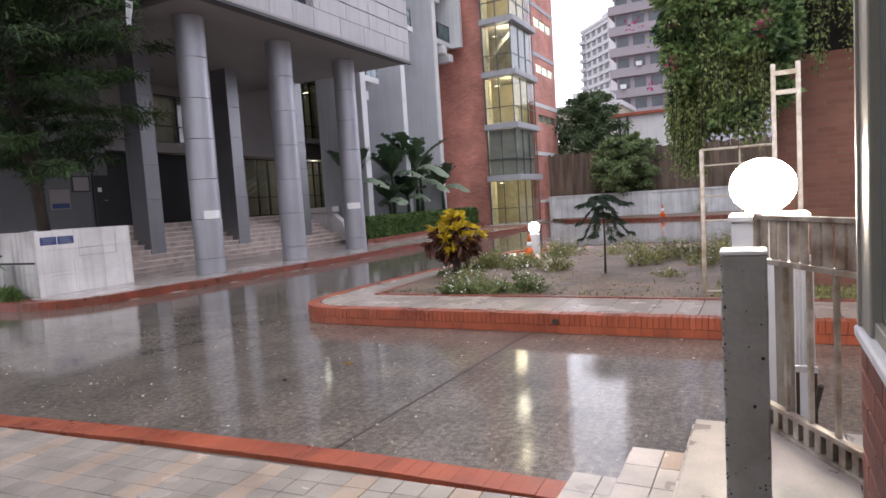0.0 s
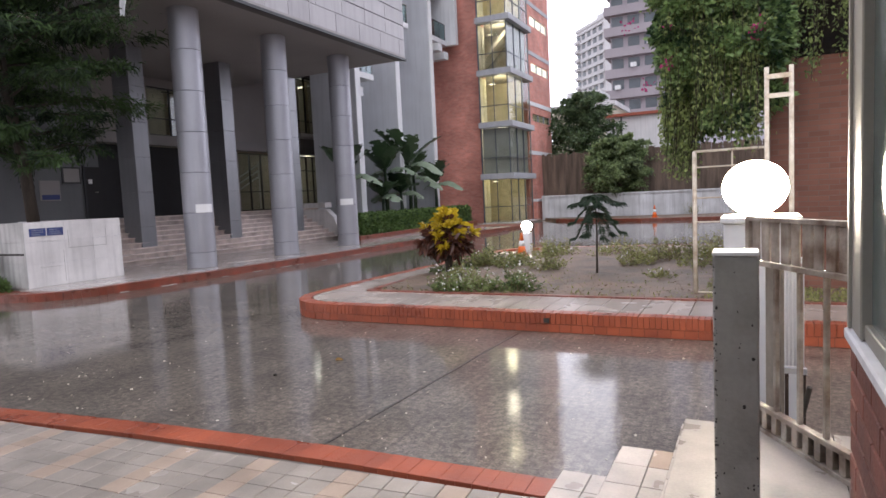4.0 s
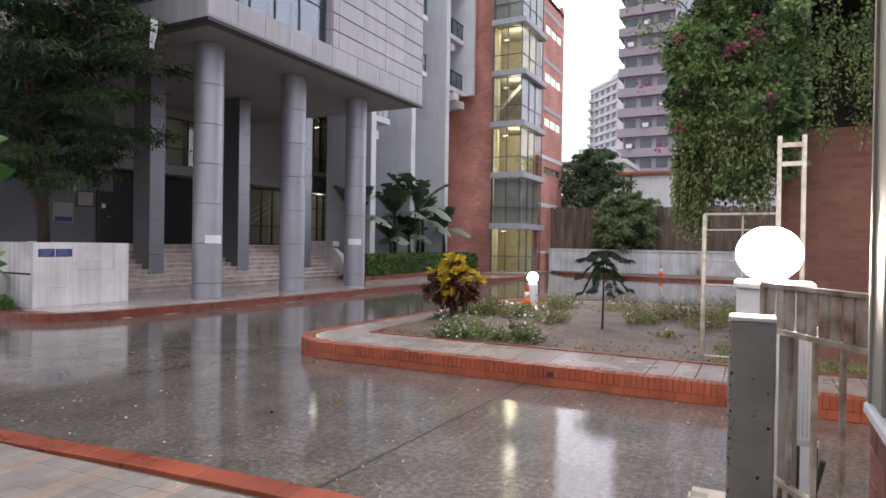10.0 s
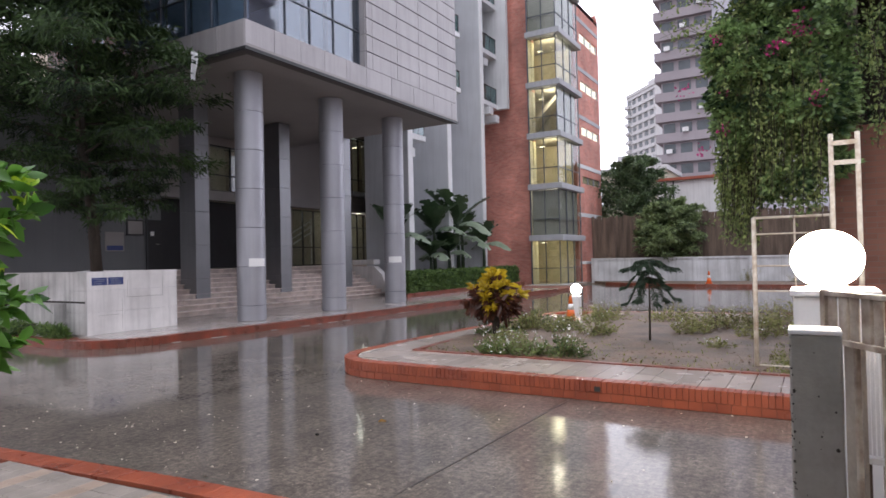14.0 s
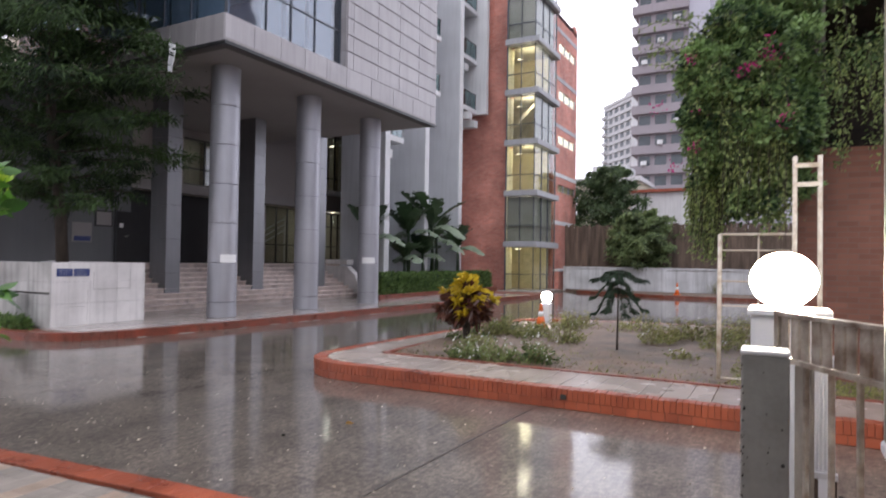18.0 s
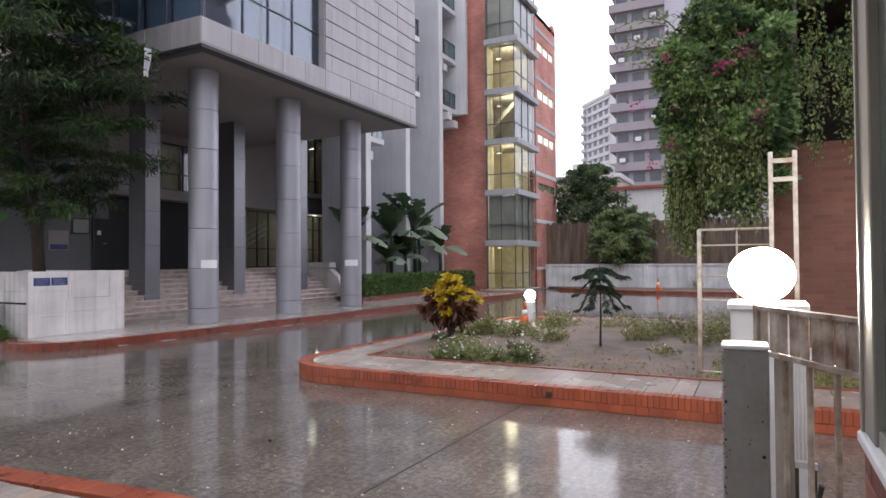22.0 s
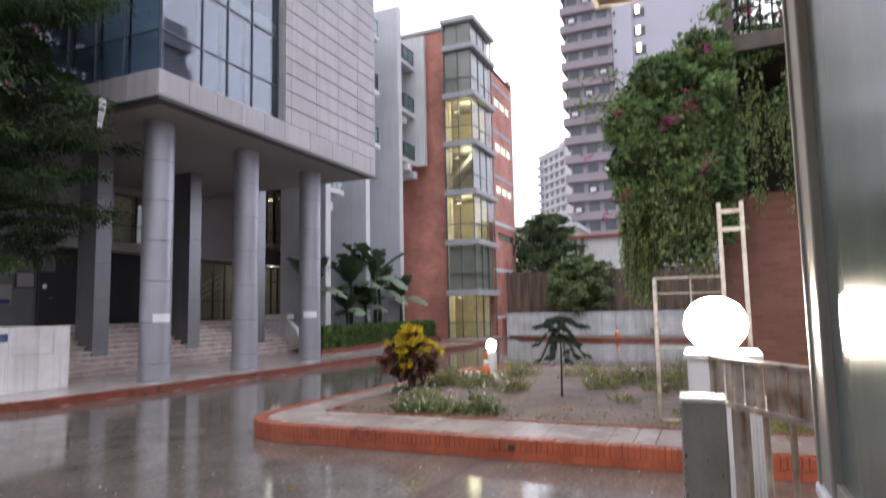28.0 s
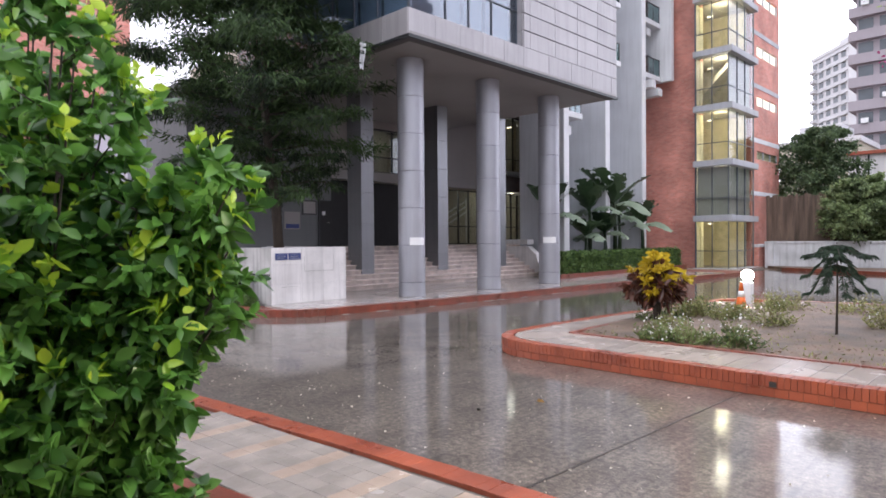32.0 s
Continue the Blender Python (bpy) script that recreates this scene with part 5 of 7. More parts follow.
tz = [(0.17, 0.7), (0.7, 1.22), (1.22, ZB)]
ty = [Ya, 9.25, 9.95, Yb]
for z0, z1 in tz:
    for y0, y1 in zip(ty, ty[1:]):
        piece("tile", PB, block(0.03, round(y1 - y0 - 0.004, 3), round(z1 - z0 - 0.004, 3), 0.003, M["tile_white"]), X1 - 0.006 + random.uniform(-0.002, 0.002), (y0 + y1) / 2, (z0 + z1) / 2)
    x = X1
    while x > X0b + 0.1:
        piece("tile", PB, block(0.895, 0.03, round(z1 - z0 - 0.005, 3), 0.003, M["tile_shaded_grimy"]), x - 0.45, Ya + 0.006, (z0 + z1) / 2)
        x -= 0.9
    piece("tile", PB, block(4.4, 0.03, round(z1 - z0 - 0.008, 3), 0.003, M["tile_white"]), (X0b + X1) / 2, Yb - 0.006, (z0 + z1) / 2)
box("ledge", X0b, X1 - 0.9, Ya - 0.28, Ya - 0.012, 0.1, 0.92, M["tile_shaded_grimy"], PB, "lower tiled ledge")
box("soil_fill", X0b, X1 - 0.23, Ya + 0.21, Yb - 0.21, ZB - 0.249, ZB - 0.12, M["soil"], PB)
for y0, y1, z0, z1 in ((9.33, 10.3, 1.02, 1.03), (9.33, 9.337, 1.03, 1.45), (10.3, 10.308, 1.02, 1.5), (9.19, 9.195, 0.25, 1.0), (8.6, 9.1, 0.62, 0.626)):
    box("grimy_joint", X1 + 0.01, X1 + 0.013, y0, y1, z0, z1, M["concrete"], PB, "grimy open joint")
box("grimy_joint", X0b, X1 - 0.05, Ya - 0.014, Ya - 0.0095, 0.93, 0.975, M["mould"], PB, "black grimy joint")
SG = thing("blue_sign", "two small blue plates with unreadable white print", "sign")
for y0, y1 in ((8.44, 8.81), (8.84, 9.22)):
    box("plate", X1 + 0.0125, X1 + 0.022, y0, y1, 1.35, 1.53, M["blue"], SG)
    for z in (1.485, 1.435, 1.385):
        box("print_bar", X1 + 0.0225, X1 + 0.0245, y0 + 0.05, y1 - random.uniform(0.05, 0.14), z, z + 0.009, M["ledge"], SG)
BD = thing("notice_board", "small pale poster with a blue foot on the grey wall", "board")
box("board", -20.495, -20.46, 12.2, 12.85, 2.3, 2.95, M["soffit"], BD)
box("poster", -20.457, -20.45, 12.24, 12.81, 2.5, 2.92, M["soffit"], BD)
box("blue_foot", -20.457, -20.45, 12.24, 12.81, 2.33, 2.49, M["blue"], BD)
BD2 = thing("notice_board", "dark framed notice board on the grey wall", "board")
box("board", -20.495, -20.45, 12.95, 13.58, 2.85, 3.4, M["frame"], BD2)
box("poster", -20.447, -20.44, 13.0, 13.53, 2.9, 3.35, M["soffit"], BD2)
WC = thing("hanging_cloth", "white cloth hanging from a branch beside the pier", "cloth")
bm = bmesh.new()
g = [[bm.verts.new((-12.35 + 0.13 * u + 0.02 * math.sin(6 * u + v), 9.45 + 0.1 * u - 0.015 * v * u, 6.73 - 0.11 * v + 0.03 * math.sin(5 * u))) for u in (0, 0.33, 0.66, 1)] for v in range(7)]
for a, c in zip(g, g[1:]):
    for k in range(3):
        bm.faces.new((a[k], a[k + 1], c[k + 1], c[k])).smooth = True
bmesh.ops.solidify(bm, geom=bm.faces[:], thickness=0.01)
part("cloth", bm, M["wall_white"], WC)

# ---- plants ----
def branch_tree(name, label, base, height, crown_z, spread, n_limbs, leaf, mat_leaf, n_leaf, lean=(0, 0), trunk_r=0.14, droop=0.25, category="tree", width=0.3, flat=0.35, clump=0.5, low=0.0, thin=3.2, clear=None):
    """A tree with a tapered trunk, limbs that fork, and sprays of leaves round the twigs."""
    t = thing(name, label, category, at=base)
    bm = bmesh.new()
    pts = [(lean[0] * k / 8 + 0.08 * math.sin(k * 1.7), lean[1] * k / 8 + 0.08 * math.cos(k * 1.3) - 0.08, height * k / 8) for k in range(9)]
    tube(bm, pts, [trunk_r * (1 - 0.85 * k / 8) for k in range(9)], 10)
    part("trunk", bm, M["bark"], t)
    cs, al = [], []
    per = max(1, n_leaf // n_limbs)
    for i in range(n_limbs):
        f = (i + 0.5) / n_limbs
        z = crown_z + (height - crown_z) * f
        kk = min(7, int(z / height * 8))
        o = Vector(pts[kk]).lerp(Vector(pts[kk + 1]), z / height * 8 - kk)
        ang = i * 2.399 + random.uniform(-0.3, 0.3)
        L = spread * (0.35 + 0.65 * math.sin(math.pi * min(1, 0.18 + f * 0.82)) ** 0.8) * random.uniform(0.7, 1.15)
        if f < low:
            L *= 0.55 + 0.45 * f / low
        if low and f > 0.55:
            L *= 0.8
        if clear and z > clear[1] and math.sin(ang) * L > clear[0]:
            L = max(0.6, clear[0] / math.sin(ang))
        d = Vector((math.cos(ang), math.sin(ang), 0.25 - 0.1 * f))
        tip = o + d * L - Vector((0, 0, droop * L * 0.5))
        mid = o + d * L * 0.55
        bm = bmesh.new()
        tube(bm, [o, mid, tip], [trunk_r * 0.32 * (1 - f * 0.6), trunk_r * 0.18 * (1 - f * 0.5), 0.008], 5)
        nt = 9
        for j in range(nt):
            u = 0.25 + 0.75 * (j + random.random()) / nt
            p = (o.lerp(mid, u / 0.55) if u < 0.55 else mid.lerp(tip, (u - 0.55) / 0.45))
            sd = Vector((random.uniform(-1, 1), random.uniform(-1, 1), random.uniform(-0.4, 0.3))).normalized()
            q = p + sd * L * random.uniform(0.1, 0.28)
            tube(bm, [p, q], [0.012, 0.005], 3, False)
            m = int(per // nt * (0.14 + 0.86 * min(1, f * thin) ** 2))
            w = RNG.uniform(0, 1, (m, 1))
            pos = np.array(p) + (np.array(q) - np.array(p)) * w * 1.15 + RNG.normal(size=(m, 3)) * np.array([clump, clump, clump * flat]) * L * 0.09
            cs.append(pos)
            al.append(unit(np.array(q - p) + RNG.normal(size=(m, 3)) * 0.5 * L * 0.2) + np.array([0, 0, -droop]) + RNG.normal(size=(m, 3)) * 0.35)
        part("limb", bm, M["bark"], t)
    c, a = np.concatenate(cs), np.concatenate(al)
    if clear:
        keep = (c[:, 1] < clear[0] + 0.1) | (c[:, 2] < clear[1])
        c, a = c[keep], a[keep]
    leaves("crown", c, a, leaf, mat_leaf, t, width=width, droop=droop * 0.5)
    return t


branch_tree("feathery_tree", "dark feathery tree with drooping sprays, in the planter", (-16.4, 9.55, 1.4), 14.0, 1.5, 4.4, 92, 0.19, M["leaf_tree"], 370000, (-0.5, -0.5), 0.15, 0.3, width=0.17, flat=0.3, clump=0.8, low=0.3, thin=1.9, clear=(1.15, 5.3))
branch_tree("garden_tree", "dark leafy tree behind the boundary wall", (-11.6, 46.5, 0), 8.9, 2.5, 3.0, 38, 0.2, M["leaf_back"], 30000, (0.3, 0), 0.2, 0.1, clump=0.9, width=0.5, flat=0.8)
branch_tree("garden_shrub", "tall pale green shrub above the boundary wall", (-7.95, 41.3, 0), 5.0, 1.3, 2.35, 40, 0.18, M["leaf_shrub"], 40000, (0.2, 0), 0.1, 0.1, "shrub", clump=0.8, width=0.5, flat=0.6)


def bush(name, label, at, radius, n, size, m, category="bush", width=0.45, up=0.3, shell=0.35, extra=None):
    """A low bush: stems from the ground and leaves through an uneven clump."""
    t = thing(name, label, category, at=at)
    bm = bmesh.new()
    for k in range(9):
        a = random.uniform(0, 6.28)
        tube(bm, [(0, 0, 0), (math.cos(a) * radius[0] * 0.35, math.sin(a) * radius[1] * 0.35, radius[2] * 0.9), (math.cos(a) * radius[0] * 0.7, math.sin(a) * radius[1] * 0.7, radius[2] * random.uniform(0.8, 1.2))], [0.012, 0.008, 0.004], 4, False)
    tagged(part("stem_tangle", bm, M["bark"], t), kind="stuff")
    cs, ds = [], []
    lumps = 16
    for k in range(lumps):
        a, q = random.uniform(0, 6.28), random.random() ** 0.5
        c = (0.8 * q * math.cos(a) * radius[0], 0.8 * q * math.sin(a) * radius[1], radius[2] * random.uniform(0.25, 1.15) * (1.1 - 0.6 * q))
        p, d = blob_points(n // lumps, c, np.array(radius) * random.uniform(0.28, 0.5), shell)
        cs.append(p), ds.append(d)
    c, d = np.concatenate(cs), np.concatenate(ds)
    c[:, 2] = np.maximum(c[:, 2], 0.02)
    leaves("leaves", c, d + np.array([0, 0, up]) + RNG.normal(size=c.shape) * 0.4, size, m, t, width=width)
    if extra:
        k = RNG.choice(len(c), extra[1], replace=False)
        out = c[k] * np.array([1.08, 1.08, 1.05])
        tagged(leaves(extra[0], out, d[k] + np.array([0, 0, 0.5]), extra[2], extra[3], t, width=extra[4]), kind="stuff")
    return t


# croton: bare foot, dark red leaves, yellow heads at the ends of the stems
CR = thing("croton", "croton bush, yellow heads over dark red leaves", "bush", at=(-5.55, 11.25, 0.24))
CR.scale = (0.97, 0.97, 1.1)
cs, ds, cr, dr = [], [], [], []
for k in range(26):
    a = k * 2.4
    el = radians(84 - 4.3 * k)
    R = random.uniform(0.34, 0.57)
    top = Vector((R * math.cos(el) * math.cos(a), R * math.cos(el) * math.sin(a), 0.6 + R * math.sin(el) * (0.98 if k < 20 else 0.7)))
    part("stem", tube(bmesh.new(), [(0.03 * math.cos(a), 0.03 * math.sin(a), 0), (0.07 * math.cos(a), 0.07 * math.sin(a), 0.26), top], [0.018, 0.013, 0.008], 5, False), M["bark"], CR)
    out = unit(np.array(top) - np.array((0, 0, 0.45)))
    yellow = k < 17 or k in (19, 23)
    for j in range(3):
        n = 16 if j == 0 else 11
        c = np.array(top) - out * 0.11 * j + RNG.normal(size=(n, 3)) * 0.02
        d = unit(RNG.normal(size=(n, 3)) * np.array([1, 1, 0.6])) + out * (0.7 - 0.2 * j) + np.array([0, 0, 0.25 - 0.3 * j])
        if yellow and j < 1 + (k % 2):
            cs.append(c), ds.append(d)
        else:
            cr.append(c), dr.append(d)
p, d = blob_points(190, (0, 0, 0.64), (0.36, 0.36, 0.3), 0.3)
cr.append(p), dr.append(d + np.array([0, 0, -0.3]) + RNG.normal(size=p.shape) * 0.4)
leaves("yellow_leaves", np.concatenate(cs), np.concatenate(ds), 0.2, M["leaf_croton_y"], CR, "yellow young leaves", 0.34, droop=0.35)
leaves("dark_leaves", np.concatenate(cr), np.concatenate(dr), 0.17, M["leaf_croton_r"], CR, "dark red old leaves", 0.42, droop=0.2, vary=0.5)

# young pine with drooping tiers
PN = thing("young_pine", "young tiered pine with drooping dark boughs", "tree", at=(-2.62, 11.5, 0.24))
PN.scale = (0.94, 0.94, 0.91)
part("trunk", tube(bmesh.new(), [(0, 0, 0), (0.012, 0, 0.8), (0, 0.01, 1.68)], [0.024, 0.017, 0.006], 6), M["bark"], PN)
cs, ds = [], []
for z, L, n, fall in ((1.62, 0.2, 5, 0.03), (1.58, 0.52, 9, 0.15), (1.42, 0.47, 5, 0.34), (1.28, 0.52, 6, 0.52)):
    for k in range(n):
        a = 2 * math.pi * k / n + z * 5 + random.uniform(-0.2, 0.2)
        L2 = L * random.uniform(0.85, 1.1)
        d = Vector((math.cos(a), math.sin(a), 0))
        dip = fall * random.uniform(0.85, 1.15)
        pts = [Vector((0, 0, z)), Vector((0, 0, z - dip * 0.12)) + d * L2 * 0.36, Vector((0, 0, z - dip * 0.85)) + d * L2 * 0.76, Vector((0, 0, z - dip * 0.9)) + d * L2]
        part("bough", tube(bmesh.new(), pts, [0.01, 0.008, 0.006, 0.003], 4, False), M["bark"], PN)
        for u in np.linspace(0.12, 1, 26):
            i = min(2, int(u * 3))
            p = pts[i].lerp(pts[i + 1], u * 3 - i)
            side = Vector((-d.y, d.x, 0))
            for sgn in (-1, 1):
                cs.append(p), ds.append(side * sgn + d * 0.5 + Vector((0, 0, random.uniform(-0.5, 0.1))))
                cs.append(p), ds.append(side * sgn * 0.5 + d * 0.7 + Vector((0, 0, random.uniform(-0.9, -0.2))))
leaves("needles", np.array(cs), np.array(ds), 0.1, M["leaf_pine"], PN, width=0.22, droop=0.3)

WEEDS = [((-4.6, 9.17, 0.22), (0.3, 0.24, 0.21), 900), ((-4.12, 9.3, 0.22), (0.34, 0.28, 0.22), 1000), ((-3.48, 9.5, 0.22), (0.42, 0.3, 0.24), 1500), ((-5.62, 12.1, 0.25), (0.3, 0.4, 0.22), 700), ((-5.45, 13.1, 0.26), (0.3, 0.5, 0.24), 900),
         ((-4.45, 14.5, 0.26), (0.45, 0.5, 0.24), 800), ((-3.75, 11.95, 0.27), (0.42, 0.38, 0.24), 800), ((-2.1, 12.75, 0.27), (0.45, 0.4, 0.26), 800), ((-1.2, 13.8, 0.27), (0.6, 0.5, 0.3), 800), ((-0.4, 13.2, 0.27), (0.5, 0.45, 0.32), 800),
         ((-2.9, 15.2, 0.27), (0.6, 0.4, 0.22), 600), ((-0.6, 14.9, 0.27), (0.8, 0.6, 0.35), 800), ((0.5, 14.0, 0.27), (0.7, 0.6, 0.35), 800), ((-5.1, 10.7, 0.25), (0.3, 0.3, 0.14), 400), ((-1.45, 11.0, 0.26), (0.28, 0.24, 0.1), 220), ((-5.8, 11.3, 0.24), (0.18, 0.3, 0.16), 350),
         ((-5.25, 12.3, 0.25), (0.35, 0.45, 0.21), 1100), ((-5.0, 13.6, 0.26), (0.3, 0.35, 0.15), 700), ((-4.55, 12.4, 0.27), (0.5, 0.45, 0.13), 900), ((-1.75, 13.6, 0.27), (0.5, 0.4, 0.3), 800), ((-0.95, 12.5, 0.27), (0.4, 0.35, 0.22), 600), ((0.25, 12.6, 0.26), (0.55, 0.4, 0.34), 900), ((-0.1, 15.6, 0.27), (0.8, 0.5, 0.4), 800), ((-4.4, 15.2, 0.26), (0.5, 0.4, 0.26), 600),
         ((-3.3, 39.4, 0.14), (0.5, 0.3, 0.55), 500), ((-0.6, 38.8, 0.14), (0.8, 0.4, 0.35), 500), ((1.2, 37.6, 0.14), (1.0, 0.6, 0.45), 600)]


def weed(name, label, at, r, n, blossoms, leaf):
    """A straggling weed clump: many thin stems of uneven height with small leaves along them."""
    t = thing(name, label, "weeds", at=at)
    bm, cs, ds, tips = bmesh.new(), [], [], []
    for k in range(max(14, n // 16)):
        a, q = random.uniform(0, 6.28), random.random() ** 0.6
        b0 = Vector((r[0] * 0.8 * q * math.cos(a), r[1] * 0.8 * q * math.sin(a), 0))
        H = r[2] * random.uniform(0.5, 1.9) * (1.15 - 0.5 * q)
        e = b0 + Vector((random.uniform(-0.4, 0.4) * H + 0.3 * r[0] * q * math.cos(a), random.uniform(-0.4, 0.4) * H + 0.3 * r[1] * q * math.sin(a), H))
        m = b0.lerp(e, 0.5) + Vector((0, 0, 0.12 * H))
        tube(bm, [b0, m, e], [0.004, 0.003, 0.002], 3, False)
        c = 15
        u = RNG.uniform(0.1, 1, (c, 1))
        cs.append(np.array(b0) + (np.array(e) - np.array(b0)) * u + RNG.normal(size=(c, 3)) * 0.012)
        ds.append(RNG.normal(size=(c, 3)) * np.array([1, 1, 0.5]) + np.array([0, 0, 0.45]))
        tips.append(e)
    tagged(part("stem_tangle", bm, M["litter"], t), kind="stuff")
    leaves("leaves", np.concatenate(cs), np.concatenate(ds), 0.062, leaf, t, width=0.3, vary=0.5)
    c = np.array([random.choice(tips) for k in range(blossoms)]) + RNG.normal(size=(blossoms, 3)) * 0.02
    tagged(leaves("blossom", c, RNG.normal(size=c.shape) + np.array([0, 0, 0.6]), 0.03, M["white_flower"], t, width=0.9), kind="stuff")
    return t


for k, (at, r, n) in enumerate(WEEDS):
    weed("flower_clump" if k < 2 else "weed_clump", "low clump of small white-flowered weeds on the soil" if k < 2 else "straggling pale green weed clump on the soil", at, r, n, 60 if k < 3 else 14, M["leaf_clump" if k < 5 or k == 15 else "leaf_weed"])
# scattered tufts over the bed
n = 3500
c = np.stack([RNG.uniform(-5.9, 3, n), RNG.uniform(9.0, 16.4, n), np.full(n, 0.24)], 1)
tagged(leaves("ground_tufts", c, RNG.normal(size=(n, 3)) * 0.6 + np.array([0, 0, 0.8]), 0.06, M["leaf_weed"], None, "sparse small weeds scattered over the soil", 0.3), "sparse small weeds scattered over the soil", "weeds", kind="stuff")

n = 9000
c = np.stack([RNG.uniform(-0.65, 2.6, n), RNG.uniform(9.1, 12.4, n), np.full(n, 0.25)], 1)
tagged(leaves("low_cover", c, RNG.normal(size=(n, 3)) * 0.7 + np.array([0, 0, 0.7]), 0.05, M["leaf_weed"], None, "low yellow-green weeds covering the soil by the pipe frame", 0.35), "low yellow-green weeds covering the soil by the pipe frame", "weeds", kind="stuff")
n = 2600
c = np.stack([RNG.uniform(-5.9, 2, n), RNG.uniform(9.0, 16.0, n), np.full(n, 0.262)], 1)
tagged(leaves("bed_litter", c, RNG.normal(size=(n, 3)) * np.array([1, 1, 0.12]), 0.06, M["litter"], None, "", 0.45), "dry leaves and bits lying on the soil bed", "leaves", kind="stuff")

# clipped hedge and banana clump
HG = thing("clipped_hedge", "long clipped green hedge along the building", "hedge", at=(0, 0, 0))
n = 15000
hx, hy = RNG.uniform(-16.3, -15.2, n), RNG.uniform(22.4, 34.2, n)
hz = 0.2 + 0.95 * RNG.uniform(0, 1, n)
face = RNG.integers(0, 3, n)
hx = np.where(face == 0, -15.2 - RNG.uniform(0, 0.1, n), hx)
hz = np.where(face == 1, 1.15 + RNG.normal(size=n) * 0.035, hz)
hy = np.where(face == 2, 22.4 + RNG.uniform(0, 0.1, n), hy)
leaves("hedge_leaves", np.stack([hx, hy, hz], 1), RNG.normal(size=(n, 3)) + np.array([0.7, -0.2, 0.4]), 0.15, M["leaf_hedge"], HG, width=0.5)
box("hedge_core", -16.25, -15.3, 22.5, 34.1, 0.15, 1.06, M["leaf_hedge"], HG)
HK = tagged(new("hedge_kerb"), "low red kerb before the hedge", "kerb", kind="structure")
for x, y, h in along([(-14.95, 21.9), (-14.95, 34.2)], 0.4):
    piece("kerb_stone", HK, block(0.39, 0.14, 0.3, 0.01, M["kerb_shaded_worn"]), x, y, 0.2, h)


def banana(at, height, n, seed):
    r = random.Random(seed)
    t = thing("banana_plant", "banana plant with torn broad drooping leaves", "plant", "banana clump", at=at)
    part("stem", tube(bmesh.new(), [(0, 0, 0), (0.05, 0.02, height * 0.35), (0.02, 0, height * 0.62)], [0.13, 0.1, 0.06], 8), M["leaf_banana"], t)
    for k in range(n):
        pale = k < 2
        a, el = k * 2.4 + r.uniform(-0.3, 0.3), (r.uniform(0.3, 0.6) if pale else r.uniform(0.75, 1.4))
        sag = 0.75 if pale else r.uniform(0.25, 0.55)
        L = height * r.uniform(0.36, 0.46)
        d = Vector((math.cos(a), math.sin(a), 0))
        side = Vector((-d.y, d.x, 0))
        bm, rows = bmesh.new(), []
        for i in range(21):
            u = i / 20
            p = Vector((0, 0, height * 0.56)) + d * L * (u * math.cos(el * 0.8)) + Vector((0, 0, L * (math.sin(el) * u * 1.2 - sag * u * u)))
            w = 0.05 if u < 0.12 else 0.47 * min(1, (u - 0.08) / 0.2) ** 0.5 * min(1, (1.03 - u) / 0.22) ** 0.5
            rows.append([bm.verts.new(p + side * w * s * (r.uniform(0.72, 1.08) if abs(s) == 1 else 1) + Vector((0, 0, (0.3 if not pale else -0.5) * abs(s) * w + r.uniform(-0.03, 0.03)))) for s in (-1, -0.5, 0, 0.5, 1)])
        for i in range(20):
            torn = r.random() < 0.16
            for j in range(4):
                if i > 3 and ((j in (0, 3) and (torn or r.random() < 0.12))):
                    continue
                bm.faces.new((rows[i][j], rows[i][j + 1], rows[i + 1][j + 1], rows[i + 1][j])).smooth = True
        part("leaf", bm, M["leaf_banana_pale" if pale else "leaf_banana"], t, "pale torn drooping leaf" if pale else "")
    return t


for k, (x, y, h) in enumerate(((-17.0, 24.2, 4.8), (-16.5, 26.4, 3.2), (-16.9, 27.4, 5.4), (-16.4, 29.0, 6.0), (-16.8, 30.2, 5.0), (-16.2, 31.6, 4.2), (-16.5, 28.2, 3.4))):
    banana((x, y, 0.15), h, 8, k)
for at, r, n in (((-15.6, 7.95, 0.15), (0.7, 0.35, 0.28), 1300), ((-16.8, 7.9, 0.15), (0.8, 0.35, 0.28), 1300), ((-18.2, 7.8, 0.15), (0.9, 0.35, 0.3), 1300)):
    bush("border_plant", "low green border plants before the planter", at, r, n, 0.08, M["leaf_hedge"], "plants", 0.4)

# small globe lamp on a white pillar, with a traffic cone
BL = thing("bollard_lamp", "short white pillar with a lit globe, among weeds", "lamp", at=(-5.45, 15.85, 0.22))
box("shaft", -0.11, 0.11, -0.11, 0.11, 0, 0.55, M["wall_white"], BL, bevel=0.006)
part("base_ring", lathe(bmesh.new(), [(0.07, 0.551), (0.07, 0.57), (0.05, 0.58)]), M["alu"], BL)
part("globe", lathe(bmesh.new(), [(0.05, 0.581)] + [(0.14 * math.cos(radians(a)), 0.715 + 0.135 * math.sin(radians(a))) for a in range(-65, 86, 10)], sides=24), M["globe_far"], BL, "glowing white globe")


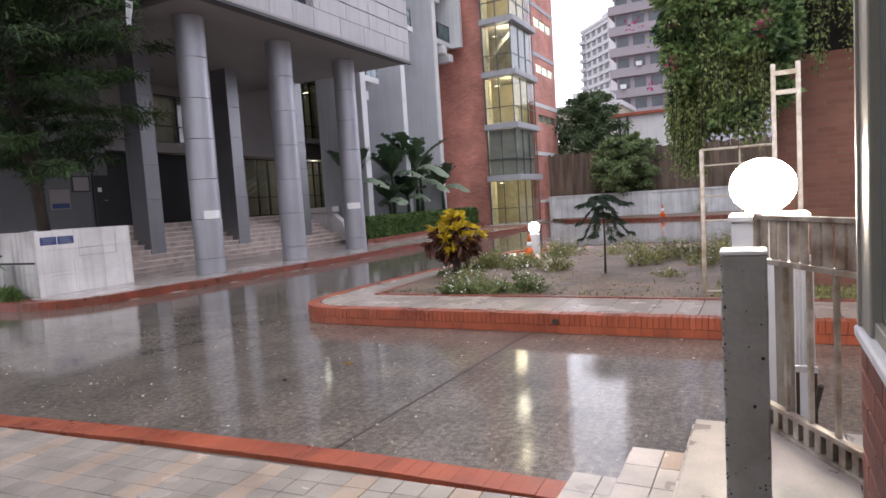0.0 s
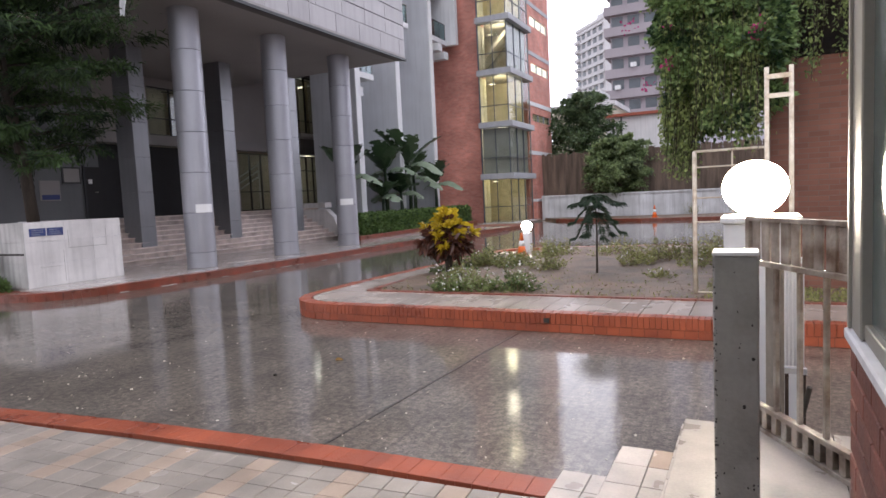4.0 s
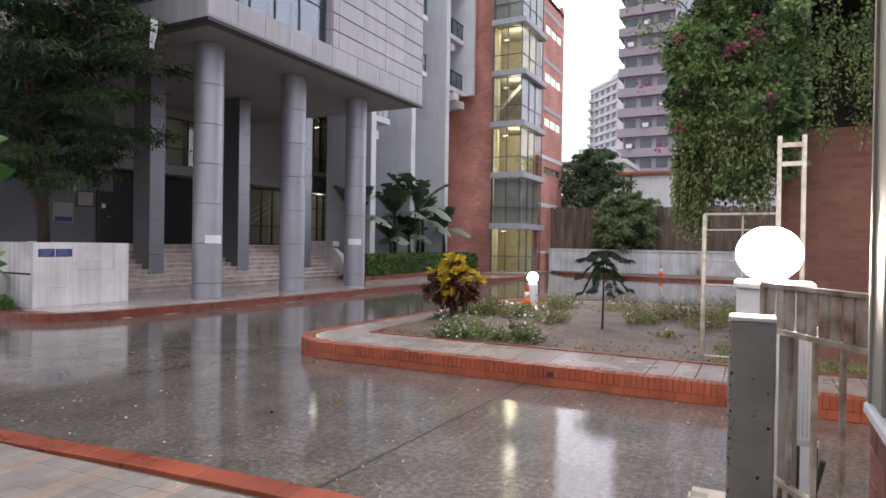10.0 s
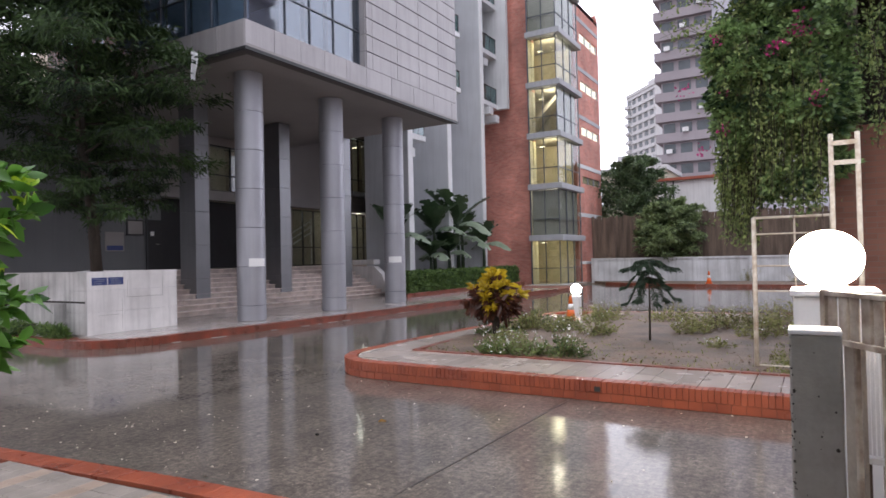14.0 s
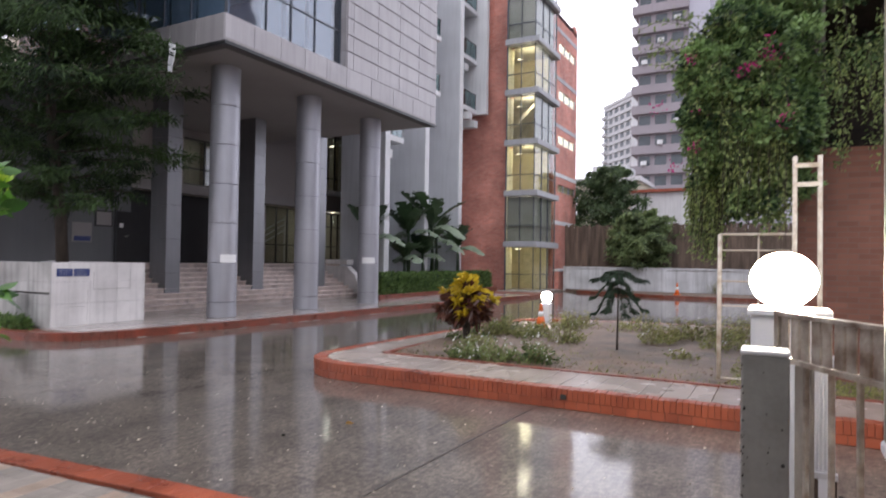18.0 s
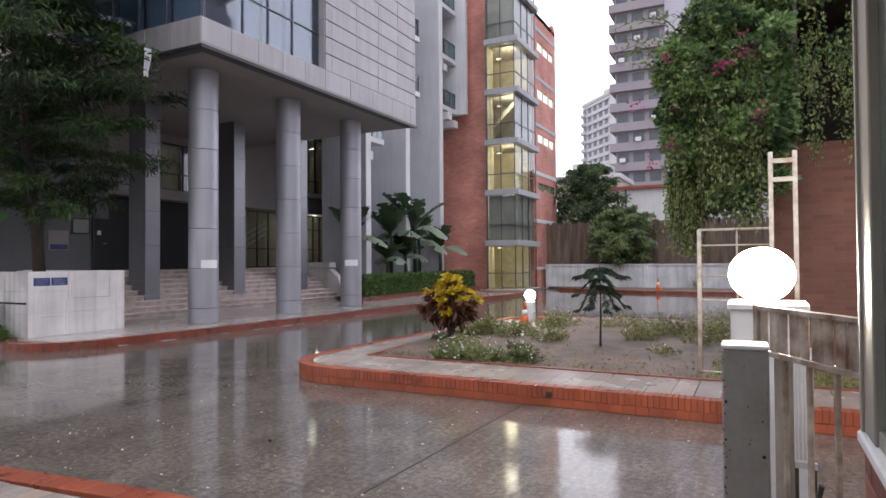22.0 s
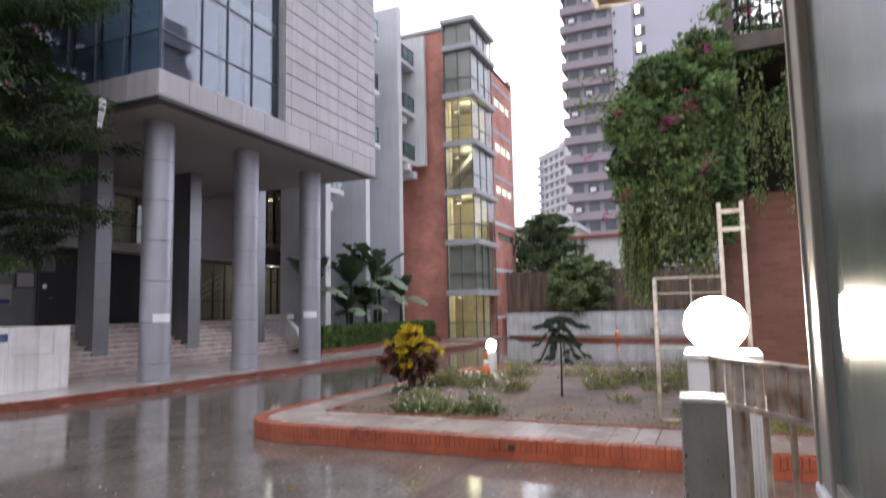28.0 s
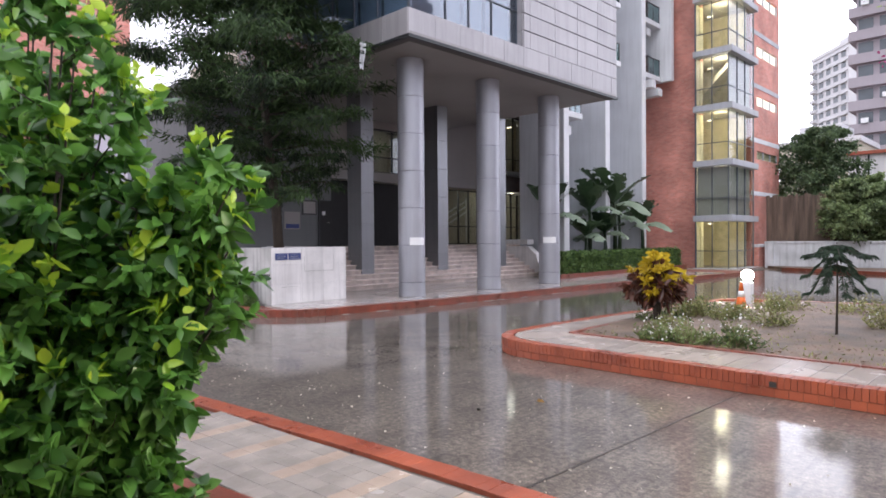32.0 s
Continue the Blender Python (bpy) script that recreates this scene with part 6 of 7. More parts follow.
def cone(at, s=1.0):
    c = thing("traffic_cone", "orange plastic traffic cone with a pale band", "cone", at=at)
    part("base", cube(bmesh.new(), -0.15 * s, 0.15 * s, -0.15 * s, 0.15 * s, 0, 0.03 * s, 0.008), M["orange"], c)
    part("body", lathe(bmesh.new(), [(0.11 * s, 0.031 * s), (0.075 * s, 0.25 * s)], sides=16), M["orange"], c)
    part("band", lathe(bmesh.new(), [(0.076 * s, 0.2505 * s), (0.055 * s, 0.38 * s)], sides=16), M["white_sign"], c, "pale reflective band")
    part("tip", lathe(bmesh.new(), [(0.054 * s, 0.3805 * s), (0.025 * s, 0.56 * s), (0.018 * s, 0.565 * s)], sides=16), M["orange"], c)
    return c


cone((-5.17, 14.62, 0.25), 1.05)
cone((-5.0, 36.4, 0.145), 1.2)

# ---- vines on their trellis ----
VT = thing("vine_trellis", "weathered steel post and beam under the vines", "trellis")
box("post", 0.38, 0.53, 10.27, 10.42, 3.502, 9.2, M["trellis"], VT)
box("beam", 0.531, 5.0, 10.29, 10.45, 5.75, 6.0, M["trellis"], VT)
box("post", 5.0, 5.2, 10.27, 10.47, 3.502, 9.2, M["trellis"], VT)
for k in range(26):
    part("net_bar", tube(bmesh.new(), [(0.6 + 0.16 * k, 10.36, 6.0), (0.6 + 0.16 * k, 10.34, 9.1)], 0.015, 4, False), M["mould"], VT)
for k in range(20):
    part("net_bar", tube(bmesh.new(), [(0.531, 10.38, 6.12 + 0.16 * k), (5.0, 10.38, 6.12 + 0.16 * k)], 0.015, 4, False), M["mould"], VT)
VINE = thing("bougainvillea", "great hanging bougainvillea, magenta flowers among dark leaves", "vine")
cs, ds = [], []
LUMPS = []
for k in range(150):
    u, v = random.random(), random.random() ** 0.85
    x = -1.38 + 1.8 * u
    top = float(np.interp(x, [-1.4, -1.1, -0.7, -0.4, 0.0, 0.3, 0.5], [4.5, 5.0, 5.55, 5.9, 6.35, 6.7, 6.8])) + random.uniform(-0.25, 0.12)
    left = float(np.interp(v, [0, 0.25, 0.6, 1.0], [-1.02, -1.05, -1.18, -1.18]))
    z = (2.95 if x < -0.7 else 2.7) + (top - 2.85) * v
    y = 10.05 - random.uniform(0.0, 0.95) * math.sin(math.pi * min(1, v * 0.8 + 0.15)) ** 0.6
    r = random.choice((0.12, 0.16, 0.2, 0.26, 0.32))
    x = min(max(x, left + r * 0.5), 0.42 - r * 0.8)
    LUMPS.append((x, y, z))
    n = int(4200 * r * r) + 60
    p, d = blob_points(n, (x, y, z), (r, r * 0.8, r * 0.7), 0.55)
    keep = d[:, 2] > -0.55
    cs.append(p[keep]), ds.append(d[keep])
# the shaded inner mass
for k in range(92):
    x, v = -1.05 + 1.4 * random.random(), random.random()
    top = float(np.interp(x, [-1.4, -1.1, -0.7, -0.4, 0.0, 0.3, 0.5], [4.3, 4.8, 5.3, 5.6, 6.1, 6.4, 6.5]))
    zb = 2.8 if x < -0.7 else 2.45
    p, d = blob_points(190, (x, 10.08, zb + (top - zb) * v), (0.26, 0.1, 0.26), 0.0)
    cs.append(p), ds.append(d)
# growth on the net, and dark sprays hanging before the dark box
for k in range(64):
    x, z = random.uniform(0.5, 2.9), random.uniform(5.75, 7.4)
    p, d = blob_points(110, (x, 10.55, z), (0.3, 0.2, 0.2), 0.4)
    cs.append(p), ds.append(d)
for k in range(26):
    x, z = random.uniform(0.4, 2.2), random.uniform(3.5, 5.3)
    if x < 0.75 or k % 3 == 0:
        p, d = blob_points(70, (x, 10.95 + random.uniform(-0.1, 0.1), z), (0.14, 0.12, 0.3), 0.3)
        cs.append(p), ds.append(d)
c, d = np.concatenate(cs), np.concatenate(ds)
leaves("leaves", c, d + np.array([0, -0.35, -0.3]) + RNG.normal(size=c.shape) * 0.45, 0.072, M["leaf_vine"], VINE, width=0.6, vary=0.5)
# trailing strands
bm, cs, ds = bmesh.new(), [], []
for k in range(170):
    x = (random.uniform(-1.2, -0.75) if k < 92 else random.uniform(-0.75, 0.25)) if k < 130 else random.uniform(0.45, 2.0)
    z0 = random.uniform(3.0, 3.8) if x < 0.4 else random.uniform(4.2, 5.5)
    y = 9.72 + random.uniform(-0.12, 0.3)
    L = z0 - (random.uniform(1.9, 2.9) if x < -0.75 else random.uniform(2.4, 3.0)) if x < 0.4 else random.uniform(0.6, 1.6)
    pts = [(x + 0.05 * math.sin(3 * s), y + 0.04 * math.cos(4 * s), z0 - L * s) for s in (0, 0.33, 0.66, 1)]
    tube(bm, pts, 0.005, 3, False)
    m = int(62 * L)
    w = RNG.uniform(0, 1, m)
    cs.append(np.stack([np.full(m, x), np.full(m, y), z0 - L * w], 1) + RNG.normal(size=(m, 3)) * 0.045)
    ds.append(RNG.normal(size=(m, 3)) * 0.6 + np.array([0, -0.2, -1.0]))
for k in range(85):
    x, y, z = random.choice(LUMPS)
    e = (x + random.uniform(-0.28, 0.1), y - random.uniform(0.05, 0.4), z + random.uniform(-0.2, 0.35))
    tube(bm, [(x, y, z), ((x + e[0]) / 2, (y + e[1]) / 2, max(z, e[2]) + 0.1), e], 0.006, 3, False)
    m = 40
    w = RNG.uniform(0.3, 1, (m, 1))
    cs.append(np.array((x, y, z)) + (np.array(e) - np.array((x, y, z))) * w + RNG.normal(size=(m, 3)) * 0.06)
    ds.append(RNG.normal(size=(m, 3)))
for k in range(64):
    x, y, z0, L = random.uniform(-1.12, 0.15), random.uniform(9.1, 9.4), random.uniform(3.5, 4.7), random.uniform(0.6, 1.5)
    tube(bm, [(x, y, z0), (x + 0.04, y - 0.03, z0 - L * 0.5), (x + 0.02, y - 0.02, z0 - L)], 0.004, 3, False)
    m = int(36 * L)
    w = RNG.uniform(0, 1, m)
    cs.append(np.stack([np.full(m, x + 0.02), np.full(m, y), z0 - L * w], 1) + RNG.normal(size=(m, 3)) * 0.03)
    ds.append(RNG.normal(size=(m, 3)) * 0.6 + np.array([0, -0.2, -1.0]))
tagged(part("stem_tangle", bm, M["bark"], VINE), kind="stuff")
leaves("strand_leaves", np.concatenate(cs), np.concatenate(ds), 0.058, M["leaf_strand"], VINE, "paler trailing leaves", width=0.45)
for x, z, n in ((-1.11, 4.75, 26), (-0.48, 4.5, 40), (-0.38, 4.56, 22), (-0.21, 4.68, 34), (-0.17, 4.93, 18), (-0.05, 4.66, 20), (-1.5, 4.07, 20), (-1.02, 3.51, 26), (-1.33, 3.24, 18), (0.02, 3.75, 30), (0.06, 3.88, 14), (-0.98, 3.95, 8), (0.1, 5.5, 20), (0.75, 6.3, 30), (0.95, 6.55, 34), (1.2, 6.2, 22)):
    n = int(n * 0.7)
    c = np.array((x, 9.08 if x < 0.4 else 10.3, z * 0.97 + 0.05 if x < 0.4 else z)) + RNG.normal(size=(n, 3)) * np.array([0.06, 0.05, 0.045])
    tagged(leaves("bloom", c, RNG.normal(size=c.shape) + np.array([0, -0.6, 0.2]), 0.045, M["flower"], VINE, "magenta flower bracts", width=0.8), kind="stuff")
# pale wisps reaching out past the edge
bm, cs, ds = bmesh.new(), [], []
for k in range(16):
    o = Vector((-1.1 + random.uniform(-0.2, 0.35), 9.5, 4.7 + random.uniform(-0.35, 0.6)))
    e = o + Vector((random.uniform(-0.75, -0.3), random.uniform(-0.2, 0.1), random.uniform(-0.05, 0.4)))
    m1 = o.lerp(e, 0.55) + Vector((0, 0, 0.12))
    tube(bm, [o, m1, e], [0.006, 0.005, 0.003], 3, False)
    w = RNG.uniform(0, 1, (26, 1))
    cs.append(np.array(o) + (np.array(e) - np.array(o)) * w + RNG.normal(size=(26, 3)) * 0.05 + np.array([0, 0, 0.06])), ds.append(RNG.normal(size=(26, 3)))
tagged(part("stem_tangle", bm, M["bark"], VINE), kind="stuff")
leaves("wisp_leaves", np.concatenate(cs), np.concatenate(ds), 0.06, M["leaf_strand"], VINE, "pale leaves on reaching wisps", width=0.5)

# ---- big shrub beside the camera ----
random.seed(31)
RNG = np.random.default_rng(31)
SH = thing("leafy_shrub", "tall bright green shrub, young yellow-green tips", "shrub", at=(-2.95, 0.45, 0.12))
cs, ds, tc, td = [], [], [], []
for k in range(152):
    a, r = random.uniform(0, 6.28), random.uniform(0.1, 0.52)
    H = (random.uniform(0.7, 2.6 + 0.5 * max(0, -math.cos(a))) if k < 98 else random.uniform(0.45, 0.95)) * (1 - 0.2 * r)
    if k >= 108:
        # two heavy side boughs that lean out towards the drive
        a, r, H = random.uniform(0.75, 1.1), random.uniform(0.5, 0.76) if k > 114 else random.uniform(0.4, 0.65), random.uniform(1.25, 1.85) if k > 114 else random.uniform(0.65, 0.95)
    if k >= 134:
        a, r, H = random.uniform(0.72, 1.12), random.uniform(0.6, 0.84), random.uniform(1.45, 2.15)
    b0 = Vector((0.15 * math.cos(a), 0.15 * math.sin(a), 0))
    m1 = Vector((r * 0.5 * math.cos(a), r * 0.5 * math.sin(a), H * 0.6))
    e = Vector((r * math.cos(a), r * math.sin(a), H))
    bm = tube(bmesh.new(), [b0, m1, e], [0.012, 0.008, 0.004], 5, False)
    for j in range(7):
        w = 0.2 + 0.8 * j / 6
        p = m1.lerp(e, max(0, (w - 0.35) / 0.65)) if w > 0.4 else b0.lerp(m1, 0.9)
        q = p + Vector((random.uniform(-1, 1), random.uniform(-1, 1), random.uniform(0.0, 0.9))).normalized() * random.uniform(0.1, 0.26)
        tube(bm, [p, q], [0.005, 0.003], 3, False)
        n = 34
        u = RNG.uniform(0.15, 1.08, (n, 1))
        cs.append(np.array(p) + (np.array(q) - np.array(p)) * u + RNG.normal(size=(n, 3)) * 0.012)
        g = RNG.normal(size=(n, 3))
        ds.append(unit(np.array(q - p)) * 0.6 + g * 0.6 + np.array([0, 0, 0.05]))
        if j >= 4 and H > 1.05 and random.random() < 0.5:
            n = 5 if j == 4 else 10
            v = RNG.uniform(0, 1, (n, 1))
            tc.append(np.array(q) + v * np.array([0, 0, 0.1]) + RNG.normal(size=(n, 3)) * 0.014), td.append(RNG.normal(size=(n, 3)) * 0.5 + np.array([0, 0, 0.6]))
    part("stem", bm, M["bark"], SH)
c, d = np.concatenate(cs), np.concatenate(ds)
keep = (c[:, 2] > 0.55) | (RNG.uniform(size=len(c)) < 0.1)
leaves("old_leaves", c[keep], d[keep], 0.076, M["leaf_bush"], SH, width=0.52, droop=0.25, vary=0.4, fine=True)
leaves("young_leaves", np.concatenate(tc), np.concatenate(td), 0.076, M["leaf_tip"], SH, "yellow-green young tips", width=0.46, droop=0.25, vary=0.4, fine=True)
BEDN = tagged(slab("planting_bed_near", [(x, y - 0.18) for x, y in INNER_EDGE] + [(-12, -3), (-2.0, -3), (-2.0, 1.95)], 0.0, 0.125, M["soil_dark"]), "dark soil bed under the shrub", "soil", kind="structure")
n = 900
c = np.stack([RNG.uniform(-5, -2.1, n), RNG.uniform(0.3, 1.8, n), np.full(n, 0.13)], 1)
tagged(leaves("leaf_litter", c, RNG.normal(size=(n, 3)) * np.array([1, 1, 0.15]), 0.05, M["litter"], None, "", 0.5), "fallen dry leaves on the dark soil", "leaves", kind="stuff")
PT = thing("plastic_pot", "small red plastic pot standing on the dark soil", "pot", at=(-3.72, 0.97, 0.125))
part("body", lathe(bmesh.new(), [(0.09, 0), (0.13, 0.2), (0.145, 0.205), (0.145, 0.23), (0.125, 0.23), (0.11, 0.16)], sides=20), M["red_plastic"], PT)
part("earth", lathe(bmesh.new(), [(0.1, 0.17), (0.108, 0.175)], sides=16), M["soil_dark"], PT)
DR = thing("blue_drum", "blue plastic drum with a white lid ring behind the shrub", "drum", at=(-4.95, 0.95, 0.12))
part("body", lathe(bmesh.new(), [(0.25, 0), (0.27, 0.05), (0.27, 0.4), (0.285, 0.42), (0.27, 0.44), (0.27, 0.85), (0.24, 0.9)]), M["blue_plastic"], DR)
part("lid_ring", lathe(bmesh.new(), [(0.275, 0.9005), (0.275, 0.95), (0.2, 0.96)]), M["white_sign"], DR)

# ---- far houses ----
def storeys(name, label, x0, x1, y0, y1, z0, h, n, wall, cols, parapet=1.3, category="building"):
    b = thing(name, label, category)
    box("body", x0 + 0.8, x1, y0 + 0.8, y1, z0, z0 + h * n, M["far_glass"] if cols == 0 else M[wall], b)
    for i in range(n):
        z = z0 + h * i
        box("floor_band", x0, x1 + 0.1, y0, y0 + 0.8, z, z + parapet, M[wall], b)
        box("floor_band", x0, x0 + 0.8, y0 + 0.8, y1, z, z + parapet, M[wall], b)
        for k in range(cols):
            w = (x1 - x0 - 1) / cols
            xa = x0 + 0.8 + w * k
            box("window", xa + 0.1 * w, xa + 0.8 * w, y0 + 0.72, y0 + 0.79, z + parapet + 0.05, z + h - 0.25, M["far_glass"], b)
            if (i * 7 + k * 3) % 5 == 0:
                box("air_conditioner", xa + 0.3 * w, xa + 0.3 * w + 0.85, y0 - 0.4, y0 - 0.02, z + parapet + 0.02, z + parapet + 0.65, M["wall_white"], b)
    return b


TW = storeys("apartment_tower", "tall mauve-grey apartment tower with balcony bands", -20.3, -12.2, 98, 112, 0, 3.1, 27, "tower", 3)
box("stair_shaft", -12.1, -9.2, 98.6, 112, 0, 84, M["tower_side"], TW, "pale lilac shaft")
for i in range(27):
    box("shaft_window", -11.9, -11.5, 98.5, 98.58, 3.1 * i + 1.6, 3.1 * i + 2.2, M["far_glass"], TW)
    box("side_window", -8.9, -7.2, 99.9, 99.98, 3.1 * i + 1.2, 3.1 * i + 2.7, M["far_glass"], TW)
for z in (42.0, 44.9, 48.3):
    box("lit_window", -8.6, -7.9, 99.84, 99.89, z, z + 1.3, M["lit_pane"], TW, "small lamp-lit window")
box("side_wing", -9.2, 6.0, 100, 112, 0, 80, M["tower_side"], TW, "pale lilac wing")
WB = thing("white_apartment_block", "distant white apartment block with rows of windows", "building", at=(-44.3, 215, 0))
WB.rotation_euler = (0, 0, radians(-49))
box("body", -20.0, 0.0, 0.0, 18.0, 0, 58.6, M["far_white"], WB)
box("parapet", -20.3, 0.2, -0.3, 18.2, 58.6, 59.6, M["far_white"], WB)
box("roof_room", -12.0, -4.0, 4.0, 14.0, 59.6, 63.0, M["far_white"], WB)
for i in range(18):
    z = 3.2 * i
    box("floor_band", -20.1, 0.1, -0.35, -0.002, z + 2.95, z + 3.2, M["far_white"], WB)
    for k in range(4):
        x = -16.0 + 4.1 * k
        box("window", x, x + 2.3, -0.08, -0.004, z + 1.0, z + 2.6, M["far_glass"], WB)
        box("window_hood", x - 0.2, x + 2.5, -0.7, -0.09, z + 2.62, z + 2.75, M["far_white"], WB)
    box("balcony", -19.9, -17.2, -1.2, -0.004, z, z + 1.1, M["far_white"], WB)
    box("balcony_opening", -19.8, -17.3, -0.1, -0.006, z + 1.12, z + 2.8, M["far_glass"], WB)
EB = storeys("lane_apartment_block", "grey-green apartment block with balcony bands, mirrored in the glass", 27.0, 40.0, 16.0, 51.0, 0, 3.1, 11, "tower_side", 4)
WH = thing("white_house", "white house with a red-brown roof edge behind trees", "house")
box("wall", -10.8, -5.0, 52, 60, 0, 7.6, M["wall_white"], WH)
box("roof_edge", -11.0, -4.8, 51.7, 60, 7.6, 7.82, M["terracotta"], WH)
box("pipe", -9.6, -9.5, 51.85, 51.95, 3.0, 7.55, M["frame"], WH)
BH = thing("beige_house", "beige flat-roofed house far behind the trees", "house")
box("wall", -24, -16, 82, 92, 0, 12.5, M["inside"], BH)
box("roof_edge", -24.3, -15.7, 81.7, 92, 12.5, 13.1, M["far_white"], BH)
box("parapet_block", -22.5, -18, 84, 90, 13.1, 15.0, M["far_white"], BH)
NB = storeys("neighbour_block", "brown brick neighbour block behind the shrub", -42, -36, -2, 12.2, 0, 3.2, 6, "brick", 3)
PB2 = thing("pale_outbuilding", "pale blue-grey outbuilding beside the office block", "building")
box("wall", -34, -26, 8.6, 20, 0, 7.5, M["tower_side"], PB2)
box("roof", -34.3, -25.7, 8.3, 20, 7.5, 7.8, M["far_white"], PB2)

# unseen wall added to hold back sky light from behind the viewer
BEH = tagged(new("wall_behind"), "unseen wall added behind the viewer to block sky light", "wall", kind="structure")
box("wall_body", -14, 14, -6.4, -6.0, 0, 7, M["wall_grey"], BEH)
RGT = tagged(new("wall_right"), "plain boundary wall closing the right side", "wall", kind="structure")
box("wall_body", 11.6, 12.0, -6, 40, 0, 4.5, M["brick_dark"], RGT)

# ---- pieces of the paving, last ----
# near pavement: kerb bricks and tiles
for x, y, h in along(NEAR_EDGE, 0.105):
    if x < -8.5:
        continue
    hx, hy = -math.sin(h), math.cos(h)
    piece("brick", NEAR, block(0.1045, 0.22, 0.15, 0.002, M["kerb"]), x + hx * 0.11, y + hy * 0.11 if hy < 0 else y - abs(hy) * 0.11, 0.076 + random.uniform(-0.002, 0.002), h)
a0 = math.atan2(3.18 - 3.33, -4.4 + 2.3)
ux, uy = Vector((math.cos(a0), math.sin(a0))), Vector((math.sin(a0), -math.cos(a0)))
if uy.y > 0:
    uy = -uy
o = Vector((-0.95, 3.13))
for i in range(42):
    for j in range(11):
        p = o + ux * (0.166 * (i + 0.5)) + uy * (0.166 * (j + 0.5))
        inner = np.interp(p.x, [q[0] for q in INNER_EDGE[::-1]], [q[1] for q in INNER_EDGE[::-1]])
        kerb = np.interp(p.x, [q[0] for q in NEAR_EDGE[::-1]], [q[1] for q in NEAR_EDGE[::-1]])
        if (p.x < -2.25 and p.y < inner + 0.05) or p.x > -1.02 or p.y > kerb - 0.3:
            continue
        tan = i % 4 == 3 and j <= 3
        piece("tile", NEAR, block(0.161, 0.161, 0.03, 0.003, M["pave_tan"] if tan else M["pave_near"]), p.x, p.y, 0.131 + random.uniform(-0.0015, 0.0015), a0, 0.004)
for x, y, h in along(INNER_EDGE, 0.4):
    if x < -8:
        continue
    piece("edge_brick", NEAR, block(0.398, 0.22, 0.14, 0.004, M["edge_brick"]), x, y - 0.08, 0.09, h)

# island: kerb bricks in two courses, border slabs
front = [p for p in ISL_OUT if p[1] < 12.7]
for x, y, h in along(front, 0.068):
    if x > 1.5:
        continue
    nx, ny = math.sin(h), -math.cos(h)
    piece("brick", ISLAND, block(0.0625, 0.2, 0.14, 0.003, M["kerb"]), x + nx * 0.085, y + ny * 0.085, 0.183 + random.uniform(-0.004, 0.004), h)
for x, y, h in along(front, 0.15):
    if x > 1.5:
        continue
    nx, ny = math.sin(h), -math.cos(h)
    piece("brick", ISLAND, block(0.143, 0.19, 0.1, 0.003, M["kerb"]), x + nx * 0.088, y + ny * 0.088, 0.056, h)
for x, y, h in along([p for p in ISL_OUT if p[1] >= 12.5], 0.23):
    if x > 2.5:
        continue
    nx, ny = math.sin(h), -math.cos(h)
    piece("brick", ISLAND, block(0.22, 0.19, 0.25, 0.006, M["kerb"]), x + nx * 0.085, y + ny * 0.085, 0.127, h)
x = 1.6
while x > -5.8:
    w = random.choice((0.22, 0.26, 0.3))
    piece("slab", ISLAND, block(round(w - 0.007, 3), 1.06, 0.05, 0.003, M["pave"]), x - w / 2, 8.395, 0.226 + random.uniform(-0.002, 0.002), 0, 0.003)
    x -= w
CORNER = [(x - 0.004, 8.92), (x - 0.004, 7.86)] + arc(-5.95, 8.66, 0.79, -95, -180, 8) + [(-6.74, 8.92)]
slab("corner_slab", CORNER, 0.2, 0.251, M["pave"], ISLAND)
y = 8.91
while y < 15.6:
    xo = float(np.interp(y, [8.6, 10.0, 12.6, 15.4, 16], [-6.74, -6.74, -6.54, -6.24, -5.95]))
    xi = float(np.interp(y, [8.9, 9.6, 11.0, 13.5, 15.6], [-6.05, -6.08, -6.12, -5.92, -5.62]))
    piece("slab", ISLAND, block(round(xi - xo, 2), 0.384, 0.05, 0.003, M["pave"]), (xi + xo) / 2, y + 0.196, 0.226)
    y += 0.392
for x, y, h in along([(1.5, 8.97), (-5.98, 8.97), (-6.05, 11.0), (-5.85, 13.5)], 0.22):
    piece("edge_brick", ISLAND, block(0.213, 0.1, 0.14, 0.005, M["edge_brick"]), x, y, 0.2, h)
x = 1.6
while x > -4.9:
    y = float(np.interp(x, [-5, -3.5, 6], [16.4, 16.75, 17.6]))
    piece("slab", ISLAND, block(0.58, 0.75, 0.05, 0.004, M["pave"]), x, y + 0.25, 0.226, 0.06)
    x -= 0.59

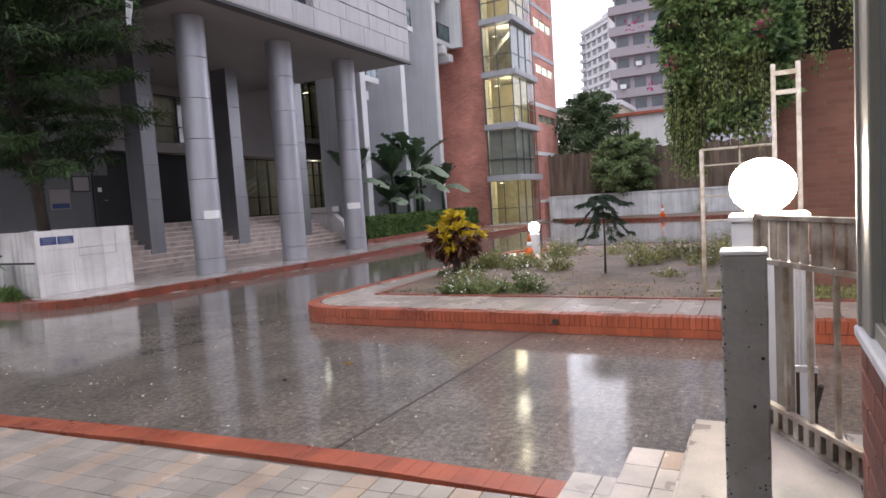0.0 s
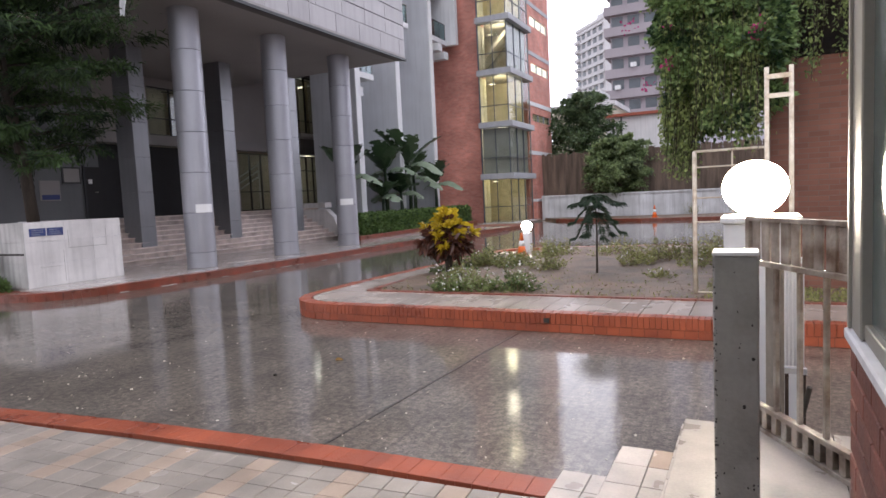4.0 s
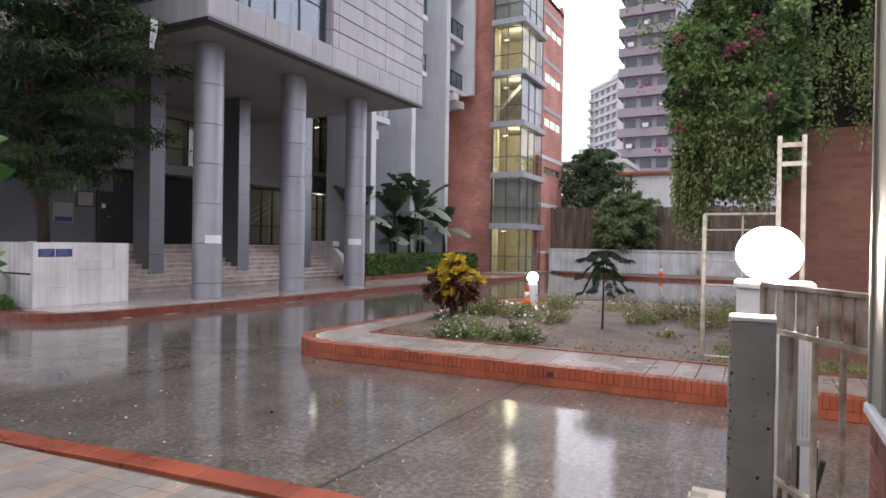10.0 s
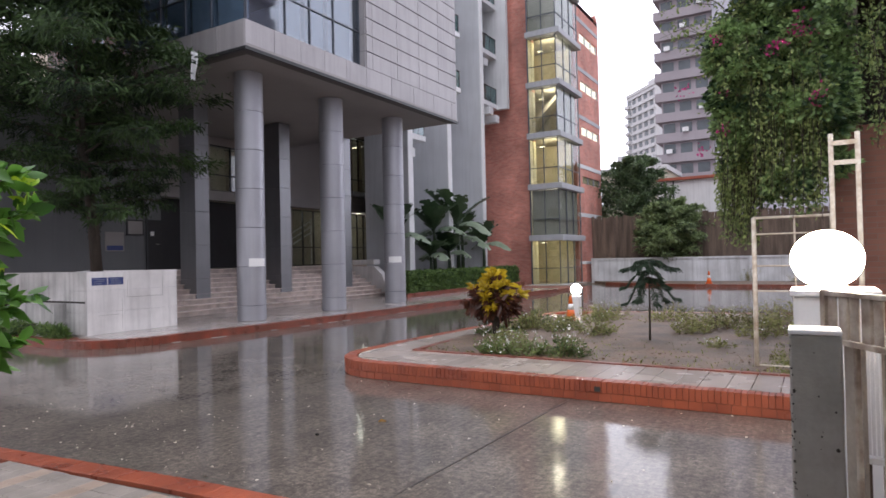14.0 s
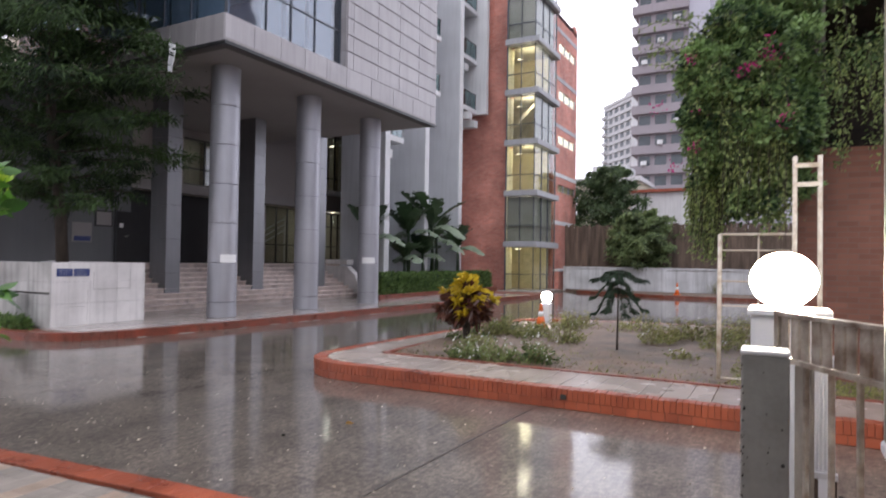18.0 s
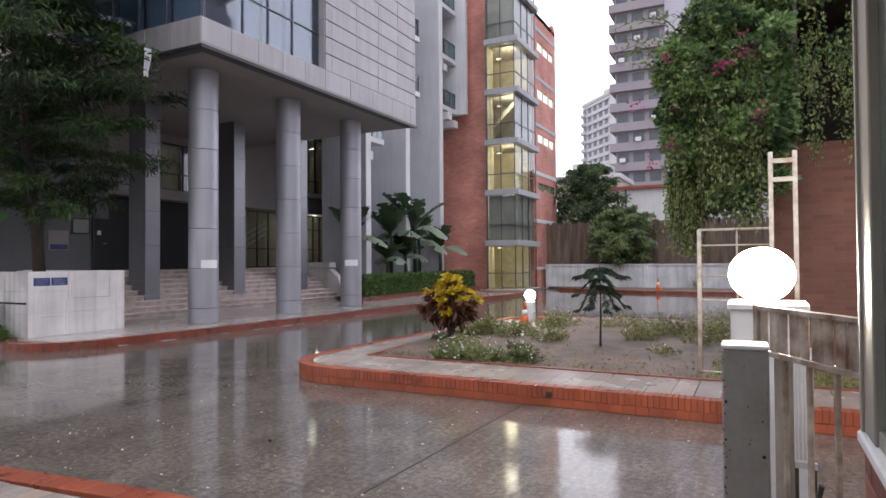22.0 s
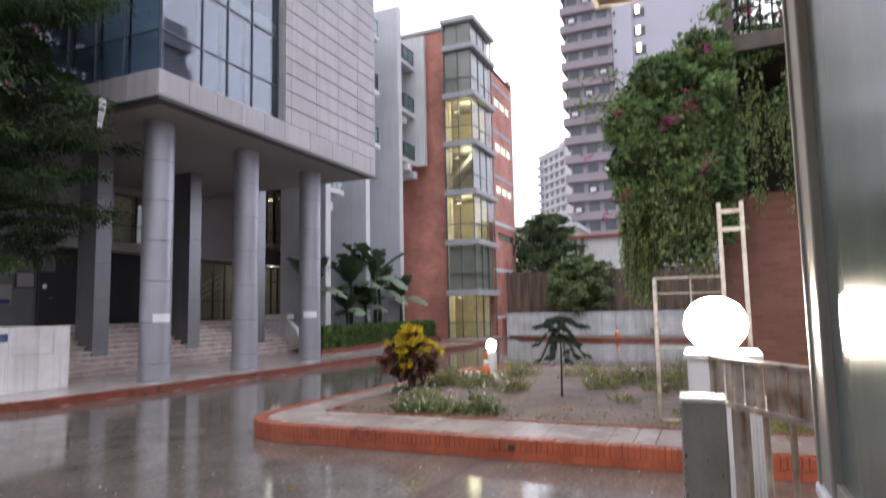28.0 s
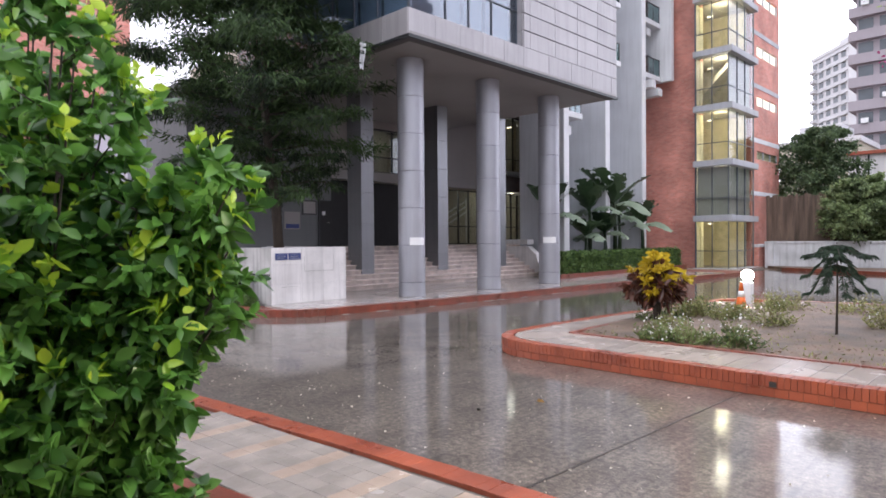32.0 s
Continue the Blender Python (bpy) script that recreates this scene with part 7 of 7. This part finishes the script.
# portico: kerb and slabs
for x, y, h in along(POR_EDGE, 0.16):
    piece("brick", PORT, block(0.166, 0.22, 0.2, 0.002, M["kerb_shaded_worn"]), x, y, 0.078 + random.uniform(-0.004, 0.004), h + random.uniform(-0.008, 0.008))
y = 8.2
while y < 30:
    edge = float(np.interp(y, [8.2, 9.2, 12.6, 16, 20, 23.2, 26, 29.5], [-13.4, -13.15, -12.75, -12.5, -12.35, -12.05, -11.75, -11.35]))
    x = edge
    back = -16.9 if 10.2 < y < 23.2 else (-15.1 if y >= 23.2 else -14.9)
    while x > back:
        w = min(0.6, x - back)
        if w < 0.1:
            break
        if not (-19.2 < x - w / 2 < X1 + 0.0 and y < Yb - 0.3):
            piece("slab", PORT, block(round(w - 0.006, 2), 0.594, 0.05, 0.004, M["pave_pale"]), x - w / 2, y + 0.3, 0.145)
        x -= 0.6
    y += 0.6

for x, y, h in along(POR_EDGE[3:9], 0.55):
    if random.random() < 0.6:
        piece("cement_patch", PORT, block(round(random.uniform(0.12, 0.4), 1), 0.05, 0.012, 0.004, M["pave_pale"]), x + 0.14, y, 0.005, h + random.uniform(-0.1, 0.1))

# fallen leaves and petals, and pale flecks for rain splashes, on the wet drive
n = 300
c = np.stack([RNG.uniform(-9, 0, n), 3.5 + 4.3 * RNG.uniform(0, 1, n) ** 1.3, np.full(n, 0.004)], 1)
tagged(leaves("fallen_petals", c, RNG.normal(size=(n, 3)) * np.array([1, 1, 0.05]), 0.02, M["petal"], None, "", 0.6, vary=0.7), "small pale petals and flecks on the wet drive, some standing for rain splashes", "petals", kind="stuff")
FL = thing("fallen_leaf", "single yellow leaf lying on the wet drive", "leaf", at=(-4.31, 5.68, 0.006))
leaves("blade", [(0, 0, 0)], [(1, 0.3, 0.02)], 0.09, M["leaf_fallen"], FL, width=0.55)
FL2 = thing("dark_stone", "small dark stone lying on the wet drive", "stone", at=(-4.55, 4.95, 0.0))
bm = bmesh.new()
bmesh.ops.create_icosphere(bm, subdivisions=1, radius=0.022)
bmesh.ops.scale(bm, vec=(1.3, 0.9, 0.7), verts=bm.verts[:])
bmesh.ops.translate(bm, vec=(0, 0, 0.013), verts=bm.verts[:])
part("stone", bm, M["mould"], FL2)
box("drain_hole", -2.445, -2.37, 7.628, 7.644, 0.13, 0.19, M["mould"], ISLAND, "small dark drain hole")

# bricks of the booth's low wall
for j in range(8):
    y = 2.1 - (0.12 if j % 2 else 0.0)
    if j % 2:
        piece("brick", BWALL, block(0.02, 0.112, 0.071, 0.003, M["brick_piece"]), 0.249, 2.042, 0.7185 + 0.081 * j)
    while y > -0.3:
        piece("brick", BWALL, block(0.02, 0.232, 0.071, 0.003, M["brick_piece"]), 0.249 + random.uniform(-0.0015, 0.0015), y - 0.118, 0.7185 + 0.081 * j)
        y -= 0.24
